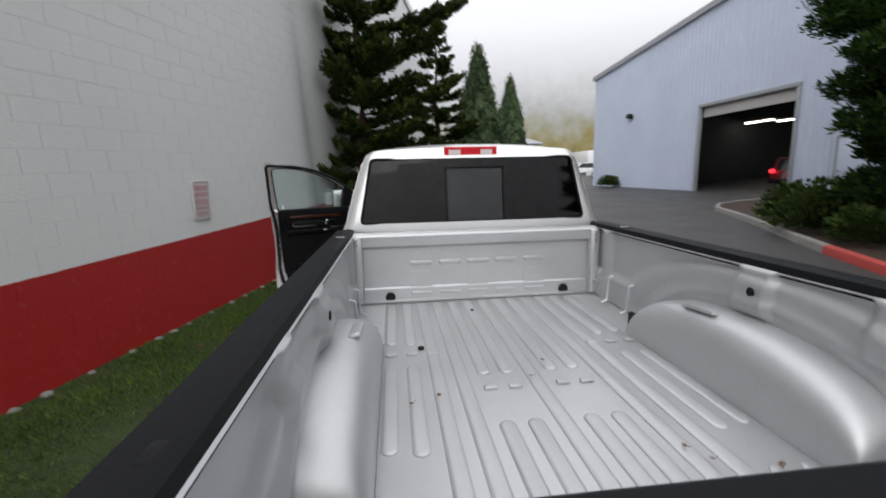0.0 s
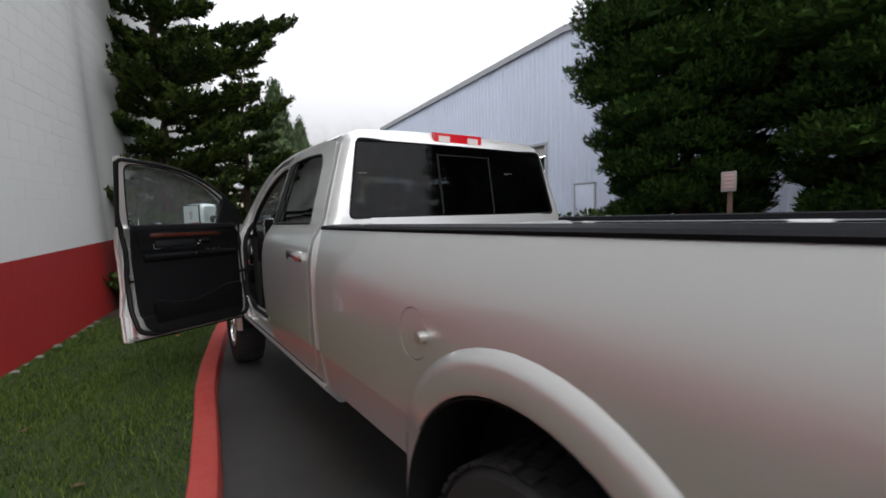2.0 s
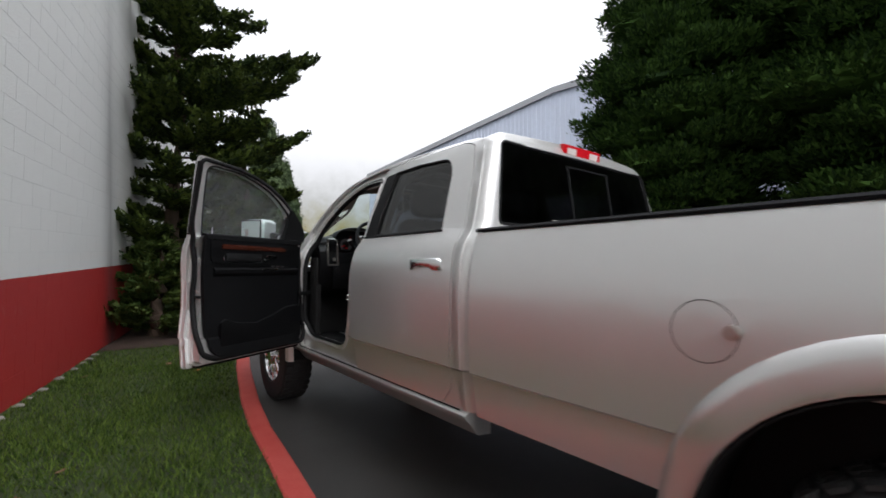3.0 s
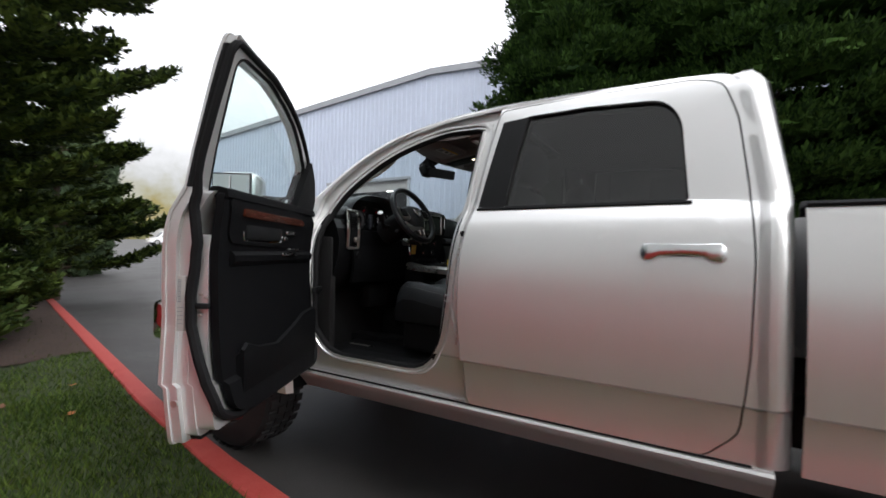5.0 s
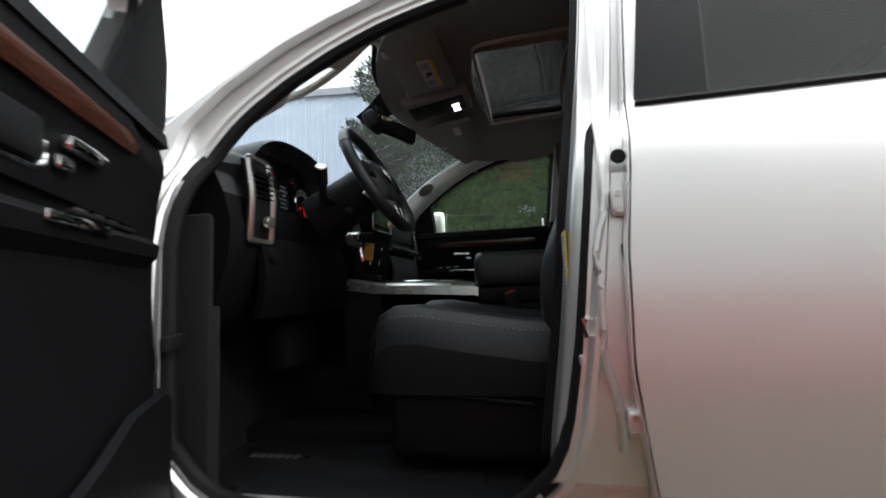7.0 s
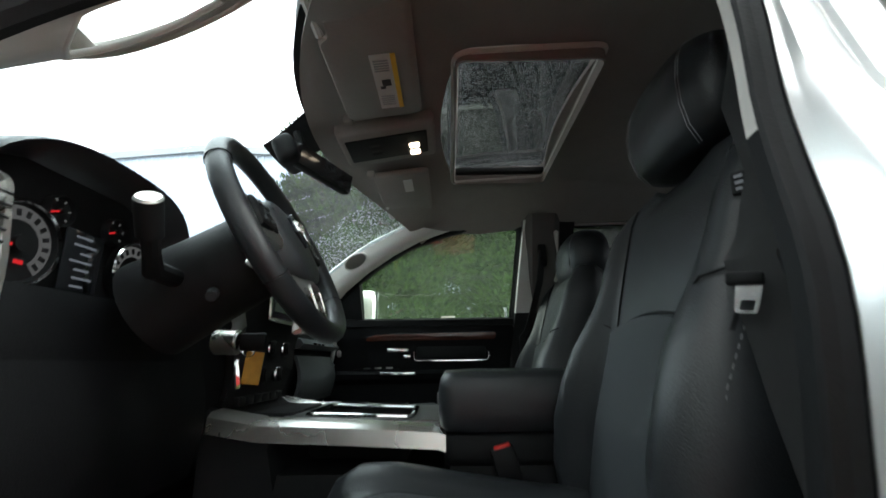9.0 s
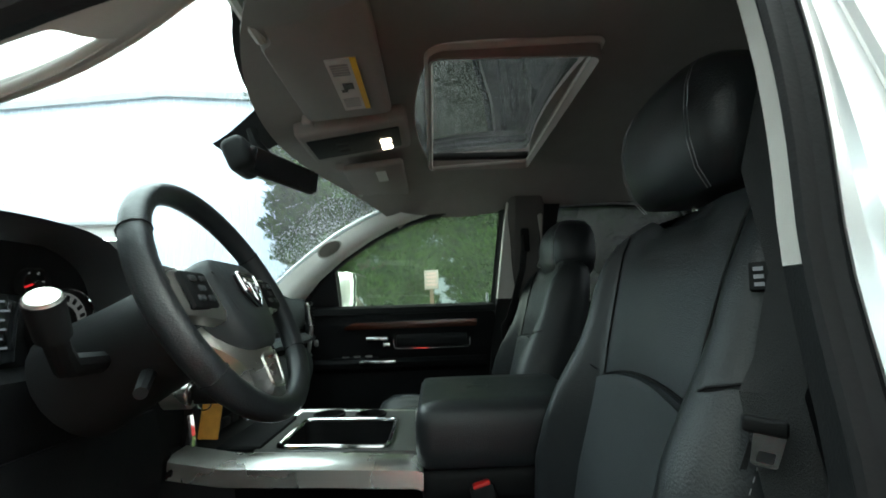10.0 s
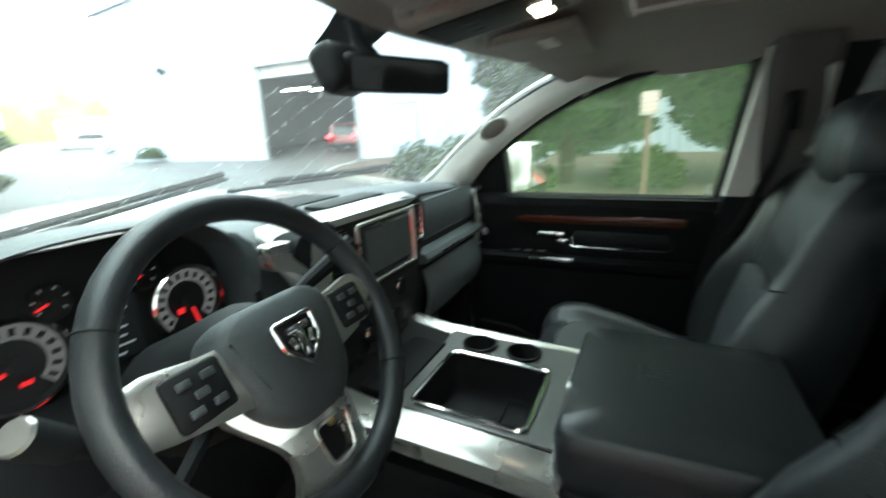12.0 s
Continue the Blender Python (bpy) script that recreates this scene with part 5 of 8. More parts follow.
def bed():
    for mir in (False, True):
        hole_arch = arch_ring(0.54, 0.575)
        out = [(0.87, 0.62), (0.87, 1.436), (3.494, 1.436), (3.494, 0.60), (AX + 0.54, 0.60), (AX + 0.54, 0.50)] + hole_arch[1:-1] + [(AX - 0.54, 0.50), (AX - 0.54, 0.62)]
        fuel = [(2.527 + 0.088 * math.cos(a), 1.106 + 0.088 * math.sin(a)) for a in steps(0, 6.02, 22)]

        def bm_map(a, b):
            bul = 0.0
            return (-(bed_x(b) + bul), a, b)
        bs = part("bed_side", sheet(out, [] if mir else [fuel], steps(1.0, 3.4, 12), ZCUTS, bm_map), SILVER, truck, solid=0.015, mirror=mir, way=(1, 0, 0))
        fl = loft([[(-(bed_x(min(1.43, max(0.6, 0.46 + rz * math.sin(a)))) + d), AX + rx * math.cos(a), 0.46 + rz * math.sin(a)) for rx, rz, d in ((0.537, 0.573, 0.012), (0.539, 0.575, 0.022), (0.552, 0.592, 0.028), (0.60, 0.650, 0.026), (0.625, 0.676, 0.018), (0.645, 0.698, -0.002))] for a in steps(-0.05, math.pi + 0.05, 28)], False, False)
        part("wheel_flare", fl, SILVER, bs, "raised wheel-arch flare", mirror=mir, solid=0.01)
        part("wheel_liner", loft([[(x, AX + 0.533 * math.cos(a), 0.46 + 0.567 * math.sin(a)) for x in (-1.022, -0.9, -0.68)] for a in steps(-0.1, math.pi + 0.1, 28)], False, False), RUBBER, bs, "black wheel-arch liner", mirror=mir, solid=0.006)
        if not mir:
            fd = part("fuel_door", sheet([(2.527 + 0.085 * math.cos(a), 1.106 + 0.085 * math.sin(a)) for a in steps(0, 6.02, 22)], (), (2.5,), (1.07, 1.15), lambda a, b: (-(bed_x(b) - 0.001), a, b)), SILVER, bs, solid=0.012, way=(1, 0, 0))
            part("ring", tube([(-(bed_x(1.106 + 0.0865 * math.sin(a)) - 0.006), 2.527 + 0.0865 * math.cos(a), 1.106 + 0.0865 * math.sin(a)) for a in steps(0, 6.02, 22)], 0.004, 5, closed=True, up=(1, 0, 0)), RUBBER, bs)
            part("lock_knob", disc((-(bed_x(1.11) + 0.014), 2.452, 1.112), 0.020, 0.03, (1, 0, 0), 16, bevel=0.004), SATIN, bs, "silver lock knob")
        # inner wall, pressed in one sheet: ledge, recessed panels, arch over the wheelhouse, pockets
        def wall_in(u, v):
            y, z = 0.90 + 2.52 * u, BFZ + (1.436 - BFZ) * v
            e_out = math.hypot((y - AX + 0.05) / 0.93, (z - BFZ) / 0.405)
            e_in = math.hypot((y - AX + 0.05) / 0.66, (z - BFZ) / 0.325)
            hollow = 0.030 * smooth01((e_out - 1.0) / 0.14) * smooth01((z - 1.105) / 0.05) * (1 - smooth01((z - 1.405) / 0.02))
            hollow *= 1 - smooth01((y - 3.16) / 0.02) * (1 - smooth01((y - 3.26) / 0.02))
            hollow += 0.014 * smooth01((e_in - 1.10) / 0.14) * (1 - smooth01((e_out - 0.86) / 0.10)) * smooth01((z - 0.99) / 0.04)
            hollow -= 0.012 * math.exp(-((e_in - 1.03) / 0.05) ** 2)
            for a, b in ((1.90, 2.07), (1.44, 1.56)):
                hollow -= 0.030 * smooth01((y - a) / 0.025) * (1 - smooth01((y - b) / 0.025)) * smooth01((z - 1.225) / 0.03) * (1 - smooth01((z - 1.41) / 0.02))
            return (-(BIN + hollow + 0.05 * smooth01((z - 1.42) / 0.02)), y, z)
        part("inner_wall", grid(wall_in, 150, 40), BEDPAINT, bs, mirror=mir, angle=80)
        part("tie_plug", disc((-(BIN - 0.024), 1.985, 1.335), 0.020, 0.02, (1, 0, 0), 14, bevel=0.004), BLACK, bs, mirror=mir)
        for y in (3.10, 2.86):
            part("tie_loop", tube([(-(BIN - 0.0), y, 1.14), (-(BIN - 0.03), y, 1.13), (-(BIN - 0.035), y, 1.05), (-(BIN - 0.04), y, 0.985), (-(BIN - 0.075), y, 0.967)], 0.008, 6), BEDPAINT, bs, mirror=mir)
        # wheelhouse: a long rounded hump
        rings = []
        for k in steps(0, 1, 22):
            a = math.pi * k
            y = AX - 0.05 + 0.60 * math.cos(a)
            h = 0.285 * math.sin(a) ** 0.62
            row = []
            for j in range(9):
                t = j / 8 * math.pi / 2
                x = BIN + 0.02 - (0.205) * (math.sin(t) ** 0.6)
                z = BFZ - 0.01 + h * (math.cos(t) ** 0.5)
                row.append((-x, y, z))
            rings.append(row)
        wh = part("wheelhouse", loft(rings, False, False), BEDPAINT, truck, "rounded wheelhouse hump in the bed", mirror=mir, angle=60)
        part("wheelhouse_tab", box((-(BIN - 0.105), AX + 0.10, BFZ + 0.262), (0.05, 0.19, 0.02), 0.008, rot=(-5, -12, 0)), BEDPAINT, wh, mirror=mir)
        # rail cap
        cap = loft([[(-x, y, z) for x, z in ((0.964, 1.437), (0.967, 1.446), (0.958, 1.455), (0.88, 1.462), (0.853, 1.455), (0.846, 1.412), (0.854, 1.412), (0.864, 1.44), (0.95, 1.440), (0.955, 1.437))] for y in (0.86, 1.0, 2.0, 3.0, 3.40, 3.494)])
        rc = part("rail_cap", cap, RAILCAP, bs, "black grained plastic rail cap", mirror=mir)
        for y in (3.05, 1.05):
            part("stake_hole", box((-0.893, y, 1.4585), (0.045, 0.075, 0.006) if y > 2 else (0.03, 0.05, 0.006), 0.002), RUBBER, rc, mirror=mir)
            if y > 2:
                part("hole_lip", box((-0.893, y + 0.045, 1.462), (0.05, 0.012, 0.006), 0.002), SATIN if y > 2 else RAILCAP, rc, mirror=mir)
    # floor and its ribs
    fl = part("bed_floor", box((0, (BY_F + BY_R) / 2, BFZ - 0.03), (1.30, BY_F - BY_R + 0.04, 0.05), 0.004), BEDPAINT, truck, "ribbed silver bed floor")
    for s in (-1, 1):
        for y0, y1 in ((BY_R - 0.02, 1.44), (2.56, BY_F + 0.02)):
            part("floor_edge", box((s * 0.752, (y0 + y1) / 2, BFZ - 0.03), (0.205, y1 - y0, 0.05)), BEDPAINT, fl)

    def rib(x, y0, y1, w=0.072):
        ring0, ring1, ring2 = [], [], []
        half = w / 2
        pts = []
        for k in range(8):
            a = math.pi * k / 7
            pts.append((half * math.cos(a), y1 - half + half * math.sin(a)))
        for k in range(8):
            a = math.pi + math.pi * k / 7
            pts.append((half * math.cos(a), y0 + half + half * math.sin(a)))
        yc = (y0 + y1) / 2
        rings = []
        for g, z in ((0, -0.006), (0.001, 0.0025), (0.007, 0.0065), (0.014, 0.0075)):
            rings.append([(x + px * (1 - g / half), yc + (py - yc) * (1 - g / ((y1 - y0) / 2)), BFZ - 0.004 + z) for px, py in pts])
        part("rib", loft(rings), BEDPAINT, fl)
    xs = [-0.61 + 1.22 * i / 12 for i in range(13)]
    for i, x in enumerate(xs):
        if i in (0, 12):
            rib(x, 2.62, 3.32, 0.06)
            rib(x, 1.72, 2.36, 0.06)
            rib(x, 1.0, 1.52, 0.06)
        elif i in (1, 11):
            rib(x, 2.60, 3.34, 0.062)
            rib(x, 1.70, 2.36, 0.062)
            rib(x, 1.0, 1.52, 0.062)
        elif i in (4, 5, 7, 8):
            rib(x, 2.22, 3.34, 0.062)
            rib(x, 1.0, 1.86, 0.062)
        else:
            rib(x, 1.0, 3.34, 0.062)
    for i, x in enumerate(xs):
        if i in (0, 1, 2, 10, 11, 12):
            part("dimple", box((x, 2.49, BFZ + 0.001), (0.055, 0.03, 0.012), 0.005), BEDPAINT, fl)
        if i in (4, 5, 7, 8):
            part("dimple", box((x, 2.10, BFZ + 0.001), (0.055, 0.03, 0.012), 0.005), BEDPAINT, fl)
    part("drain_plug", disc((-0.46, 2.55, BFZ + 0.001), 0.016, 0.01, (0, 0, 1), 12), BLACK, fl)
    part("drain_plug", disc((-0.10, 3.10, BFZ + 0.004), 0.012, 0.01, (0, 0, 1), 12), BLACK, fl)
    # headboard
    hb = part("headboard", loft([[(x, BY_F + d, z) for d, z in ((0.0, 0.955), (0.0, 1.05), (0.008, 1.06), (0.008, 1.33), (-0.025, 1.35), (-0.03, 1.415), (-0.02, 1.43), (0.05, 1.435), (0.05, 0.955))] for x in steps(-0.86, 0.86, 4)]), BEDPAINT, truck, "silver front wall of the bed with pressed panels")
    for i in range(5):
        x = -0.40 + 0.20 * i
        part("pressed_rib", box((x, BY_F + 0.004, 1.225), (0.15, 0.016, 0.028), 0.007), BEDPAINT, hb)
        if i % 2 == 0 or True:
            ring = rounded([(x - 0.075, 0.995), (x + 0.075, 0.995), (x + 0.075, 1.165), (x - 0.075, 1.165)], 0.02)
            if i in (0, 2, 4):
                part("pressed_rib", sheet(ring, (), to3d=lambda a, b: (a, BY_F + 0.003, b)), BEDPAINT, hb, solid=0.012, way=(0, 1, 0))
        part("pressed_rib", box((x, BY_F - 0.001, 1.012), (0.14, 0.012, 0.02), 0.005), BEDPAINT, hb)
    for s in (-1, 1):
        pg = part("wall_plug", disc((s * 0.615, BY_F - 0.008, 0.993), 0.034, 0.016, (0, 1, 0), 18, bevel=0.005), RUBBER, hb, "black rubber plug")
        part("corner_post", box((s * 0.825, BY_F - 0.02, 1.19), (0.07, 0.07, 0.46), 0.02), BEDPAINT, hb)
        for z in (1.40, 1.37, 1.34, 1.06):
            part("bolt", disc((s * 0.825, BY_F - 0.06, z), 0.011, 0.014, (0, 1, 0), 8), SATIN, hb)
        part("base_flange", box((s * 0.4, BY_F - 0.012, 0.966), (0.8, 0.03, 0.018), 0.004), BEDPAINT, hb)
    # tailgate
    tg = part("tailgate", box((0, 0.87, 1.17), (1.66, 0.075, 0.50), 0.015), SILVER, truck, "closed tailgate with a black top cap")
    part("tailgate_inner", box((0, 0.912, 1.16), (1.5, 0.02, 0.38), 0.02), BEDPAINT, tg)
    part("top_cap", loft([[(x, y, z) for y, z in ((0.815, 1.40), (0.813, 1.435), (0.825, 1.447), (0.912, 1.447), (0.928, 1.436), (0.928, 1.40))] for x in (-0.835, -0.4, 0.4, 0.835)]), RAILCAP, tg, "black plastic tailgate cap")
    part("latch_handle", box((0, 0.828, 1.28), (0.24, 0.02, 0.10), 0.015), BLACK, tg)
    for s in (-1, 1):
        tl = part("tail_lamp", box((s * 0.925, 0.90, 1.16), (0.10, 0.10, 0.42), 0.025), TAILRED, truck)
        part("clear_lens", box((s * 0.925, 0.848, 1.10), (0.085, 0.012, 0.09), 0.005), TAILCLEAR, tl)
    part("rear_bumper", box((0, 0.76, 0.66), (1.9, 0.22, 0.24), 0.04), CHROME, truck)


bed()

# ---- driver's door, swung open ----
PANEL_IN = [(0.6, 0.165), (1.3, 0.15), (1.40, 0.135), (1.485, 0.07)]


def panel_map(extra=0.0):
    return lambda a, b: (-(cab_x(b) - lerp_table(PANEL_IN, b) - extra), a, b)


def door_trim(parent, xf, mir):
    """The inside of a front door: padded panel, wood strip, chrome pull, armrest, switch and pocket."""
    low = rounded([(4.77, 0.69), (4.735, 0.85), (4.73, 1.0), (4.72, 1.25), (4.712, 1.485), (5.50, 1.485), (5.58, 1.42), (5.59, 1.0), (5.55, 0.67), (4.9, 0.66)], 0.05)
    pn = part("inner_panel", sheet(low, (), YCUTS, ZCUTS, panel_map()), SHADEPAD, parent, "black padded inner door panel", solid=0.03, way=(1, 0, 0), mirror=mir, xf=xf)
    pad = rounded([(4.77, 1.29), (4.74, 1.45), (5.40, 1.45), (5.48, 1.36), (5.48, 1.27)], 0.03)
    part("upper_pad", sheet(pad, (), YCUTS, ZCUTS, panel_map(0.027)), SHADEPAD, pn, solid=0.012, way=(1, 0, 0), mirror=mir, xf=xf)
    wood = rounded([(4.83, 1.388), (4.827, 1.42), (5.36, 1.415), (5.40, 1.398), (5.40, 1.386)], 0.01)
    part("wood_strip", sheet(wood, (), YCUTS, (1.405,), panel_map(0.034)), WOODT, pn, "glossy red-brown wood strip", solid=0.012, way=(1, 0, 0), mirror=mir, xf=xf)
    x = -(cab_x(1.33) - 0.182)
    part("pull_surround", tube([(x, a, b) for a, b in rounded([(4.86, 1.30), (4.86, 1.372), (5.19, 1.372), (5.19, 1.30)], 0.02)], 0.0045, 6, closed=True, up=(1, 0, 0)), CHROME, pn, "chrome outline of the door pull", mirror=mir, xf=xf)
    part("pull_cup", box((x + 0.004, 5.025, 1.336), (0.012, 0.31, 0.060), 0.01), BLACK, pn, mirror=mir, xf=xf)
    part("release_handle", join(box((x + 0.012, 5.26, 1.345), (0.02, 0.10, 0.022), 0.008), box((x + 0.008, 5.22, 1.318), (0.012, 0.035, 0.02), 0.005)), CHROME, pn, "chrome inside release handle", mirror=mir, xf=xf)
    arm = loft([[(-(cab_x(1.2) - w), y, z) for w, z in ((0.13, 1.19), (0.18, 1.20), (0.202, 1.222), (0.206, 1.245), (0.19, 1.260), (0.13, 1.264))] for y in (4.79, 4.81, 5.1, 5.35, 5.53, 5.55)])
    ar = part("armrest", arm, SHADEPAD, pn, "padded black armrest", mirror=mir, xf=xf)
    part("switch_plate", box((-(cab_x(1.2) - 0.178), 5.36, 1.264), (0.04, 0.20, 0.008), 0.003), BLACK, ar, mirror=mir, xf=xf)
    for k in range(3):
        part("window_switch", box((-(cab_x(1.2) - 0.180), 5.30 + 0.05 * k, 1.273), (0.022, 0.03, 0.012), 0.004), SATIN, ar, "silver-edged switch", mirror=mir, xf=xf)
    part("armrest_trim", box((-(cab_x(1.2) - 0.208), 5.26, 1.246), (0.006, 0.16, 0.016), 0.003), CHROME, ar, mirror=mir, xf=xf)
    pk = loft([[(-(cab_x(0.8) - w), y, z) for w, z in ((0.14, 0.67), (0.20, 0.69), (0.215, 0.72), (0.215, top), (0.202, top + 0.006), (0.195, top - 0.01), (0.14, top - 0.06))] for y, top in ((4.83, 0.89), (4.86, 0.91), (4.95, 0.88), (5.12, 0.86), (5.30, 0.91), (5.40, 0.95), (5.54, 0.96), (5.57, 0.94))])
    part("map_pocket", pk, SHADEPAD, pn, "black plastic map pocket", mirror=mir, xf=xf)
    part("lock_pin", tube([(-(cab_x(1.5) - 0.085), 4.775, 1.48), (-(cab_x(1.5) - 0.085), 4.775, 1.53)], 0.005, 6), CHROME, pn, mirror=mir, xf=xf)


def side_mirror(parent, xf, mir):
    m = part("side_mirror", box((-1.165, 5.485, 1.562), (0.22, 0.185, 0.205), 0.045, 3, rot=(0, 0, 8)), SILVER, parent, "silver side mirror", mirror=mir, xf=xf)
    part("mirror_glass", box((-1.165, 5.388, 1.562), (0.180, 0.006, 0.165), 0.002, rot=(0, 0, 8)), CHROME, m, "mirror glass", mirror=mir, xf=xf)
    part("mirror_bezel", box((-1.165, 5.395, 1.562), (0.195, 0.012, 0.182), 0.005, rot=(0, 0, 8)), BLACK, m, mirror=mir, xf=xf)
    part("mirror_arm", tube([(-0.92, 5.55, 1.51), (-1.0, 5.53, 1.515), (-1.10, 5.51, 1.53)], [0.045, 0.035, 0.03], 8), BLACK, m, mirror=mir, xf=xf)
    part("sail_panel", sheet(rounded([(5.43, 1.47), (5.447, 1.72), (5.57, 1.635), (5.65, 1.54), (5.66, 1.475)], 0.01), (), (), (1.55,), side_map(-0.006)), BLACK, parent, mirror=mir, xf=xf, solid=0.075, way=(1, 0, 0))


SEAL_IN = [(0.66, 0.165), (0.82, 0.155), (0.92, 0.12), (1.0, 0.098), (1.1, 0.094), (1.2, 0.108), (1.33, 0.112), (1.42, 0.06), (1.50, 0.036), (1.62, 0.038), (1.95, 0.046)]


def front_doors():
    for mir, xf in ((False, SWING), (True, None)):
        d = part("front_door", sheet(FDOOR, [FWIN], YCUTS, ZCUTS, side_map(-0.001)), SILVER, truck, "silver front door, swung open" if not mir else "silver front door, closed", solid=0.012, way=(1, 0, 0), mirror=mir, xf=xf)
        fr = sheet(grow(FDOOR, -0.006), [grow(FWIN, 0.004)], YCUTS, ZCUTS, side_map(0.011))
        part("door_frame", fr, SILVER, d, solid=0.034, way=(1, 0, 0), mirror=mir, xf=xf)
        low = rounded([(4.695, 0.62), (4.70, 0.77), (4.725, 1.0), (4.72, 1.2), (4.69, 1.47), (5.60, 1.47), (5.635, 1.40), (5.645, 1.0), (5.635, 0.62)], 0.03)
        part("door_shell", sheet(low, (), YCUTS, ZCUTS, side_map(0.045)), SILVER, d, solid=0.042, way=(1, 0, 0), mirror=mir, xf=xf)
        low = rounded([(4.70, 0.64), (4.703, 0.77), (4.728, 1.0), (4.723, 1.2), (4.715, 1.32), (5.58, 1.32), (5.60, 1.25), (5.60, 0.66)], 0.03)
        part("door_shell", sheet(low, (), YCUTS, ZCUTS, side_map(0.08)), SILVER, d, solid=0.068, way=(1, 0, 0), mirror=mir, xf=xf)
        part("window_glass", sheet(grow(FWIN, 0.006), (), YCUTS, ZCUTS, side_map(0.034)), MISTGLASS if mir else GLASS, d, "misted front door glass" if mir else "clear front door glass", mirror=mir, xf=xf).visible_shadow = False
        part("window_channel", ring_tube(grow(FWIN, 0.006), 0.038, 0.009, 6, 1.0), RUBBER, d, "black window channel", mirror=mir, xf=xf)
        seal = rounded([(4.71, 0.70), (4.695, 0.85), (4.712, 1.0), (4.712, 1.12), (4.708, 1.25), (4.69, 1.42), (4.654, 1.55), (4.640, 1.70), (4.612, 1.945), (4.9, 1.93), (5.08, 1.895), (5.2, 1.856), (5.32, 1.802), (5.43, 1.74), (5.57, 1.63), (5.63, 1.53), (5.645, 1.40), (5.64, 0.72), (5.60, 0.66), (4.80, 0.66)], 0.04)
        part("door_seal", tube([(-(cab_x(b) - lerp_table(SEAL_IN, b)), a, b) for a, b in seal], [0.018 - 0.004 * smooth01((b - 1.42) / 0.1) for a, b in seal], 8, closed=True, up=(1, 0, 0)), RUBBER, d, "black rubber door seal", mirror=mir, xf=xf)
        edge = [(1.475, 4.662), (1.6, 4.65), (1.7, 4.64), (1.8, 4.629), (1.93, 4.613)]
        part("frame_seal", loft([[(-(cab_x(z) - w), y + dy, z) for w, dy in ((0.012, 0.004), (0.013, -0.007), (0.024, -0.011), (0.034, -0.007), (0.035, 0.004))] for z, y in edge]), RUBBER, d, "black rubber seal", mirror=mir, xf=xf)
        lx = cab_x(1.05) - 0.128
        la = part("latch", box((-(lx - 0.006), 4.7155, 1.068), (0.052, 0.016, 0.018), 0.003), BLACK, d, "black latch slot", mirror=mir, xf=xf)
        for sx, sz in ((0.0, 1.108), (0.018, 1.098), (0.0, 1.036)):
            part("screw", disc((-(lx - sx), 4.7155, sz), 0.0045, 0.012, (0, 1, 0), 8), SATIN, la, mirror=mir, xf=xf)
        cl = part("certification_label", box((-(cab_x(1.1) - 0.056), 4.7165, 1.075), (0.036, 0.010, 0.19), 0.001), SIGNWHITE, d, "white paper label with a dark bar block", mirror=mir, xf=xf)
        for k in range(14):
            part("print_bar", box((-(cab_x(1.1) - 0.053), 4.7112, 1.158 - 0.0058 * k), (0.013, 0.0012, 0.0026 + 0.0012 * (k % 3 == 1))), CLADTRIM, cl, mirror=mir, xf=xf)
        for k in range(5):
            part("print_bar", box((-(cab_x(1.1) - 0.056), 4.7112, 1.062 - 0.014 * k), (0.024 - 0.005 * (k % 2), 0.0012, 0.0018)), CLADTRIM, cl, mirror=mir, xf=xf)
        part("door_bumper", disc((-(cab_x(0.72) - 0.03), 4.685, 0.74), 0.012, 0.02, (0, 1, 0), 10), SATIN, d, mirror=mir, xf=xf)
        part("bottom_seal", box((-(cab_x(0.62) - 0.06), 5.18, 0.613), (0.05, 0.92, 0.02), 0.006), RUBBER, d, mirror=mir, xf=xf)
        part("belt_seal", tube([(-(cab_x(1.478) - 0.06), y, 1.478) for y in steps(4.73, 5.52, 4)], 0.012, 6), RUBBER, d, mirror=mir, xf=xf)
        part("upper_trim", loft([[(-(cab_x(1.48) - w), y, z) for w, z in ((0.05, 1.470), (0.08, 1.488), (0.115, 1.478), (0.12, 1.45), (0.08, 1.44))] for y in (4.72, 5.1, 5.56)]), SHADEPAD, d, mirror=mir, xf=xf)
        handle(d, 4.74, 4.995, 1.288, mir, xf)
        door_trim(d, xf, mir)
        side_mirror(d, xf, mir)
    for z in (0.85, 1.25):
        part("door_hinge", box((-0.955, 5.71, z), (0.06, 0.05, 0.07), 0.008), SILVER, truck)
    part("door_check", box((-0.96, 5.60, 1.05), (0.14, 0.02, 0.03), 0.004, rot=(0, 0, 30)), BLACK, truck)
    sk = part("striker", join(box((-0.962, 4.748, 1.062), (0.008, 0.030, 0.055), 0.003), tube([(-0.966, 4.752, 1.078), (-0.986, 4.762, 1.078), (-0.986, 4.762, 1.050), (-0.966, 4.752, 1.050)], 0.005, 8)), BRIGHT, truck, "bright steel door striker")
    for z in (1.088, 1.036):
        part("screw", disc((-0.968, 4.745, z), 0.006, 0.004, (1, 0, 0), 8), CHROME, sk)
    part("jamb_bumper", box((-0.964, 4.760, 1.008), (0.016, 0.030, 0.022), 0.006), SATIN, truck, "pale jamb bumper")
    part("jamb_plug", disc((-0.972, 4.686, 1.357), 0.013, 0.006, (1, 0, 0), 16, bevel=0.002), RUBBER, truck, "black rubber jamb plug")
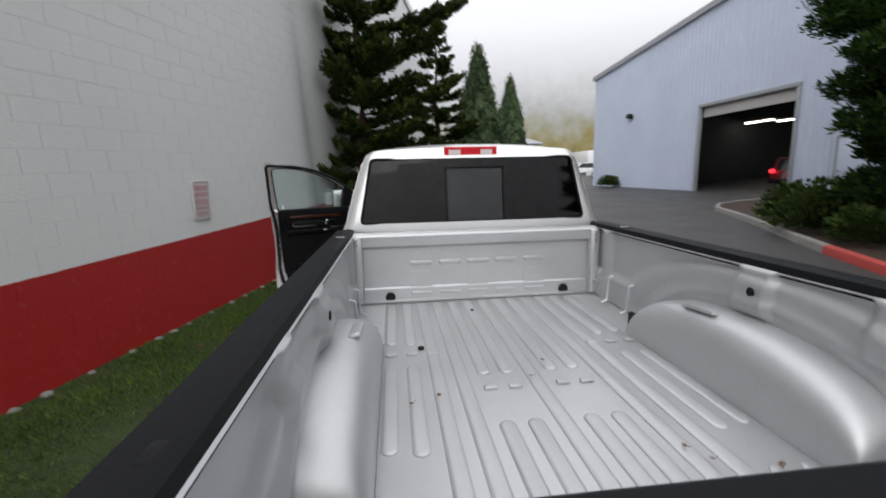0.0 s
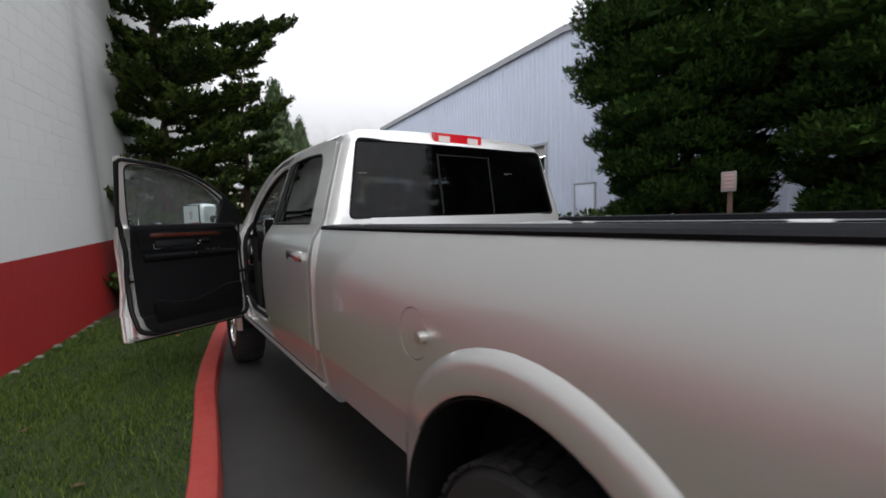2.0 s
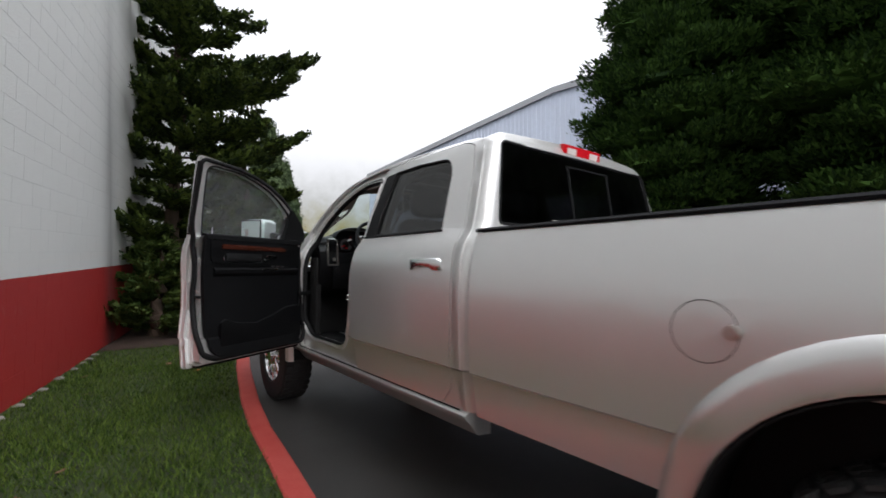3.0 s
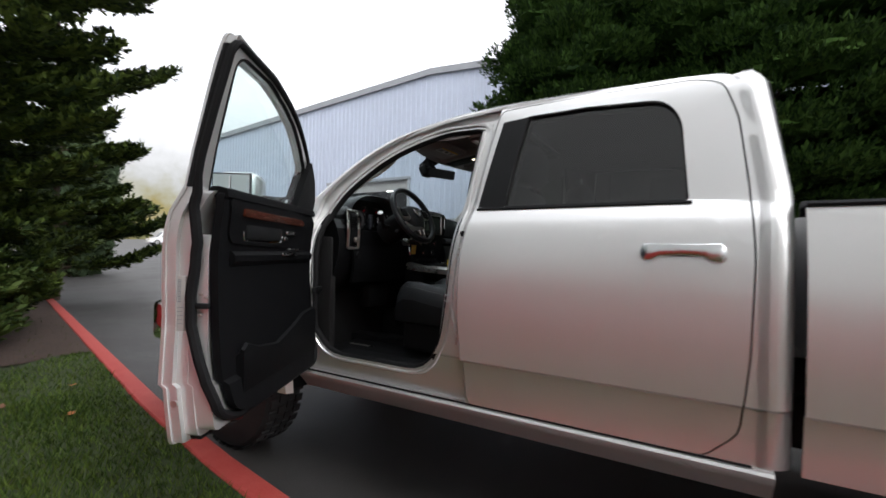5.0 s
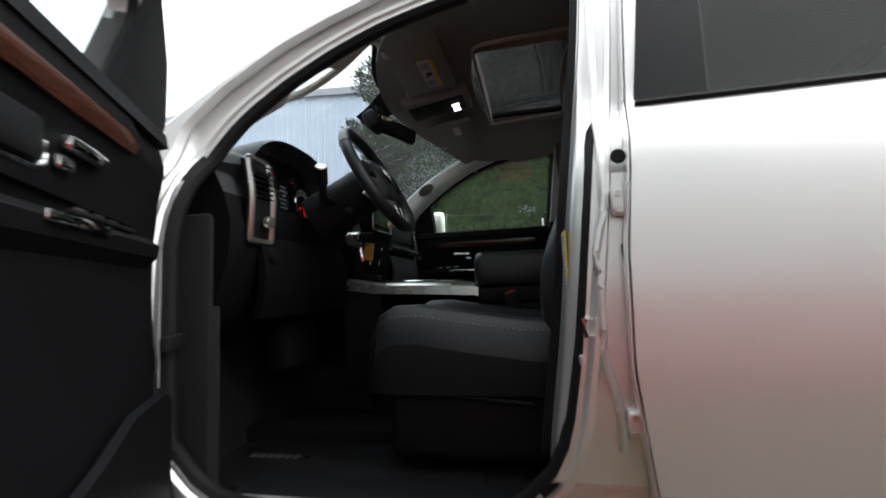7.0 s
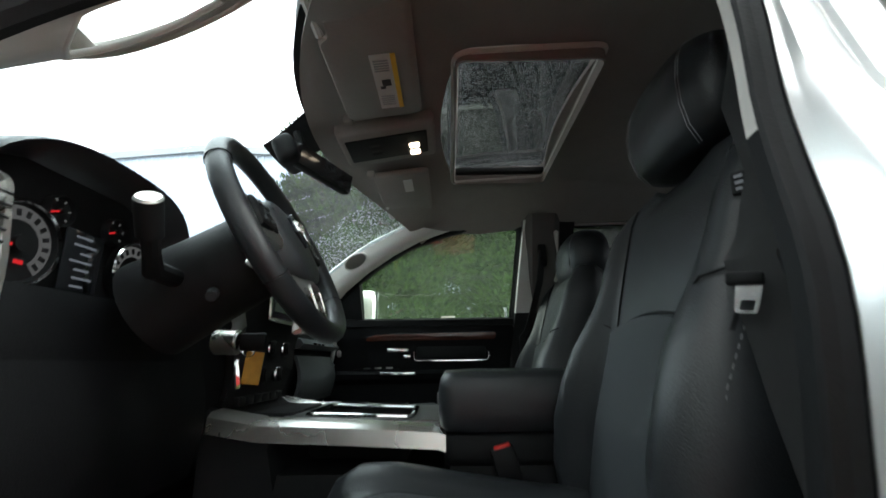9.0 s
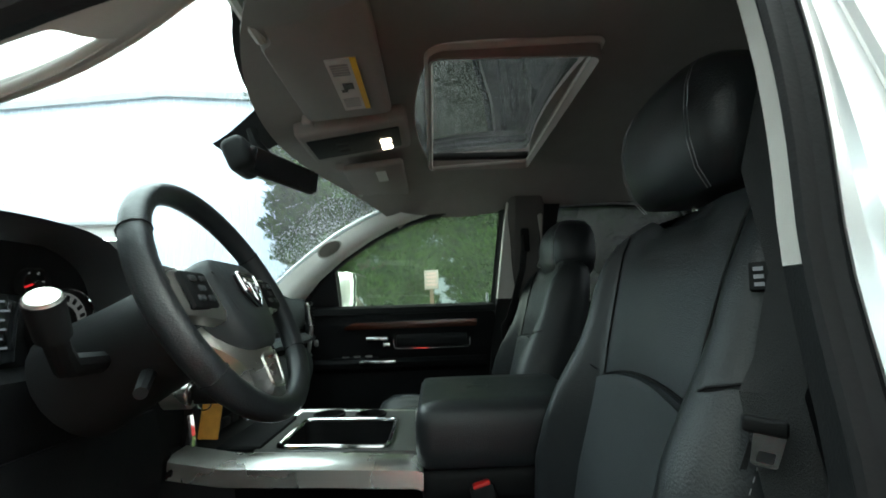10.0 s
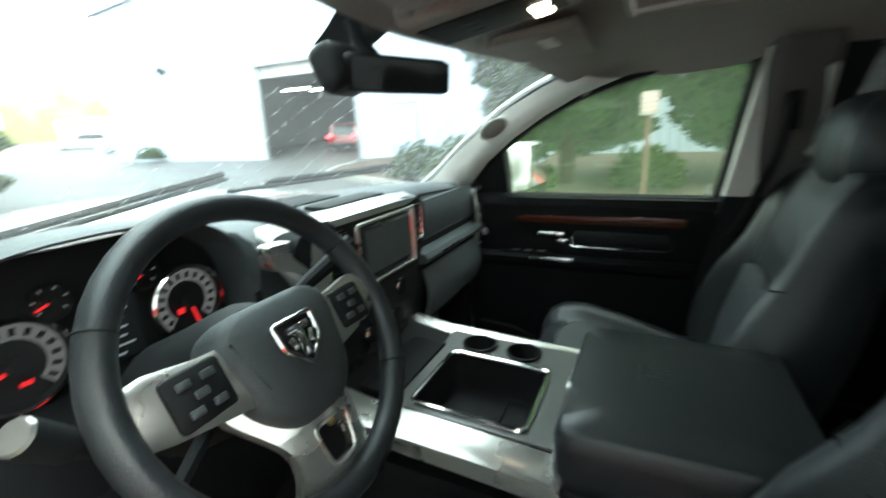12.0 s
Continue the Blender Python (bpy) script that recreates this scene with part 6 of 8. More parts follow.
    # black strip drawn where the open door gap lies in shade
    part("jamb_gap_shade", box((-0.967, 4.684, 1.085), (0.012, 0.020, 0.24), 0.004), RUBBER, truck, "dark strip standing for the shade in the door gap")
    for z in (1.275, 0.905):
        hg = part("rear_hinge", join(box((-0.975, 4.690, z), (0.020, 0.030, 0.050), 0.006), tube([(-0.983, 4.678, z - 0.032), (-0.983, 4.678, z + 0.032)], 0.008, 8)), SILVER, truck, "silver rear door hinge")
        for dz in (-0.014, 0.014):
            part("bolt", disc((-0.988, 4.694, z + dz), 0.006, 0.006, (1, 0, 0), 6), SATIN, hg)
    bead = [(z, 4.716 if z > 1.26 else 4.716 + 0.018 * smooth01((1.26 - z) / 0.06) - 0.022 * smooth01((1.02 - z) / 0.10)) for z in steps(0.86, 1.86, 30)]
    part("jamb_bead", tube([(-(cab_x(z) - 0.030), y - 0.055 * (z - 1.3) * (1 if z > 1.3 else 0), z) for z, y in bead], 0.008, 8), SILVER, truck, "pressed bead along the door pillar")
    pb = part("tyre_placard", box((-0.916, 4.7825, 1.150), (0.044, 0.002, 0.175), rot=(0, 0, 3)), mat("yellow_print_border", (0.80, 0.62, 0.03), 0.5), truck, "white and yellow printed placard on the door pillar")
    part("placard_face", box((-0.916, 4.7835, 1.150), (0.038, 0.002, 0.167), rot=(0, 0, 3)), SIGNWHITE, pb)
    ink = mat("placard_ink", (0.22, 0.20, 0.20), 0.6)
    for k in range(22):
        part("print_bar", box((-0.916 + 0.002 * (k % 3), 4.7846, 1.226 - 0.007 * k), (0.031 - 0.005 * (k % 4), 0.0012, 0.0024), rot=(0, 0, 3)), ink, pb)


front_doors()

# ---- cabin ----
TONGUE = Matrix.Translation((-0.730, 4.736, 1.352)) @ look((0, 0, 0), (0.78, -0.62, 0.05)).to_3x3().to_4x4() @ Matrix.Rotation(radians(-6), 4, "Z") @ Matrix.Scale(0.72, 4)
RETURN_IN = [(0.8, 0.15), (1.0, 0.15), (1.2, 0.14), (1.35, 0.115), (1.5, 0.078), (1.6, 0.058), (1.75, 0.046), (1.9, 0.044)]
OPEN_Y = [(0.8, 4.80), (1.03, 4.765), (1.29, 4.738), (1.6, 4.695), (1.9, 4.662)]


GRAB_A = [(5.0, 1.868), (5.16, 1.818), (5.28, 1.758), (5.40, 1.685), (5.50, 1.605), (5.60, 1.50), (5.72, 1.49)]
GRAB_BZ = [(5.0, 1.90), (5.18, 1.858), (5.22, 1.841), (5.259, 1.825), (5.313, 1.78), (5.38, 1.737), (5.446, 1.709), (5.513, 1.692), (5.60, 1.685), (5.72, 1.60)]
GRAB_BX = [(5.0, 0.70), (5.2, 0.68), (5.3, 0.672), (5.5, 0.672), (5.6, 0.70), (5.72, 0.76)]
PILLAR_OUT = [(y, 0.0) for y in steps(5.0, 5.71, 20)] + [(y, 1.0) for y in steps(5.71, 5.0, 20)]
PILLAR_HOLE = rounded([(5.337, 0.10), (5.43, 0.06), (5.475, 0.40), (5.520, 0.84), (5.40, 0.88), (5.322, 0.74)], [0.03, 0.05, 0.04, 0.05, 0.05, 0.04], 5)


def soft(table, z, w=0.05):
    """A table read with its corners eased."""
    return sum(lerp_table(table, z + w * k / 4) for k in range(-4, 5)) / 9


def grab_pt(y, t):
    """The driver's windshield pillar trim, from the door opening (t=0) to its inboard edge (t=1)."""
    z = soft(GRAB_A, y, 0.03)
    a = Vector((-(soft(CAB_X, z) - 0.07), y, z))
    b = Vector((-soft(GRAB_BX, y, 0.03), y, soft(GRAB_BZ, y, 0.03)))
    return a.lerp(b, t) + Vector((0, -0.3, -0.9)) * 0.012 * math.sin(math.pi * min(1.0, max(0.0, t)))


def cabin_shell():
    floor = part("cabin_floor", box((0, 4.72, 0.655), (1.70, 2.30, 0.03), 0.005), CARPET, truck, "black carpeted cabin floor")
    part("tunnel", box((0.03, 5.2, 0.74), (0.34, 1.3, 0.20), 0.06, 3), CARPET, floor)
    part("firewall", box((0, 5.80, 1.05), (1.64, 0.03, 0.85), 0.01), CARPET, truck)
    part("rear_bulkhead", box((0, 3.565, 1.06), (1.66, 0.03, 0.82), 0.01), BLACK, truck)
    for s in (-1, 1):
        part("kick_panel", box((s * 0.835, 5.68, 1.0), (0.05, 0.16, 0.70), 0.02), CARPET, truck)
    fm = part("floor_mat", box((-0.55, 5.36, 0.676), (0.48, 0.76, 0.014), 0.006), RUBBER, truck, "black rubber floor mat with a small grey mark")
    for k in range(7):
        part("mark", box((-0.603, 5.66 - 0.027 * k, 0.684), (0.022, 0.02, 0.003)), SATIN, fm)
    # headliner with the sunroof well
    hole = rounded([(-0.31, 4.655), (0.41, 4.655), (0.41, 5.01), (-0.31, 5.01)], 0.03)
    nx, ny = steps(-1, 1, 24), steps(0, 1, 22)

    def uv(x, y):
        u = x / 0.71
        _, yf, _ = ws_pt(u, 1.0)
        yb = 3.605 + 0.045 * abs(u) ** 3
        return (u, (y - yb) / (yf - yb))

    def lay(a, b):
        x, y, z = roof_pt(a, b * 0.985 + 0.01)
        drop = 0.048 + 0.03 * smooth01((y - 4.95) / 0.25) + 0.05 * max(0, abs(a) - 0.72) / 0.28 * (1 - 0.85 * smooth01((y - 4.85) / 0.25))
        return (x * 0.955, y, z - drop)
    hl = part("headliner", sheet([(-1, 0), (1, 0), (1, 1), (-1, 1)], [[uv(x, y) for x, y in hole]], nx[1:-1], ny[1:-1], lay), CLOTH, truck, "grey cloth headliner", solid=0.012, way=(0, 0, 1))
    well = loft([[(x, y, z) for x, y in hole] for z in (1.962, 2.035)], True, False)
    part("sunroof_well", well, CLOTH, hl, solid=0.006)
    part("well_trim", tube([(x, y, lay(*uv(x, y))[2] - 0.003) for x, y in hole], 0.009, 6, closed=True), TRIMG, hl)
    for s in (-1, 1):
        part("sunroof_rail", box((s * 0.335 + 0.05, 4.83, 2.005), (0.03, 0.36, 0.02), 0.004), BLACK, hl)
    # sun visors
    for s, x0, x1 in ((-1, -0.605, -0.165), (1, 0.185, 0.63)):
        xm, w = (x0 + x1) / 2, x1 - x0
        vz = 1.918
        shape = rounded([(x0, 5.095), (x1, 5.095), (x1, 5.285), (x0 + 0.155, 5.285), (x0 + 0.145, 5.262), (x0, 5.262)] if s < 0 else [(x0, 5.095), (x1, 5.095), (x1, 5.262), (x1 - 0.145, 5.262), (x1 - 0.155, 5.285), (x0, 5.285)], 0.018)
        vis = [[(xm + (x - xm) * g, 5.19 + (y - 5.19) * (1 - (1 - g) * w / 0.19), vz + dz - 0.10 * (y - 5.19)) for x, y in shape] for g, dz in ((0.975, 0.010), (0.995, 0.006), (1.0, 0.0), (0.995, -0.006), (0.975, -0.011))]
        v = part("sun_visor", loft(vis), CLOTH, truck, "grey cloth sun visor, folded up", angle=50)
        lx, ll, lw = (-0.307, 0.190, 0.044) if s < 0 else (0.285, 0.10, 0.032)
        lb = part("warning_label", box((lx, 5.170, vz - 0.0105), (ll, lw, 0.003), rot=(-5.7, 0, 0)), SIGNWHITE, v, "white warning label with a yellow edge" if s < 0 else "small white label")
        if s < 0:
            part("yellow_edge", box((lx, 5.1425, vz - 0.0085), (ll, 0.011, 0.003), rot=(-5.7, 0, 0)), mat("yellow_print", (0.75, 0.42, 0.03), 0.5), lb)
            grey = mat("grey_print", (0.30, 0.30, 0.30), 0.5)
            for k in range(5):
                part("print_bar", box((lx - 0.078 + 0.008 * k, 5.170, vz - 0.0125), (0.003, 0.032, 0.002), rot=(-5.7, 0, 0)), grey, lb)
                part("print_bar", box((lx + 0.045 + 0.008 * k, 5.170, vz - 0.0125), (0.003, 0.032, 0.002), rot=(-5.7, 0, 0)), grey, lb)
            part("print_mark", join(box((lx - 0.005, 5.166, vz - 0.0125), (0.020, 0.020, 0.002), rot=(-5.7, 0, 0)), box((lx + 0.012, 5.176, vz - 0.013), (0.008, 0.012, 0.002), rot=(-5.7, 0, 0))), mat("dark_print", (0.04, 0.04, 0.04), 0.5), lb)
        px = x0 - 0.012 if s < 0 else x1 + 0.012
        part("pivot", tube([(px, 5.275, vz - 0.004), (px + s * -0.05, 5.276, vz - 0.012), (px + s * -0.155, 5.276, vz - 0.012)], [0.013, 0.010, 0.009], 8), TRIMG, v)
        part("pivot_base", lathe([(0.0, -0.012), (0.020, -0.010), (0.026, 0.0), (0.026, 0.012)], (px, 5.272, vz + 0.008), (0, 0, 1), 16), CLOTH, v)
        part("hook", box((x1 + 0.006 if s < 0 else x0 - 0.006, 5.288, vz - 0.012), (0.022, 0.026, 0.024), 0.006), CLOTH, v)
    # overhead console with reading lamps
    oc = part("overhead_console", box((0.0, 5.205, 1.935), (0.20, 0.28, 0.045), 0.014, 3, rot=(-9, 0, 0)), CLOTH, truck, "overhead console with lit reading lamps")
    part("console_panel", box((0.0, 5.205, 1.913), (0.125, 0.235, 0.01), 0.004, rot=(-9, 0, 0)), BLACK, oc)
    for x in (0.005, 0.047):
        part("reading_lamp", box((x, 5.128, 1.920), (0.024, 0.030, 0.008), 0.003, rot=(-9, 0, 0)), DOMELIT, oc, "warm lit lamp lens")
    for x in (-0.03, 0.0, 0.03):
        part("button", box((x, 5.24, 1.905), (0.024, 0.03, 0.006), 0.002, rot=(-9, 0, 0)), RUBBER, oc)
    # rear-view mirror and sensor pod
    rm = part("rearview_mirror", box((0.0, 5.395, 1.838), (0.25, 0.035, 0.068), 0.016, 3, rot=(8, 0, -22)), BLACK, truck, "black rear-view mirror on a stalk")
    part("mirror_glass", box((-0.0075, 5.3785, 1.8355), (0.232, 0.002, 0.054), 0.0, rot=(8, 0, -22)), CARGLASS, rm, "dark mirror glass")
    part("stalk", tube([(-0.03, 5.41, 1.85), (-0.05, 5.45, 1.90), (-0.05, 5.46, 1.935)], 0.014, 8), BLACK, rm)
    part("sensor_pod", box((-0.095, 5.46, 1.845), (0.10, 0.06, 0.085), 0.02, 3, rot=(-25, 0, 0)), BLACK, rm)
    part("frit_patch", grid(lambda a, b: Vector(ws_pt((-0.05 - 0.10 * b ** 1.6) * (1 - a) + 0.16 * a, 0.735 + 0.25 * b)) - Vector((0, 0.006, 0.006)), 6, 8), BLACK, rm)
    # pillar trims
    for mir in (False, True):
        if not mir:
            pt = part("pillar_trim", sheet(PILLAR_OUT, [PILLAR_HOLE], steps(5.05, 5.70, 26), (0.15, 0.35, 0.5, 0.65, 0.85, 0.95), grab_pt), TRIMG, truck, "pale grey pillar trim with a grab-handle opening", angle=60, solid=0.012, way=(0.25, 0.35, 0.9))
            lip = tube([Vector(grab_pt(a, b)) + Vector((0.002, 0.003, 0.007)) for a, b in PILLAR_HOLE], 0.006, 8, closed=True, up=(0.3, 0.3, 0.9))
            part("opening_lip", lip, TRIMG, pt, angle=80)
            part("grab_handle", tube([Vector(grab_pt(y, 0.99)) + Vector((0.001, 0.002, 0.008)) for y in steps(5.18, 5.68, 20)], 0.0105, 10, up=(0.3, 0.3, 0.9)), TRIMG, pt, "pale grey grab handle edge", angle=80)
            web = []
            for y in steps(5.49, 5.70, 6):
                b, v = Vector(grab_pt(y, 1.0)), (5.79 - y) / 0.63
                hw, wy, wz = ws_side(max(0.0, v))
                web.append([b, b.lerp(Vector((-hw + 0.01, wy + 0.02, wz - 0.01)), 0.5) + Vector((0.004, 0, -0.004)), Vector((-hw + 0.01, wy + 0.02, wz - 0.01))])
            part("pillar_return", loft(web, False, False), TRIMG, pt, solid=0.004)
        else:
            rings = []
            ope = [(5.79, 1.50), (5.60, 1.49), (5.50, 1.60), (5.40, 1.68), (5.28, 1.755), (5.16, 1.815), (5.02, 1.86)]
            for k, (oy, oz) in enumerate(ope):
                v = k / (len(ope) - 1)
                hw, wy, wz = ws_side(v)
                a = Vector((-(cab_x(oz) - 0.085), oy, oz + 0.006))
                c = Vector((-(hw - 0.035), wy + 0.02, wz - 0.022))
                m1 = a.lerp(c, 0.5) + Vector((0.03, -0.02, -0.018))
                rings.append([a, a.lerp(m1, 0.5) + Vector((0.006, -0.004, -0.006)), m1, m1.lerp(c, 0.5) + Vector((0.004, 0.0, -0.004)), c])
            pt = part("pillar_trim", loft(rings, False, False), TRIMG, truck, "pale grey windshield pillar trim", mirror=mir, angle=60)
            cloth = mat("grey_speaker_cloth", (0.22, 0.20, 0.18), 0.9, 0, 0.1, 40, bump=0.6, bscale=900)
            sp = []
            for r, h in ((0.0, 0.004), (0.7, 0.005), (0.92, 0.003), (1.0, -0.002)):
                sp.append([Vector((0.050 * r * math.cos(6.2832 * k / 24), 0.030 * r * math.sin(6.2832 * k / 24), h)) for k in range(24)])
            q = Matrix.Translation((0.692, 5.440, 1.727)) @ look((0, 0, 0), (0.75, 0.35, 0.45)).to_3x3().to_4x4() @ Matrix.Rotation(radians(38), 4, "Z")
            bm = loft(sp, True, False)
            bmesh.ops.remove_doubles(bm, verts=bm.verts[:], dist=1e-6)
            tw = part("tweeter", bm, cloth, pt, "grey oval speaker grille", xf=q)
            part("tweeter_rim", tube([Vector((0.051 * math.cos(6.2832 * k / 24), 0.031 * math.sin(6.2832 * k / 24), 0)) for k in range(24)], 0.004, 6, closed=True), TRIMG, tw, xf=q)
        # centre pillar: painted return, rubber seal, pale trim above and black trim below
        def pillar(shape, z0, z1):
            out = []
            for z in steps(z0, z1, max(8, int((z1 - z0) * 30))):
                d, y = soft(RETURN_IN, z, 0.09), soft(OPEN_Y, z, 0.09)
                out.append([(-(soft(CAB_X, z, 0.07) - (d * k + w)), y + dy, z) for k, w, dy in shape])
            return loft(out)
        part("pillar_return", pillar(((0, 0.028, -0.02), (0, 0.032, -0.010), (0.08, 0.030, 0.004), (0.13, 0.030, 0.018), (0.18, 0.030, 0.026), (0.26, 0.028, 0.029), (0.50, 0.022, 0.030), (0.78, 0.004, 0.0315), (1, -0.006, 0.034), (1, 0.0, 0.030), (1, 0.002, -0.02)), 0.8, 1.9), SILVER, truck, "silver painted door pillar", mirror=mir)
        part("pillar_seal", pillar(((1, -0.001, -0.02), (1, 0.001, 0.032), (1, 0.009, 0.042), (1, 0.024, 0.042), (1, 0.033, 0.034), (1, 0.034, -0.03)), 0.8, 1.9), RUBBER, truck, "black rubber door seal on the centre pillar", mirror=mir)
        part("pillar_trim", pillar(((1, 0.035, -0.04), (1, 0.035, 0.031), (1, 0.058, 0.028), (1, 0.066, 0.0), (1, 0.06, -0.06)), 1.5, 1.9), TRIMG, truck, "pale grey centre pillar trim", mirror=mir)
        part("seal_ridge", pillar(((1, 0.006, 0.038), (1, 0.008, 0.049), (1, 0.013, 0.051), (1, 0.017, 0.046), (1, 0.017, 0.038)), 0.8, 1.9), RUBBER, truck, "rounded lip of the door seal", mirror=mir)
        part("pillar_trim", pillar(((1, 0.035, -0.04), (1, 0.035, 0.031), (1, 0.058, 0.028), (1, 0.066, 0.0), (1, 0.06, -0.08)), 0.8, 1.499), BLACK, truck, "black lower centre pillar trim", mirror=mir)
        if mir:
            inner = loft([[(-(cab_x(z) - w), y, z) for w, y in ((0.09, 4.70), (0.13, 4.66), (0.13, 4.56), (0.09, 4.53))] for z in (1.50, 1.7, 1.92)])
            # a copy of the grey cloth, darkened in colour for the pillar's shade
            part("pillar_cover", inner, mat("shaded_pillar_cloth", (0.10, 0.093, 0.088), 0.9, 0, 0.08, 14, bump=0.12, bscale=700), truck, "grey cloth-covered centre pillar", mirror=mir)
        part("belt_slider", box((-(cab_x(1.75) - 0.14), 4.62, 1.74), (0.03, 0.035, 0.10), 0.008), BLACK, truck, mirror=mir)
        part("coat_grip", tube([(-(cab_x(1.7) - 0.135), 4.56, 1.86), (-(cab_x(1.7) - 0.175), 4.555, 1.84), (-(cab_x(1.7) - 0.175), 4.555, 1.66), (-(cab_x(1.7) - 0.135), 4.56, 1.63)], 0.012, 8), TRIMG, truck, mirror=mir)
        # shoulder belt
        x0 = -(cab_x(1.75) - 0.145)
        belt = [(x0, 4.62, 1.76), (x0 + 0.03, 4.645, 1.62), (-0.712, 4.672, 1.50), (-0.716, 4.70, 1.42), (-0.722, 4.722, 1.392), (-0.742, 4.716, 1.25), (-0.765, 4.70, 1.08), (-0.785, 4.70, 0.80)]
        bt = part("seat_belt", loft([[Vector(p) - Vector((0.017, 0.016, 0)), Vector(p) + Vector((-0.001, 0.001, 0)), Vector(p) + Vector((0.017, 0.016, 0))] for p in belt], False, False), BELT, truck, "black woven seat belt", solid=0.0025, mirror=mir)
        if not mir:
            frame_ring = rounded([(-0.017, -0.026), (0.010, -0.026), (0.019, 0.014), (-0.013, 0.014)], 0.005)
            hole_ring = rounded([(-0.011, -0.022), (0.006, -0.022), (0.009, -0.008), (-0.008, -0.008)], 0.003)
            part("tongue", sheet(frame_ring, [hole_ring], to3d=lambda a, b: (a, b, 0)), BRIGHT, bt, "bright steel belt tongue", solid=0.004, way=(0, 0, -1), xf=TONGUE)
            part("tongue_grip", box((-0.002, 0.022, 0.0), (0.046, 0.020, 0.014), 0.005, 3), BLACK, bt, "black plastic tongue grip", xf=TONGUE)


cabin_shell()


BACK_Y = [(0.98, 4.77), (1.06, 4.757), (1.18, 4.737), (1.30, 4.706), (1.40, 4.682), (1.50, 4.652), (1.57, 4.628), (1.62, 4.60)]
BACK_SEAM = [(1.02, 0.165), (1.12, 0.163), (1.20, 0.152), (1.30, 0.138), (1.35, 0.135), (1.42, 0.142), (1.50, 0.153), (1.58, 0.168)]


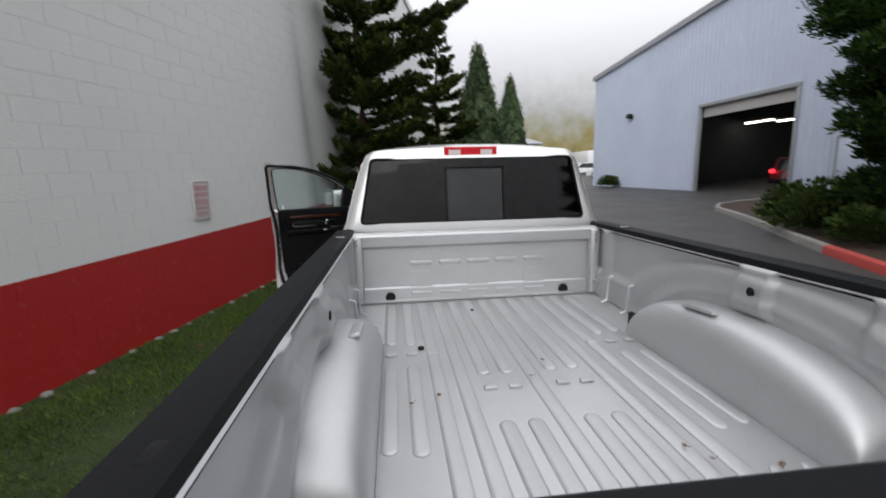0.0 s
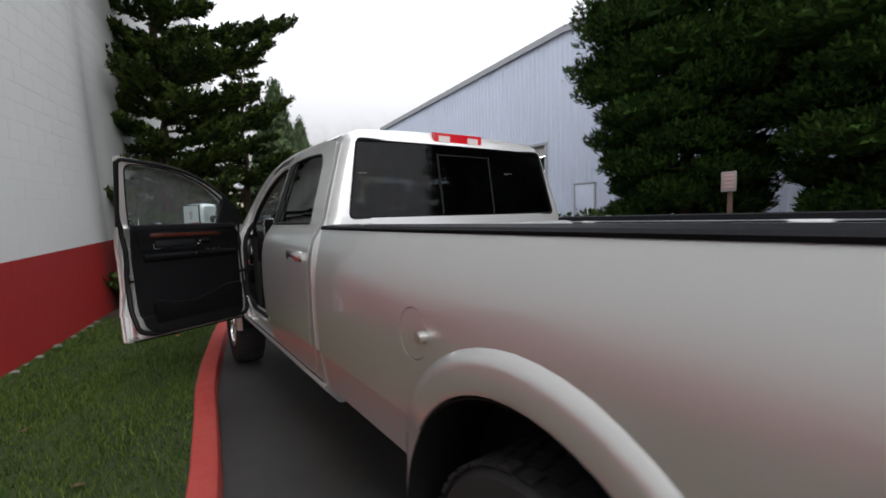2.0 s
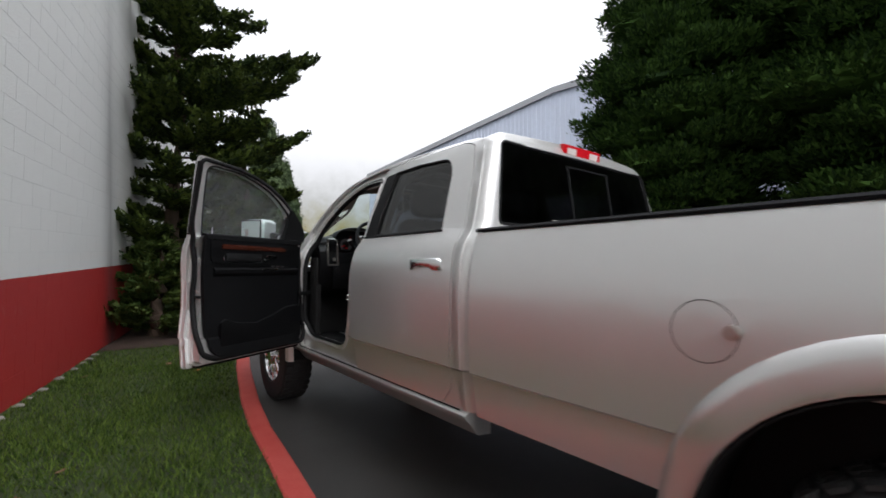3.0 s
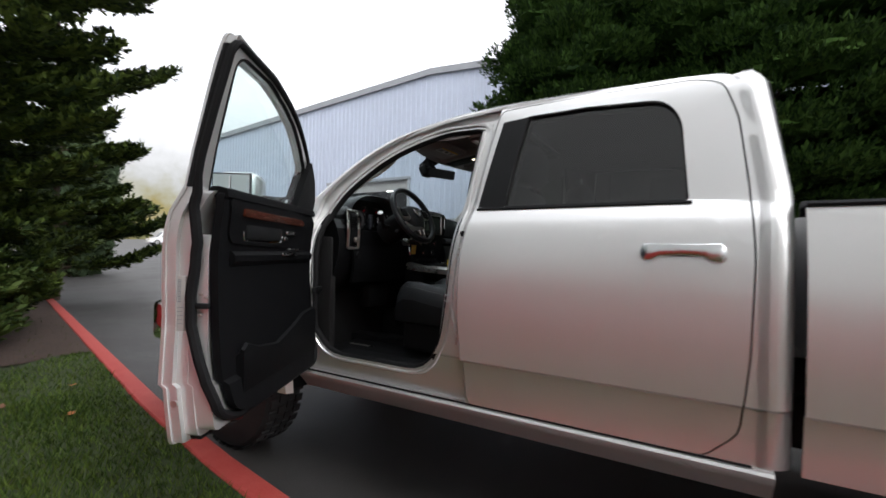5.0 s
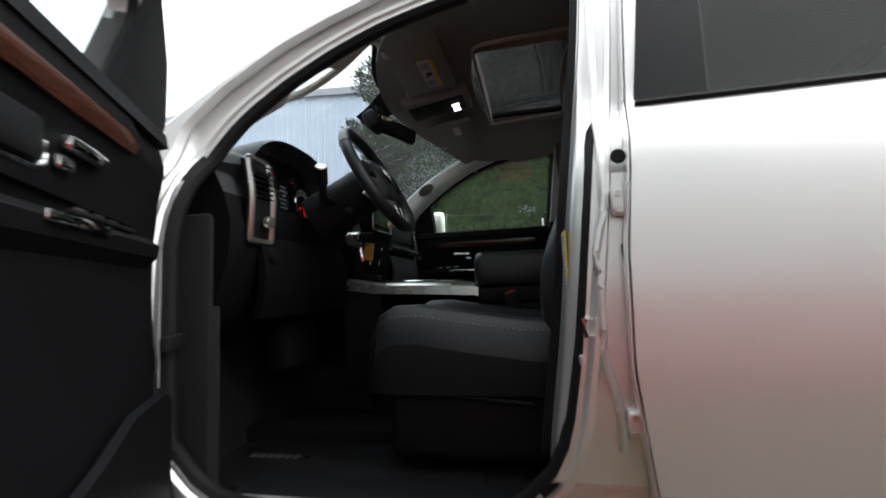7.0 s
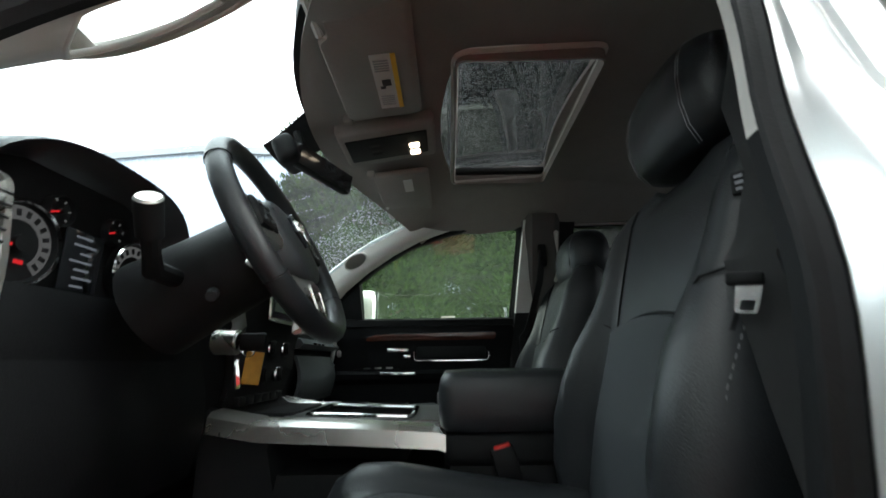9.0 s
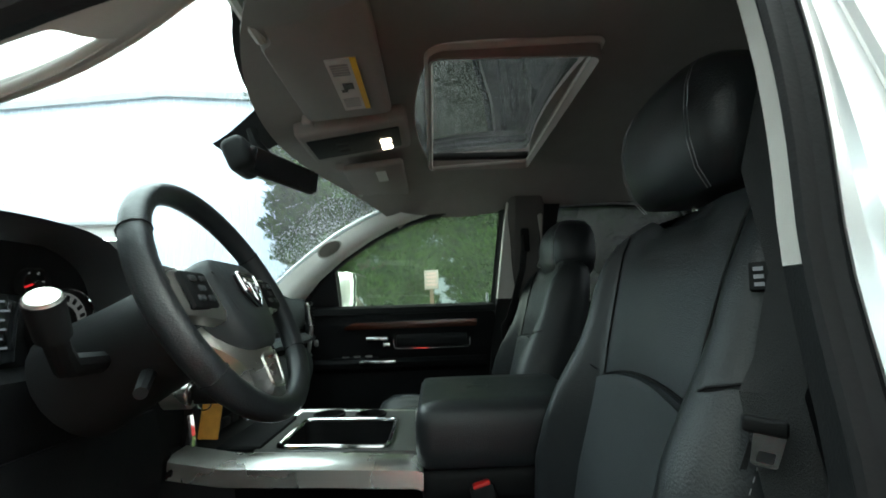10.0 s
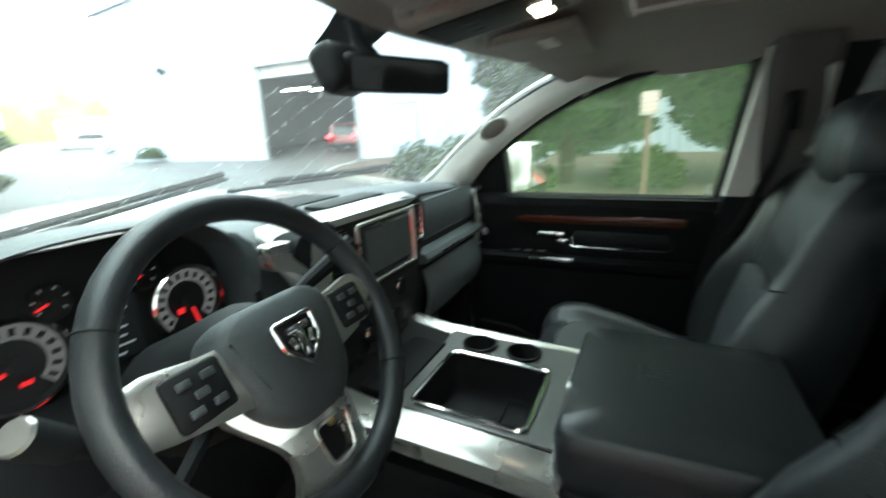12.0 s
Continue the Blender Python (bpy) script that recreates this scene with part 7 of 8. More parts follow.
def seat(cx, driver, lower=0.0, behind=0.0, recline=0.0, dome=0.0):
    """A front bucket seat: bolstered cushion and backrest with seams, headrest on two posts, side valance."""
    name = "black leather front seat with perforated centre panels"
    base = part("front_seat", box((cx, 5.0, 0.80), (0.46, 0.46, 0.18), 0.03, 3), BLACK, truck, name)
    out = -1 if driver else 1
    # cushion: cross-sections along y
    rings = []
    for y, zt, w in ((4.66, 1.0, 0.24), (4.72, 1.035, 0.255), (4.85, 1.035, 0.262), (5.02, 1.045, 0.264), (5.14, 1.062, 0.262), (5.21, 1.060, 0.257), (5.255, 1.035, 0.248), (5.278, 0.99, 0.238), (5.275, 0.92, 0.228)):
        zt += dome * smooth01((y - 4.80) / 0.3) * (1 if zt > 0.95 else 0.3)
        row = []
        for k in range(33):
            u = -1 + k / 16
            dip = 0.042 * smooth01((abs(u) - 0.50) / 0.22) * (1 - smooth01((abs(u) - 0.82) / 0.18) * 0.9)
            row.append((cx + u * w, y, zt - 0.02 + dip - 0.06 * max(0, (abs(u) - 0.86) / 0.14) ** 2))
        row += [(cx + w * 0.985, y, 0.88), (cx - w * 0.985, y, 0.88)]
        rings.append(row)
    body = loft(rings)
    # shade on the cushion's lower sides is put in as a darker black
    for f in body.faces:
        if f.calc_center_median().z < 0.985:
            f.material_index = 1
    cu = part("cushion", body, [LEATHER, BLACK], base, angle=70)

    def cushion_top(a, y):
        return 1.016 + lerp_table([(4.72, 0.0), (4.85, 0.0), (5.02, 0.01), (5.14, 0.027), (5.21, 0.025), (5.255, 0.0)], y) + 0.006 * math.cos(a * 5) + dome * smooth01((y - 4.80) / 0.3)
    pad = rounded([(-0.125, 4.78), (0.125, 4.78), (0.138, 5.0), (0.125, 5.16), (0.06, 5.20), (-0.06, 5.20), (-0.125, 5.16), (-0.138, 5.0)], 0.05)
    part("centre_panel", sheet(pad, (), steps(-0.1, 0.1, 4), steps(4.82, 5.18, 7), lambda a, b: (cx + a, b, cushion_top(a, b) + 0.004)), LEATHER2, cu, "perforated seat panel", solid=0.01, way=(0, 0, -1))
    part("piping", tube([(cx + a, b, cushion_top(a, b) + 0.001) for a, b in grow(pad, 0.003)], 0.004, 5, closed=True), RUBBER, cu)
    edge = [(cx + out * w * 0.93, y, z + dome * smooth01((y - 4.80) / 0.3)) for y, z, w in ((4.74, 1.028, 0.256), (4.88, 1.028, 0.262), (5.02, 1.037, 0.264), (5.14, 1.054, 0.262), (5.21, 1.052, 0.257), (5.25, 1.032, 0.249))]
    for off in (0.0, 0.014):
        for p, q in zip(edge, edge[1:]):
            n = max(2, int((Vector(q) - Vector(p)).length / 0.014))
            for k in range(n):
                c = Vector(p).lerp(Vector(q), k / n) + Vector((-out * off, 0, 0.002 + off * 0.25))
                d = (Vector(q) - Vector(p)).normalized()
                part("stitch", tube([c, c + d * 0.007], 0.0006, 4), STITCH, cu)
    # backrest: sections up its height
    rings = []
    for z, w, th, bol in ((0.98, 0.235, 0.10, 0.03), (1.03, 0.258, 0.115, 0.058), (1.10, 0.272, 0.12, 0.076), (1.18, 0.278, 0.125, 0.082), (1.25, 0.277, 0.125, 0.080), (1.31, 0.270, 0.122, 0.070), (1.36, 0.259, 0.12, 0.052), (1.40, 0.251, 0.115, 0.038), (1.44, 0.249, 0.11, 0.032), (1.50, 0.250, 0.10, 0.030), (1.55, 0.246, 0.09, 0.024), (1.585, 0.232, 0.075, 0.014), (1.605, 0.208, 0.05, 0.006), (1.616, 0.165, 0.025, 0.0)):
        row = []
        y, su = lerp_table(BACK_Y, z), lerp_table(BACK_SEAM, z) / w
        for k in range(41):
            u = -1 + k / 20
            m = su + (1 - su) * 0.45
            b = bol * smooth01((abs(u) - su) / (m - su)) if abs(u) < m else bol * (1 - 0.35 * ((abs(u) - m) / (1 - m)) ** 2)
            row.append((cx + u * w, y + b + 0.012 * (1 - u * u) - 0.050 * max(0, (abs(u) - 0.86) / 0.14) ** 2.2, z - 0.022 * smooth01((z - 1.56) / 0.05) * (1 - smooth01((abs(u) - 0.30) / 0.3))))
        row += [(cx + w * 0.985, y - th * 0.6, z), (cx + w * 0.90, y - th, z), (cx, y - th - 0.02, z), (cx - w * 0.90, y - th, z), (cx - w * 0.985, y - th * 0.6, z)]
        rings.append(row)
    br = part("backrest", loft(rings), LEATHER, base, angle=75)

    def back_face(a, z, lift=0.004):
        u = a / 0.25
        return (cx + a, lerp_table(BACK_Y, z) + 0.012 * (1 - u * u) + lift, z)
    arch = [(0.135 * k, 1.340 + 0.020 * (1 - k * k)) for k in steps(-1, 1, 10)]
    low = [(-lerp_table(BACK_SEAM, z) + 0.004, z) for z in steps(1.05, 1.34, 6)] + arch + [(lerp_table(BACK_SEAM, z) - 0.004, z) for z in steps(1.34, 1.05, 6)]
    part("centre_panel", sheet(low, (), steps(-0.1, 0.1, 6), steps(1.1, 1.35, 6), lambda a, b: back_face(a, b, 0.005 + 0.012 * smooth01((1.375 - b) / 0.03))), LEATHER2, br, "perforated lower back panel", solid=0.012, way=(0, -1, 0))
    part("seam", tube([back_face(a, z + 0.004, 0.002) for a, z in arch], 0.0026, 5), RUBBER, br)
    for sd in (-1, 1):
        part("seam", tube([back_face(sd * lerp_table(BACK_SEAM, z), z, 0.0025) for z in steps(1.05, 1.60, 16)], 0.0020, 5), RUBBER, br)
        # crease where the bolster meets the shoulder
        wing = [(cx + sd * x, lerp_table(BACK_Y, z) + y, z) for x, y, z in ((0.150, 0.020, 1.352), (0.185, 0.046, 1.372), (0.215, 0.050, 1.385), (0.240, 0.030, 1.392))]
        part("seam", tube(wing, 0.0018, 5), RUBBER, br)
        if sd == out:
            run = ((0.250, 4.778, 1.06), (0.259, 4.780, 1.18), (0.257, 4.760, 1.26), (0.254, 4.730, 1.32), (0.249, 4.702, 1.37))
            part("bolster_gusset", tube([(cx + sd * (x - 0.003), y + 0.001, z) for x, y, z in run], [0.005, 0.006, 0.006, 0.005, 0.003], 6), RUBBER, br, "black piping between two stitch lines")
            for off, fwd in ((-0.013, 0.012), (0.007, -0.007)):
                for p, q in zip(run, run[1:]):
                    p, q = Vector((cx + sd * (p[0] + off), p[1] + fwd, p[2])), Vector((cx + sd * (q[0] + off), q[1] + fwd, q[2]))
                    n = max(2, int((q - p).length / 0.0105))
                    for k in range(n):
                        c = p.lerp(q, k / n) + Vector((0, 0.002, 0))
                        part("stitch", tube([c, c + (q - p).normalized() * 0.0055], 0.0007, 4), STITCH, br)
    if driver:
        tg = part("woven_tag", box((cx - 0.232, 4.676, 1.497), (0.020, 0.008, 0.030), 0.002, rot=(12, 0, 35)), BLACK, br, "small black woven tag with pale marks")
        for k in range(3):
            part("tag_mark", box((cx - 0.2352, 4.6805, 1.489 + 0.008 * k), (0.009, 0.001, 0.004), rot=(12, 0, 35)), mat("pale_thread_print", (0.34, 0.34, 0.37), 0.7), tg)
    # headrest
    hx, dz = cx + (0.009 if driver else 0.0), -lower
    rings = []
    for z, w, y0, y1 in ((1.634, 0.085, 4.612, 4.53), (1.641, 0.120, 4.632, 4.515), (1.660, 0.142, 4.646, 4.502), (1.70, 0.157, 4.655, 4.492), (1.745, 0.160, 4.655, 4.49), (1.785, 0.152, 4.648, 4.492), (1.812, 0.136, 4.636, 4.50), (1.830, 0.108, 4.62, 4.512), (1.841, 0.070, 4.603, 4.527), (1.845, 0.03, 4.588, 4.545)):
        row = []
        for k in range(32):
            a = 6.2832 * k / 32
            ca, sa = math.cos(a), math.sin(a)
            row.append((hx + w * math.copysign(abs(ca) ** 0.7, ca), (y0 + y1) / 2 + (y0 - y1) / 2 * math.copysign(abs(sa) ** 0.7, sa) - recline, z + dz))
        rings.append(row)
    hr = part("headrest", loft(rings), LEATHER, base, angle=75)
    for sd in (-1, 1):
        part("headrest_post", tube([(hx + sd * 0.051, 4.545, 1.57), (hx + sd * 0.051, 4.55 - recline, 1.65 + dz)], 0.0085, 10), CHROME, hr, "chrome post")
        part("post_collar", box((hx + sd * 0.051, 4.55, 1.606 + dz * 0.3), (0.045, 0.05, 0.02), 0.006), BLACK, hr)
        for off in (0.0, 0.008):
            ctr = [(hx + sd * (x + off), y + 0.002 - recline, z + dz) for x, y, z in ((0.088, 4.617, 1.632), (0.094, 4.636, 1.66), (0.098, 4.646, 1.70), (0.099, 4.646, 1.745), (0.096, 4.638, 1.785), (0.090, 4.625, 1.812), (0.078, 4.606, 1.832))]
            part("stitched_seam", tube(ctr, 0.0008, 4), STITCH, hr)
    base.location.y -= behind
    part("cushion_valance", box((cx, 5.0, 0.90), (0.50, 0.50, 0.06), 0.02, 3), BLACK, base)
    if driver:
        part("seat_switch", box((cx - 0.245, 5.02, 0.90), (0.012, 0.15, 0.028), 0.006), SATIN, base)
        part("trim_line", tube([(cx - 0.248, 5.22, 0.965), (cx - 0.25, 5.12, 0.885), (cx - 0.25, 4.86, 0.86)], 0.006, 6), BLACK, base)


seat(-0.437, True, dome=0.018)
seat(0.475, False, 0.075, 0.03, 0.025, 0.05)


def rear_bench():
    rb = part("rear_bench", box((0, 4.0, 0.93), (1.56, 0.50, 0.18), 0.05, 3), LEATHER, truck, "black leather rear bench seat")
    part("bench_back", box((0, 3.69, 1.24), (1.56, 0.14, 0.60), 0.05, 3, rot=(8, 0, 0)), LEATHER, rb)
    for x in (-0.5, 0.5):
        part("rear_headrest", box((x, 3.66, 1.62), (0.27, 0.09, 0.15), 0.04, 3), LEATHER, rb)


rear_bench()


def dash_z(x):
    return 1.572 - 0.05 * (abs(x) / 0.86) ** 3


def dashboard():
    xs = steps(-0.845, 0.845, 26)
    rings = []
    xs = sorted(xs + [-0.712, -0.700, -0.245, -0.233])
    for x in xs:
        zc = dash_z(x)
        yb = 5.77 + 0.20 * (1 - (x / 0.85) ** 2)
        lip = 0.02 * smooth01((abs(x - 0.03) - 0.2) / 0.2)
        rings.append([(x, yb, zc - 0.045), (x, yb - 0.10, zc - 0.006), (x, 5.70, zc), (x, 5.63, zc - 0.004), (x, 5.592, zc - 0.022), (x, 5.578, zc - 0.05), (x, 5.585 + lip, 1.46), (x, 5.575, 1.40), (x, 5.555, 1.33), (x, 5.56, 1.24), (x, 5.60, 1.12), (x, 5.68, 1.02), (x, yb, 1.0)])
        if -0.705 < x < -0.24:
            rings[-1][2:8] = [(x, 5.72, zc), (x, 5.705, zc - 0.004), (x, 5.695, zc - 0.022), (x, 5.688, zc - 0.05), (x, 5.68, 1.405), (x, 5.575, 1.395)]
    body = loft(rings)
    # top keeps DASH, lifted for windshield light; lower faces get black darkened for shade
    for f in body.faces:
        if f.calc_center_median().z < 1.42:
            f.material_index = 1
    d = part("dashboard", body, [DASH, SHADEPAD], truck, "black soft-touch dashboard", angle=45)
    part("stitch_line", tube([(x, 5.588, dash_z(x) - 0.026) for x in steps(0.24, 0.82, 10)], 0.003, 5), BLACK, d)
    # passenger side pads
    part("passenger_pad", grid(lambda a, b: (0.34 + 0.45 * a, 5.572 - 0.012 * math.sin(3.14 * b), 1.41 + 0.115 * b), 10, 6), DASH, d, solid=0.012, way=(0, 1, 0))
    part("glovebox_lid", grid(lambda a, b: (0.33 + 0.45 * a, 5.548 - 0.02 * math.sin(3.14 * b), 1.16 + 0.16 * b), 10, 6), DASH, d, solid=0.012, way=(0, 1, 0))
    part("shelf", loft([[(x, y, z) for y, z in ((5.58, 1.34), (5.535, 1.345), (5.525, 1.36), (5.535, 1.375), (5.58, 1.385))] for x in (0.32, 0.5, 0.70, 0.82)]), DASH, d)
    for k in range(3):
        part("badge_bar", box((0.44 + 0.05 * k, 5.522, 1.362), (0.035, 0.004, 0.008), 0.001), CHROME, d)
    # side vents with satin frames
    for s, x in ((-1, -0.735), (1, 0.82)):
        prof = [(x - 0.045, 1.285), (x - 0.058, 1.40), (x - 0.05, 1.505), (x + 0.035, 1.505), (x + 0.03, 1.40), (x + 0.045, 1.285)]
        v = part("side_vent", sheet(rounded(prof, 0.01), (), (), (1.33, 1.40, 1.46), lambda a, b: (a, 5.535 + 0.05 * ((b - 1.39) / 0.11) ** 2 * 0.4, b)), BLACK, d, solid=0.02, way=(0, 1, 0))
        part("frame", tube([(a, 5.533 + 0.02 * ((b - 1.39) / 0.11) ** 2, b) for a, b in rounded(prof, 0.01)], 0.009, 6, closed=True, up=(0, 1, 0)), SATIN, v, "satin chrome vent frame")
        for k in range(7):
            part("slat", box((x - 0.008, 5.533, 1.40 + 0.014 * k), (0.07, 0.012, 0.003), rot=(25, 0, 0)), RUBBER, v)
        part("knob", disc((x, 5.525, 1.335), 0.016, 0.018, (0, 1, 0), 14, bevel=0.003), SATIN, v)
    # instrument hood and cluster
    hood = []
    for y, g in ((5.76, 0.90), (5.70, 0.97), (5.63, 1.0), (5.595, 0.995), (5.585, 0.978), (5.592, 0.955), (5.63, 0.93), (5.69, 0.88)):
        row = []
        for k in range(25):
            a = math.pi * k / 24
            row.append((-0.470 - 0.240 * g * math.copysign(abs(math.cos(a)) ** 0.75, math.cos(a)), y + 0.02 * abs(math.cos(a)) ** 3, 1.425 + (0.204 * g) * math.sin(a) ** 0.62))
        hood.append(row)
    ih = part("instrument_hood", loft(hood, False, False), DASH, d, "black hood over the instruments", angle=60)
    cl = part("instrument_panel", sheet(rounded([(-0.69, 1.402), (-0.68, 1.56), (-0.60, 1.60), (-0.34, 1.60), (-0.26, 1.56), (-0.25, 1.402)], 0.02), (), (), (), lambda a, b: (a, 5.672, b)), BLACK, d, "instrument cluster with white-ringed dials", solid=0.01, way=(0, 1, 0))
    dialw = glow_mat("backlit_dial_ring", (0.85, 0.82, 0.85), 0.026)
    numeral = mat("dark_dial_numeral", (0.01, 0.01, 0.012), 0.5)
    red = glow_mat("red_needle_light", (1, 0.03, 0.04), 0.16)
    pale = glow_mat("white_display_text", (0.75, 0.8, 0.95), 0.045)
    for x, z, r, ang in ((-0.566, 1.467, 0.062, 200), (-0.330, 1.467, 0.062, 285), (-0.512, 1.535, 0.026, 200), (-0.392, 1.535, 0.026, 200)):
        g = part("dial", lathe([(r, 0.0), (r, 0.012), (r * 0.93, 0.015), (r * 0.9, 0.004), (0.0, 0.004)], (x, 5.667, z), (0, -1, 0), 28), BLACK, cl)
        if r > 0.04:
            part("dial_bezel", lathe([(r * 1.0, 0.008), (r * 1.03, 0.016), (r * 0.98, 0.019), (r * 0.94, 0.013)], (x, 5.667, z), (0, -1, 0), 32), CHROME, g, "bright dial rim")
        a0, a1 = radians(-50), radians(230)
        face = sheet([(r * 0.90 * math.cos(a), r * 0.90 * math.sin(a)) for a in steps(a0, a1, 24)] + [(r * 0.56 * math.cos(a), r * 0.56 * math.sin(a)) for a in steps(a1, a0, 24)], to3d=lambda a, b: (x + a, 5.6615, z + b))
        part("dial_ring", face, dialw if r > 0.04 else BLACK, g, "pale dial band")
        n = 14 if r > 0.04 else 6
        for k in range(n):
            a = radians(-40 + 260 * k / (n - 1))
            part("tick", box((0, 0, 0), (r * 0.17, 0.0012, 0.0065 if r > 0.04 else 0.0025)), numeral if r > 0.04 else dialw, g, xf=pose(x + r * 0.73 * math.cos(a), 5.6600, z + r * 0.73 * math.sin(a), 0, -math.degrees(a), 0))
        a = radians(ang)
        part("needle", box((0, 0, 0), (r * 0.8, 0.002, 0.0045 if r > 0.04 else 0.003), 0.0), red, g, xf=pose(x + r * 0.40 * math.cos(a), 5.656, z + r * 0.40 * math.sin(a), 0, -math.degrees(a), 0))
        part("hub", disc((x, 5.654, z), r * 0.2, 0.008, (0, 1, 0), 12), BLACK, g)
    part("warning_light", box((-0.345, 5.6585, 1.452), (0.012, 0.001, 0.010)), red, cl, "lit red warning light")
    part("warning_light", box((-0.560, 5.6585, 1.440), (0.014, 0.001, 0.006)), red, cl, "lit red warning light")
    info = part("display", box((-0.448, 5.664, 1.465), (0.080, 0.004, 0.105), 0.003), CARGLASS, cl)
    for k, w in enumerate((0.034, 0.046, 0.022, 0.045, 0.03, 0.04, 0.026)):
        part("text_bar", box((-0.452 + 0.004 * (k % 3), 5.661, 1.506 - 0.014 * k), (w, 0.001, 0.0034)), pale, info)
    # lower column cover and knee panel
    part("knee_panel", grid(lambda a, b: (-0.74 + 0.50 * a, 5.55 - 0.02 * math.sin(3.14 * b), 1.08 + 0.22 * b), 8, 6), SHADEPAD, d, solid=0.02, way=(0, 1, 0))
    part("light_switch", disc((-0.70, 5.535, 1.245), 0.022, 0.02, (0, 1, 0), 16, bevel=0.004), RUBBER, d)
    part("pedal_bracket", box((-0.40, 5.66, 0.98), (0.2, 0.1, 0.16), 0.03), BLACK, d)
    # centre stack
    surround = rounded([(-0.225, 1.535), (-0.19, 1.572), (0.20, 1.572), (0.275, 1.55), (0.27, 1.30), (0.22, 1.13), (-0.10, 1.13), (-0.14, 1.36), (-0.17, 1.47)], 0.025)
    cs = part("control_panel", sheet(surround, (), steps(-0.15, 0.2, 5), steps(1.2, 1.5, 4), lambda a, b: (a, 5.535 + 0.05 * smooth01((1.30 - b) / 0.2) - 0.03 * smooth01((b - 1.36) / 0.1), b)), BLACK, d, "centre stack with touch screen and knobs", solid=0.06, way=(0, 1, 0))
    trim = loft([[(x, y0 + dy, z0 + dz) for dy, dz in ((0.05, -0.008), (-0.006, -0.006), (-0.012, 0.010), (0.03, 0.022), (0.09, 0.012))] for x, y0, z0 in ((-0.215, 5.57, 1.532), (-0.19, 5.535, 1.555), (-0.10, 5.51, 1.562), (0.10, 5.505, 1.562), (0.23, 5.515, 1.555), (0.27, 5.54, 1.54))])
    part("upper_trim", trim, SATIN, cs, "satin silver trim round the stack")
    part("side_trim", loft([[(x - 0.018, y, z), (x + 0.004, y - 0.012, z), (x + 0.03, y - 0.012, z), (x + 0.04, y + 0.02, z)] for x, y, z in ((-0.218, 5.57, 1.545), (-0.21, 5.545, 1.50), (-0.185, 5.53, 1.45), (-0.15, 5.53, 1.38), (-0.13, 5.545, 1.32))]), SATIN, cs, "satin silver side trim")
    part("side_cover", sheet(rounded([(-0.252, 1.550), (-0.246, 1.505), (-0.19, 1.487), (-0.175, 1.44), (-0.145, 1.42), (-0.135, 1.556)], 0.008), (), (-0.2, -0.16), (1.5,), lambda a, b: (a, 5.502 + 0.03 * smooth01((-0.17 - a) / 0.08), b)), SATIN, cs, "satin silver cover beside the vent", solid=0.03, way=(0, 1, 0))
    part("storage_lip", box((0.06, 5.60, 1.578), (0.22, 0.07, 0.012), 0.004), RUBBER, cs)
    sc = part("touch_screen", box((0.068, 5.499, 1.475), (0.215, 0.012, 0.128), 0.005), CARGLASS, cs, "dark glossy touch screen")
    part("screen_frame", tube([(a, 5.495, b) for a, b in rounded([(-0.05, 1.405), (0.19, 1.405), (0.19, 1.545), (-0.05, 1.545)], 0.01)], 0.005, 6, closed=True, up=(0, 1, 0)), SATIN, sc)
    part("screen_face", box((0.068, 5.492, 1.478), (0.185, 0.002, 0.10)), mat("dim_screen", (0.06, 0.07, 0.07), 0.15, 0, 0.1, 5), sc)
    for x in (-0.105, 0.225):
        cv = part("centre_vent", box((x, 5.515, 1.495), (0.055, 0.02, 0.095), 0.008), RUBBER, cs)
        part("frame", tube([(a, 5.505, b) for a, b in rounded([(x - 0.028, 1.447), (x + 0.028, 1.447), (x + 0.028, 1.543), (x - 0.028, 1.543)], 0.01)], 0.004, 6, closed=True, up=(0, 1, 0)), CHROME, cv)
        for k in range(5):
            part("slat", box((x, 5.505, 1.462 + 0.017 * k), (0.045, 0.01, 0.003), rot=(20, 0, 0)), BLACK, cv)
    for x, z in ((-0.03, 1.335), (0.07, 1.335), (0.17, 1.335), (0.02, 1.265), (0.13, 1.265)):
        kb = part("control_knob", disc((x, 5.53, z), 0.021, 0.03, (0, 1, 0), 18, bevel=0.004), BLACK, cs)
        part("knob_ring", lathe([(0.021, 0.0), (0.023, 0.004), (0.021, 0.008)], (x, 5.535, z), (0, -1, 0), 18), CHROME, kb)
    for k in range(6):
        part("button", box((-0.05 + 0.048 * k, 5.55, 1.205), (0.038, 0.016, 0.022), 0.004), RUBBER, cs)
    part("top_speaker", box((0.05, 5.76, dash_z(0) + 0.001), (0.22, 0.12, 0.006), 0.003), RUBBER, d)


dashboard()

# ---- steering wheel and column ----
WC, WR = Vector((-0.442, 5.319, 1.498)), 0.181
WTILT = radians(28.7)
WM = Matrix(((1, 0, 0, WC.x), (0, math.sin(WTILT), -math.cos(WTILT), WC.y), (0, math.cos(WTILT), math.sin(WTILT), WC.z), (0, 0, 0, 1)))


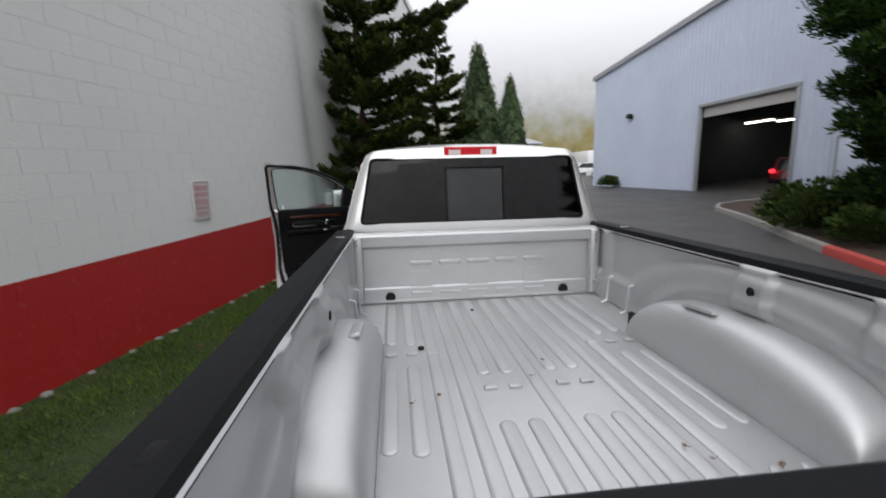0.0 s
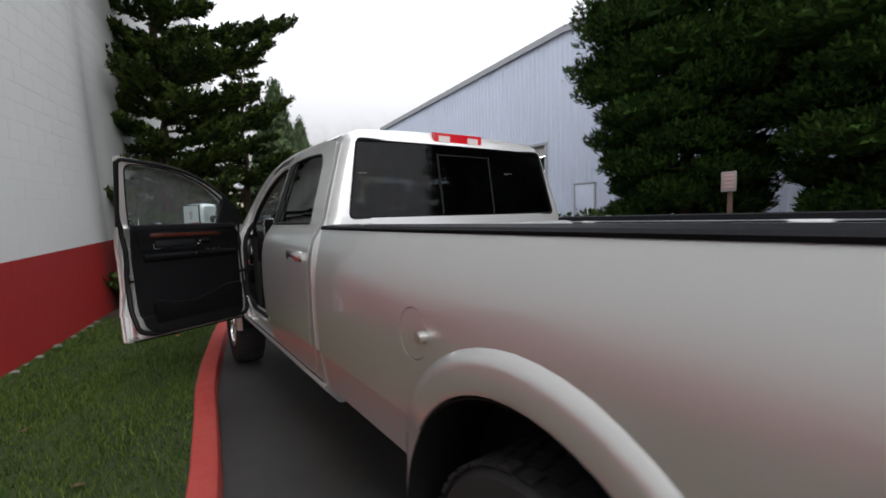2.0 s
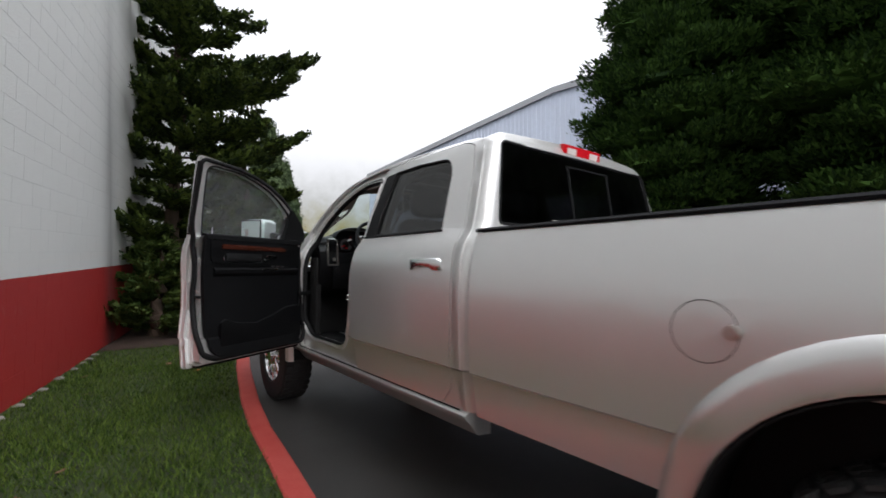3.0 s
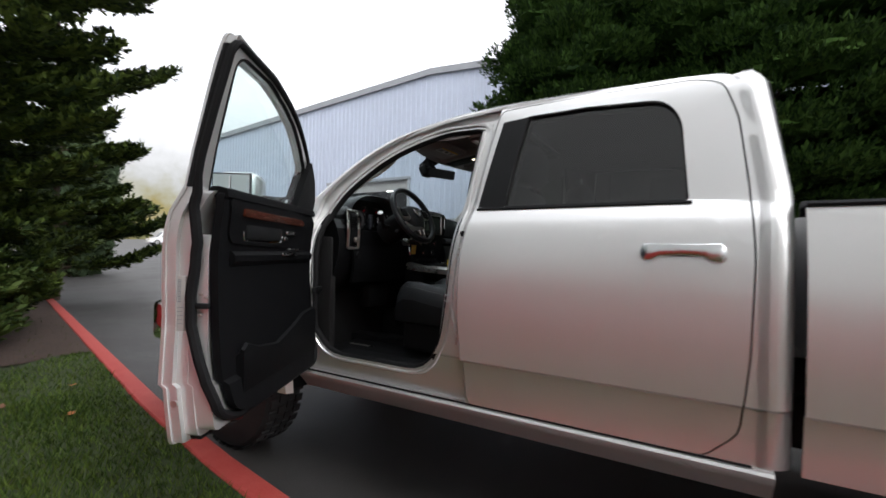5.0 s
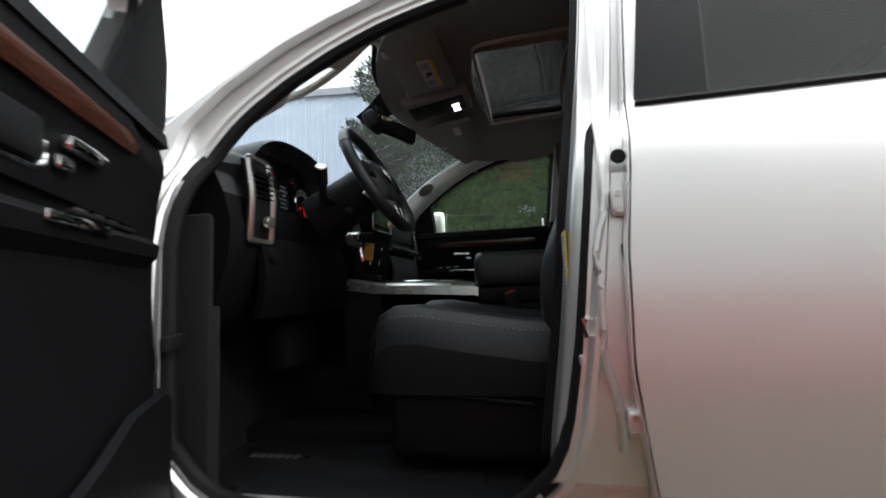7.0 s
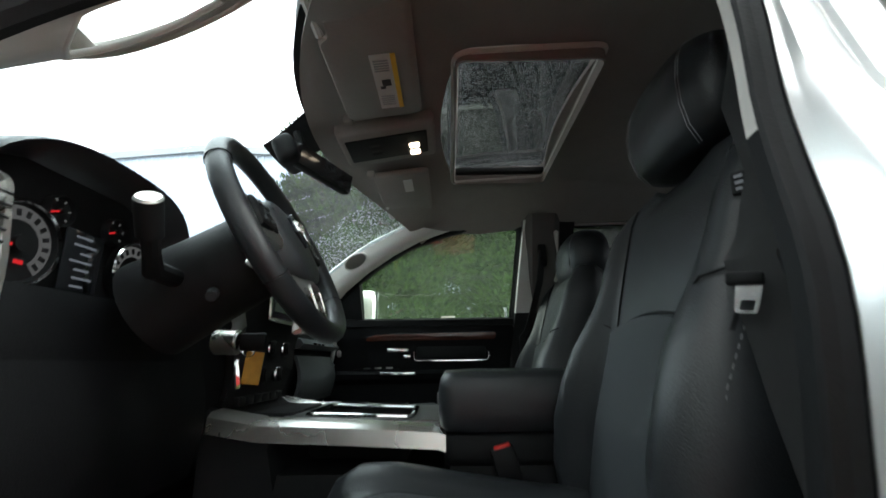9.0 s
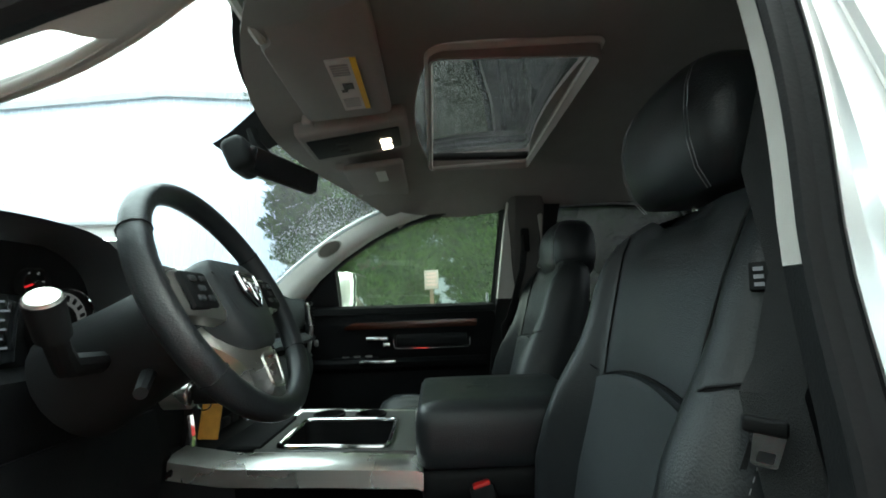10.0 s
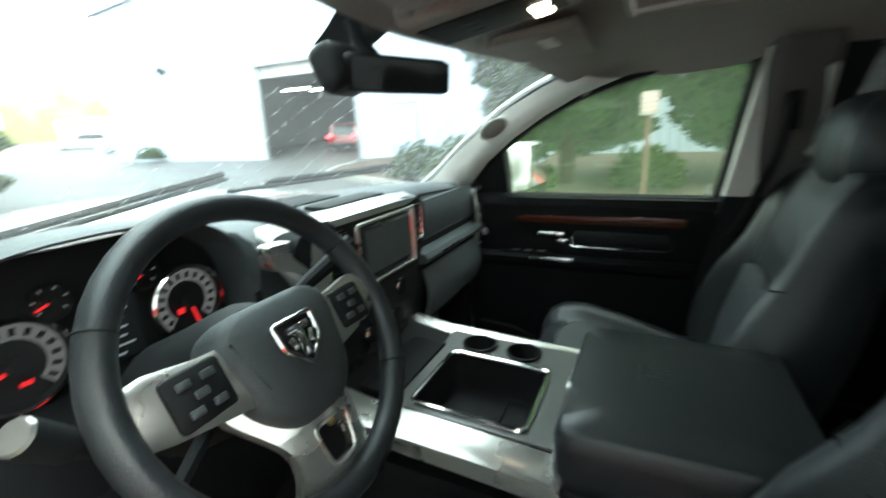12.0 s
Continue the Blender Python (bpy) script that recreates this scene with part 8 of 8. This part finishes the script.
def steering():
    rim = tube([(WR * math.cos(a), WR * math.sin(a), 0) for a in steps(0, 6.2832 * 47 / 48, 47)], 0.0165, 12, closed=True, squash=1.12, up=(0, 0, 1))
    w = part("steering_wheel", rim, LEATHER, truck, "black leather steering wheel with satin spokes", xf=WM, angle=80)
    for a in (150, 30, 215, 325):
        t = radians(a)
        part("rim_seam", tube([(WR * math.cos(t) + 0.0172 * math.cos(b) * math.cos(t), WR * math.sin(t) + 0.0172 * math.cos(b) * math.sin(t), 0.019 * math.sin(b)) for b in steps(0, 6.0, 11)], 0.0012, 4, closed=True), RUBBER, w, xf=WM)
    hub = rounded([(-0.085, 0.035), (-0.062, 0.062), (0.062, 0.062), (0.085, 0.035), (0.066, -0.055), (0.036, -0.088), (-0.036, -0.088), (-0.066, -0.055)], 0.02, 3)
    rings = [[(a * g, b * g - 0.004, z) for a, b in hub] for g, z in ((0.96, -0.045), (1.0, -0.02), (1.0, 0.004), (0.96, 0.016), (0.86, 0.022), (0.5, 0.027), (0.05, 0.028))]
    h = part("airbag_cover", loft(rings), DASH, w, "black airbag cover", xf=WM, angle=40)
    part("cover_crease", tube([(-0.070, 0.03, 0.021), (-0.055, -0.03, 0.022), (-0.03, -0.075, 0.018)], 0.0015, 5), BLACK, h, xf=WM)
    em = sheet(rounded([(-0.028, 0.024), (0.028, 0.024), (0.026, -0.005), (0.0, -0.032), (-0.026, -0.005)], 0.004), to3d=lambda a, b: (a, b, 0.034))
    part("emblem", em, BLACK, h, solid=0.008, way=(0, 0, -1), xf=WM)
    part("emblem_shape", tube([(a, b, 0.034) for a, b in rounded([(-0.028, 0.024), (0.028, 0.024), (0.026, -0.005), (0.0, -0.032), (-0.026, -0.005)], 0.004)], 0.0032, 6, closed=True), CHROME, h, "plain chrome shield emblem", xf=WM)
    part("emblem_shape", join(box((0, 0.012, 0.035), (0.034, 0.010, 0.006), 0.003), box((0, -0.006, 0.035), (0.012, 0.034, 0.006), 0.003), box((-0.013, -0.003, 0.035), (0.008, 0.016, 0.005), 0.002, rot=(0, 0, 20)), box((0.013, -0.003, 0.035), (0.008, 0.016, 0.005), 0.002, rot=(0, 0, -20))), CHROME, h, xf=WM)
    for s in (-1, 1):
        sp = loft([[(s * x, y, z) for y, z in ((yc - hw, zc - 0.014), (yc - hw, zc + 0.004), (yc - hw + 0.01, zc + 0.010), (yc + hw - 0.01, zc + 0.010), (yc + hw, zc + 0.004), (yc + hw, zc - 0.014))] for x, yc, hw, zc in ((0.065, -0.004, 0.036, 0.004), (0.10, 0.0, 0.034, 0.004), (0.145, 0.008, 0.034, 0.0), (0.172, 0.010, 0.028, -0.004))])
        p = part("spoke", sp, SATIN, w, "satin silver side spoke", xf=WM)
        sw = part("switch_pad", box((s * 0.113, 0.003, 0.012), (0.060, 0.054, 0.012), 0.006), BLACK, p, xf=WM)
        for bx, by in ((-0.012, 0.014), (0.012, 0.014), (0, 0), (-0.012, -0.014), (0.012, -0.014)):
            part("button", box((s * 0.113 + bx, 0.003 + by, 0.019), (0.014, 0.008, 0.004), 0.0015), DASH, sw, xf=WM)
    yoke = rounded([(-0.088, -0.030), (-0.070, -0.070), (-0.052, -0.105), (-0.050, -0.135), (-0.064, -0.170), (0.064, -0.170), (0.050, -0.135), (0.052, -0.105), (0.070, -0.070), (0.088, -0.030)], 0.018, 3)
    eye = rounded([(-0.027, -0.098), (-0.020, -0.150), (0.020, -0.150), (0.027, -0.098)], 0.012, 4)

    def yoke_z(b):
        return lerp_table([(-0.172, -0.002), (-0.15, 0.006), (-0.11, 0.013), (-0.08, 0.014), (-0.03, 0.008)], b)
    part("lower_spoke", sheet(yoke, [eye], (-0.04, 0.0, 0.04), (-0.15, -0.13, -0.11, -0.09, -0.07, -0.05), lambda a, b: (a, b, yoke_z(b) - 6 * a * a)), SATIN, w, "broad satin silver lower spoke with an oval opening", solid=0.016, way=(0, 0, -1), xf=WM)
    part("spoke_lip", tube([(a, b, yoke_z(b) - 6 * a * a) for a, b in eye], 0.0028, 6, closed=True, up=(0, 0, 1)), SATIN, w, xf=WM)
    col = part("steering_column", lathe([(0.0, -0.03), (0.062, -0.035), (0.075, -0.06), (0.078, -0.14), (0.085, -0.24), (0.0, -0.26)], WC, WM.to_3x3() @ Vector((0, 0, 1)), 22), BLACK, truck, "black steering column cover")
    part("wiper_stalk", tube([Vector((-0.52, 5.45, 1.42)), Vector((-0.572, 5.450, 1.422)), Vector((-0.598, 5.438, 1.440)), Vector((-0.628, 5.425, 1.470))], [0.014, 0.015, 0.012, 0.013], 10), BLACK, col)
    part("stalk_end", tube([Vector((-0.617, 5.430, 1.459)), Vector((-0.650, 5.416, 1.498))], [0.017, 0.018], 14), BLACK, col, "black stalk with a grey end")
    part("stalk_cap", tube([Vector((-0.6503, 5.4158, 1.4984)), Vector((-0.6525, 5.4148, 1.501))], [0.0172, 0.015], 14), SATIN, col)
    part("gear_lever", tube([Vector((-0.37, 5.42, 1.47)), Vector((-0.29, 5.42, 1.51)), Vector((-0.20, 5.395, 1.555))], [0.012, 0.012, 0.017], 10), BLACK, col, "black column gear lever")
    part("tilt_lever", tube([Vector((-0.50, 5.40, 1.40)), Vector((-0.56, 5.37, 1.385))], [0.010, 0.008], 8), BLACK, col)
    part("ignition", disc((-0.30, 5.47, 1.335), 0.024, 0.05, (0, 1, 0), 16, bevel=0.004), SATIN, col)
    k = part("ignition_key", box((-0.295, 5.425, 1.335), (0.012, 0.06, 0.035), 0.006), BLACK, col, "ignition key with a paper tag and spare key")
    part("key_tag", box((-0.285, 5.422, 1.285), (0.003, 0.034, 0.062), 0.002, rot=(6, 0, 12)), mat("yellow_paper_tag", (0.62, 0.33, 0.05), 0.7, 0, 0.15, 60), k, "yellow paper key tag")
    part("spare_key", box((-0.305, 5.443, 1.275), (0.002, 0.010, 0.055), 0.0008, rot=(-8, 0, 20)), CHROME, k, "steel key blade")
    part("key_ring", tube([(-0.292, 5.43 + 0.012 * math.cos(a), 1.318 + 0.012 * math.sin(a)) for a in steps(0, 5.8, 11)], 0.0014, 5, closed=True, up=(1, 0, 0)), CHROME, k)


steering()


def centre_console():
    c = part("centre_console", loft([[(-0.155, y, 0.78), (-0.16, y, z - 0.03), (-0.145, y, z), (0.275, y, z), (0.29, y, z - 0.03), (0.285, y, 0.78)] for y, z in ((4.70, 1.12), (5.03, 1.128), (5.05, 1.06), (5.41, 1.06), (5.43, 1.145), (5.52, 1.165), (5.58, 1.20))]), BLACK, truck, "centre console with satin side rails and an open bin")
    for x0, x1 in ((-0.178, -0.098), (0.262, 0.305)):
        r = loft([[(x0, y, z - 0.035), (x0 + 0.004, y, z - 0.002), (x0 + 0.02, y, z + 0.008), (x1 - 0.008, y, z + 0.010), (x1, y, z)] for y, z in ((5.045, 1.143), (5.06, 1.148), (5.25, 1.158), (5.45, 1.166), (5.56, 1.185))], True)
        part("side_rail", r, SATIN, c, "satin silver rail")
    def deck(a, b):
        return 1.164 + 0.03 * (b - 5.1)
    tray = rounded([(-0.082, 5.125), (0.150, 5.125), (0.150, 5.375), (-0.082, 5.375)], 0.02, 4)
    cups = ((0.212, 5.325), (0.212, 5.205))
    rounds = [[(x + 0.043 * math.cos(a), y + 0.043 * math.sin(a)) for a in steps(0, 6.2832 * 23 / 24, 23)] for x, y in cups]
    plate = sheet([(-0.100, 5.05), (0.266, 5.05), (0.266, 5.42), (-0.100, 5.42)], [tray] + rounds, to3d=lambda a, b: (a, b, deck(a, b)))
    top = part("console_deck", plate, TRAYGREY, c, "grey deck round the bin and cup holders", solid=0.006, way=(0, 0, -1))
    part("tray_frame", tube([(a, b, deck(a, b) + 0.003) for a, b in tray], 0.006, 8, closed=True), CHROME, top, "glossy frame of the storage bin")
    part("storage_bin", loft([[(0.034 + (a - 0.034) * g, 5.25 + (b - 5.25) * g, deck(a, b) - d) for a, b in tray] for g, d in ((1.0, 0.0), (0.97, 0.05), (0.94, 0.085), (0.90, 0.092), (0.02, 0.092))], True, False), RUBBER, top, "deep black storage bin")
    part("bin_mat_rib", box((0.034, 5.22, 1.078), (0.18, 0.006, 0.006), 0.002), BLACK, top)
    for x, y in cups:
        part("cup_holder", lathe([(0.045, 0.001), (0.046, 0.007), (0.041, 0.008), (0.039, -0.01), (0.036, -0.075), (0.0, -0.078)], (x, y, deck(x, y)), (0, 0, 1), 24), RUBBER, top, "round black cup holder")
    part("shift_gate", box((0.05, 5.46, 1.175), (0.26, 0.10, 0.012), 0.004), RUBBER, c)
    arm = []
    for z, g in ((1.145, 0.95), (1.155, 0.985), (1.185, 1.0), (1.23, 1.0), (1.255, 0.975), (1.268, 0.93), (1.272, 0.6)):
        arm.append([(0.025 + a * 0.205 * g, 4.865 + b * 0.195 * g, z) for a, b in rounded([(-1, -1), (1, -1), (1, 1), (-1, 1)], 0.18, 4)])
    lid = part("armrest_lid", loft(arm), LEATHER, c, "black leather armrest lid with a pressed emblem", angle=50)
    part("lid_base", box((0.025, 4.865, 1.11), (0.39, 0.37, 0.07), 0.02, 3), BLACK, c)
    part("lid_latch", box((0.055, 5.062, 1.20), (0.05, 0.012, 0.03), 0.005), SATIN, lid)
    part("pressed_emblem", join(box((0.04, 4.93, 1.271), (0.06, 0.014, 0.004), 0.0015), box((0.04, 4.905, 1.271), (0.02, 0.05, 0.004), 0.0015), box((0.015, 4.90, 1.271), (0.012, 0.03, 0.004), 0.0015), box((0.066, 4.90, 1.271), (0.012, 0.03, 0.004), 0.0015)), LEATHER, lid)
    b = part("belt_buckle", box((-0.185, 4.92, 1.085), (0.022, 0.05, 0.07), 0.006, rot=(-15, 0, 0)), BLACK, truck, "belt buckle with a red button")
    part("release_button", box((-0.185, 4.928, 1.118), (0.018, 0.036, 0.012), 0.003, rot=(-15, 0, 0)), mat("red_button", (0.6, 0.015, 0.015), 0.4), b, "red release button")


centre_console()

# ---- small things on the ground ----
def grass():
    rng = random.Random(12)
    vs, fs = [], []
    for i in range(70000):
        y = rng.uniform(0.8, 12.5) if i % 3 else rng.uniform(1.5, 8.0)
        x0, x1 = wall_x(y) + 0.03, kerb_x(y) - 0.01
        x = rng.uniform(x0, x1)
        if y > 9.25 + 0.5 * noise.noise((x * 2, 0, 0)) and rng.random() > 0.03:
            continue
        h = rng.uniform(0.018, 0.05) * (1.2 + 0.7 * noise.noise((x * 1.4, y * 1.4, 3)))
        a, w = rng.uniform(0, 6.28), rng.uniform(0.003, 0.006)
        b, ln = rng.uniform(0, 6.28), h * rng.uniform(0.2, 0.9)
        z = 0.118
        k = len(vs)
        vs += [(x - math.cos(a) * w, y - math.sin(a) * w, z), (x + math.cos(a) * w, y + math.sin(a) * w, z), (x + math.cos(b) * ln, y + math.sin(b) * ln, z + h)]
        fs.append((k, k + 1, k + 2))
    me = bpy.data.meshes.new("grass")
    me.from_pydata(vs, [], fs)
    me.materials.append(BLADE)
    tagged(new("grass", me), "short damp green grass on the lawn", "grass", kind="stuff")


grass()


def mulch_bed():
    ys = steps(9.3, 26, 34)
    bm = loft([[(wall_x(y) + 0.02 + (kerb_x(y) - wall_x(y) - 0.03) * k / 6, y + (0.25 * noise.noise((k * 1.3, 0, 5)) if y < 9.4 else 0), 0.142 + 0.02 * noise.noise((k, y * 1.2, 2))) for k in range(7)] for y in ys], False, False)
    tagged(part("mulch_bed", bm, SOIL), "brown bark mulch under the conifers", "planting bed", kind="structure")


mulch_bed()


def leaf(x, y, z, turn, size, material, label):
    t = thing("fallen_leaf", (x, y, z), label, "leaf", "fallen leaves")
    pts = [(0, -0.5), (0.16, -0.28), (0.42, -0.2), (0.30, 0.02), (0.38, 0.22), (0.14, 0.2), (0, 0.5), (-0.14, 0.2), (-0.38, 0.22), (-0.30, 0.02), (-0.42, -0.2), (-0.16, -0.28)]
    bm = sheet([(a * size, b * size) for a, b in pts], (), (0,), (), lambda a, b: (a, b, 0.25 * a * a / size + 0.1 * b * b / size))
    blade = part("blade", bm, material, t, solid=0.001, xf=pose(x, y, z, 12, 8, turn))
    part("stem", tube([(0, -0.5 * size, 0.004), (0, -0.8 * size, 0.01)], 0.001, 4), material, t, xf=pose(x, y, z, 12, 8, turn))


BROWNLEAF = mat("brown_leaf", (0.14, 0.07, 0.035), 0.8, 0, 0.3, 30)
lrng = random.Random(4)
leaf(-2.55, 2.72, 0.165, 60, 0.11, LEAFORANGE, "fallen orange leaf on the lawn")
for i in range(16):
    ly = lrng.uniform(1.8, 8.5)
    lx = lrng.uniform(wall_x(ly) + 0.15, kerb_x(ly) - 0.1)
    leaf(lx, ly, 0.15, lrng.uniform(0, 360), lrng.uniform(0.05, 0.09), LEAFORANGE if i % 4 == 0 else BROWNLEAF, "small fallen orange leaf" if i % 4 == 0 else "small fallen brown leaf")
for i, (lx, ly) in enumerate(((-0.42, 2.05), (0.08, 2.3), (0.30, 1.62), (0.34, 1.55), (0.52, 1.50), (0.56, 1.40), (-0.02, 2.15), (-0.53, 2.0))):
    leaf(lx, ly, BFZ + 0.013, lrng.uniform(0, 360), 0.022, BROWNLEAF, "tiny brown leaf scrap on the bed floor")


def stone(x, y, s, seed):
    rng = random.Random(seed)
    bm = bmesh.new()
    bmesh.ops.create_icosphere(bm, subdivisions=2, radius=s)
    for v in bm.verts:
        v.co *= 1 + 0.35 * noise.noise(v.co * (1.2 / s) + Vector((seed, 0, 0)))
        v.co.z *= 0.5
    t = tagged(part("stone", bm, KERBGREY, xf=pose(x, y, 0.14, 0, 0, rng.uniform(0, 360))), "pale grey stone at the foot of the wall", "stone", "stones along the wall")


for i in range(22):
    sy = 2.2 + 0.33 * i + 0.1 * math.sin(i * 5)
    stone(wall_x(sy) + 0.06, sy, 0.025 + 0.02 * abs(math.sin(i * 2.3)), i)


# ---- rain on the windshield ----
def raindrops():
    rng = random.Random(8)
    drop = mat("bright_raindrop", (0.85, 0.88, 0.9), 0.1, 0, 0.02, 5, spec=1.0)
    vs, fs = [], []

    def dot(u, v, r, along):
        p = Vector(ws_pt(u, v)) + Vector((0, 0.003, 0.003))
        q = Vector(ws_pt(u + 0.01, v)) + Vector((0, 0.003, 0.003))
        w = Vector(ws_pt(u, min(1, v + 0.01))) + Vector((0, 0.003, 0.003))
        e1, e2 = (q - p).normalized(), (w - p).normalized()
        n = e1.cross(e2).normalized() * -r * 0.5
        k = len(vs)
        d = (e1 * math.cos(along) + e2 * math.sin(along))
        s = (e2 * math.cos(along) - e1 * math.sin(along))
        ln = r * rng.uniform(1.0, 2.4)
        vs.extend([tuple(p + d * ln), tuple(p + s * r * 0.8), tuple(p - d * ln), tuple(p - s * r * 0.8), tuple(p - n)])
        fs.extend([(k, k + 1, k + 4), (k + 1, k + 2, k + 4), (k + 2, k + 3, k + 4), (k + 3, k, k + 4)])
    # streaks of fine drops that the wipers left
    for a in range(11):
        u0 = -0.55 + 0.10 * a
        for k in range(46):
            t = rng.random()
            dot(u0 + 0.30 * t + rng.gauss(0, 0.004), 0.08 + 0.62 * t + 0.04 * math.sin(a * 3.1), rng.uniform(0.0012, 0.0024), 1.0)
    # beads outside the swept field, along the passenger side
    for k in range(2600):
        v = rng.random()
        edge = 0.63 + 0.10 * math.sin(v * 3)
        u = edge + (0.985 - edge) * rng.random() ** 0.8
        dot(u, v, rng.uniform(0.001, 0.0026), rng.uniform(0, 3.1))
    for k in range(700):
        dot(rng.uniform(-0.5, 0.6), rng.uniform(0.90, 0.99), rng.uniform(0.001, 0.002), rng.uniform(0, 3.1))
    me = bpy.data.meshes.new("raindrops")
    me.from_pydata(vs, [], fs)
    me.materials.append(drop)
    tagged(new("raindrops", me), "small bright raindrops and wiper streaks on the windshield", "raindrops", kind="stuff")


raindrops()

# ---- wall blocks, piece by piece ----
def wall_blocks():
    bm = bmesh.new()
    L, H, g = 0.3985, 0.1985, 0.0012
    out = [(-L / 2, -H / 2), (L / 2, -H / 2), (L / 2, H / 2), (-L / 2, H / 2)]
    a = [bm.verts.new((x, 0.0, z)) for x, z in out]
    b = [bm.verts.new((x * (1 - 2 * g / L), -0.0013, z * (1 - 2 * g / H))) for x, z in out]
    for i in range(4):
        j = (i + 1) % 4
        bm.faces.new((a[i], a[j], b[j], b[i]))
    bm.faces.new(b)
    me = bpy.data.meshes.new("block")
    bm.to_mesh(me)
    bm.free()
    me.materials.append(WALLPAINT)
    turn = math.degrees(math.atan2(WALL_D.y, WALL_D.x))
    rng = random.Random(2)
    vs, fs = [], []
    n = 0
    for row in range(46):
        z = 0.10 + 0.2 * row
        for col in range(-40, 52):
            al = (col + (0.5 if row % 2 else 0)) * 0.4
            proud = rng.uniform(0.0, 0.0006) + (0.001 if rng.random() < 0.06 else 0)
            p = wall_pt(al, -0.0022 + proud, z)
            near = -4.6 < al < 2.2 and row < 17
            if near:
                o = new("block", me)
                o.matrix_world = pose(*p, 0, 0, turn) @ pose(0, 0, 0, 0, -1.68, 0)
                o.parent = west
                o.matrix_parent_inverse = Matrix()
                n += 1
            else:
                m = pose(*p, 0, 0, turn) @ pose(0, 0, 0, 0, -1.68, 0)
                k = len(vs)
                for v in me.vertices:
                    vs.append(tuple(m @ v.co))
                for f in me.polygons:
                    fs.append(tuple(k + i for i in f.vertices))
    me2 = bpy.data.meshes.new("far_blocks")
    me2.from_pydata(vs, [], fs)
    me2.materials.append(WALLPAINT)
    o = new("far_blocks", me2)
    o["kind"] = "stuff"
    o.parent = west


wall_blocks()
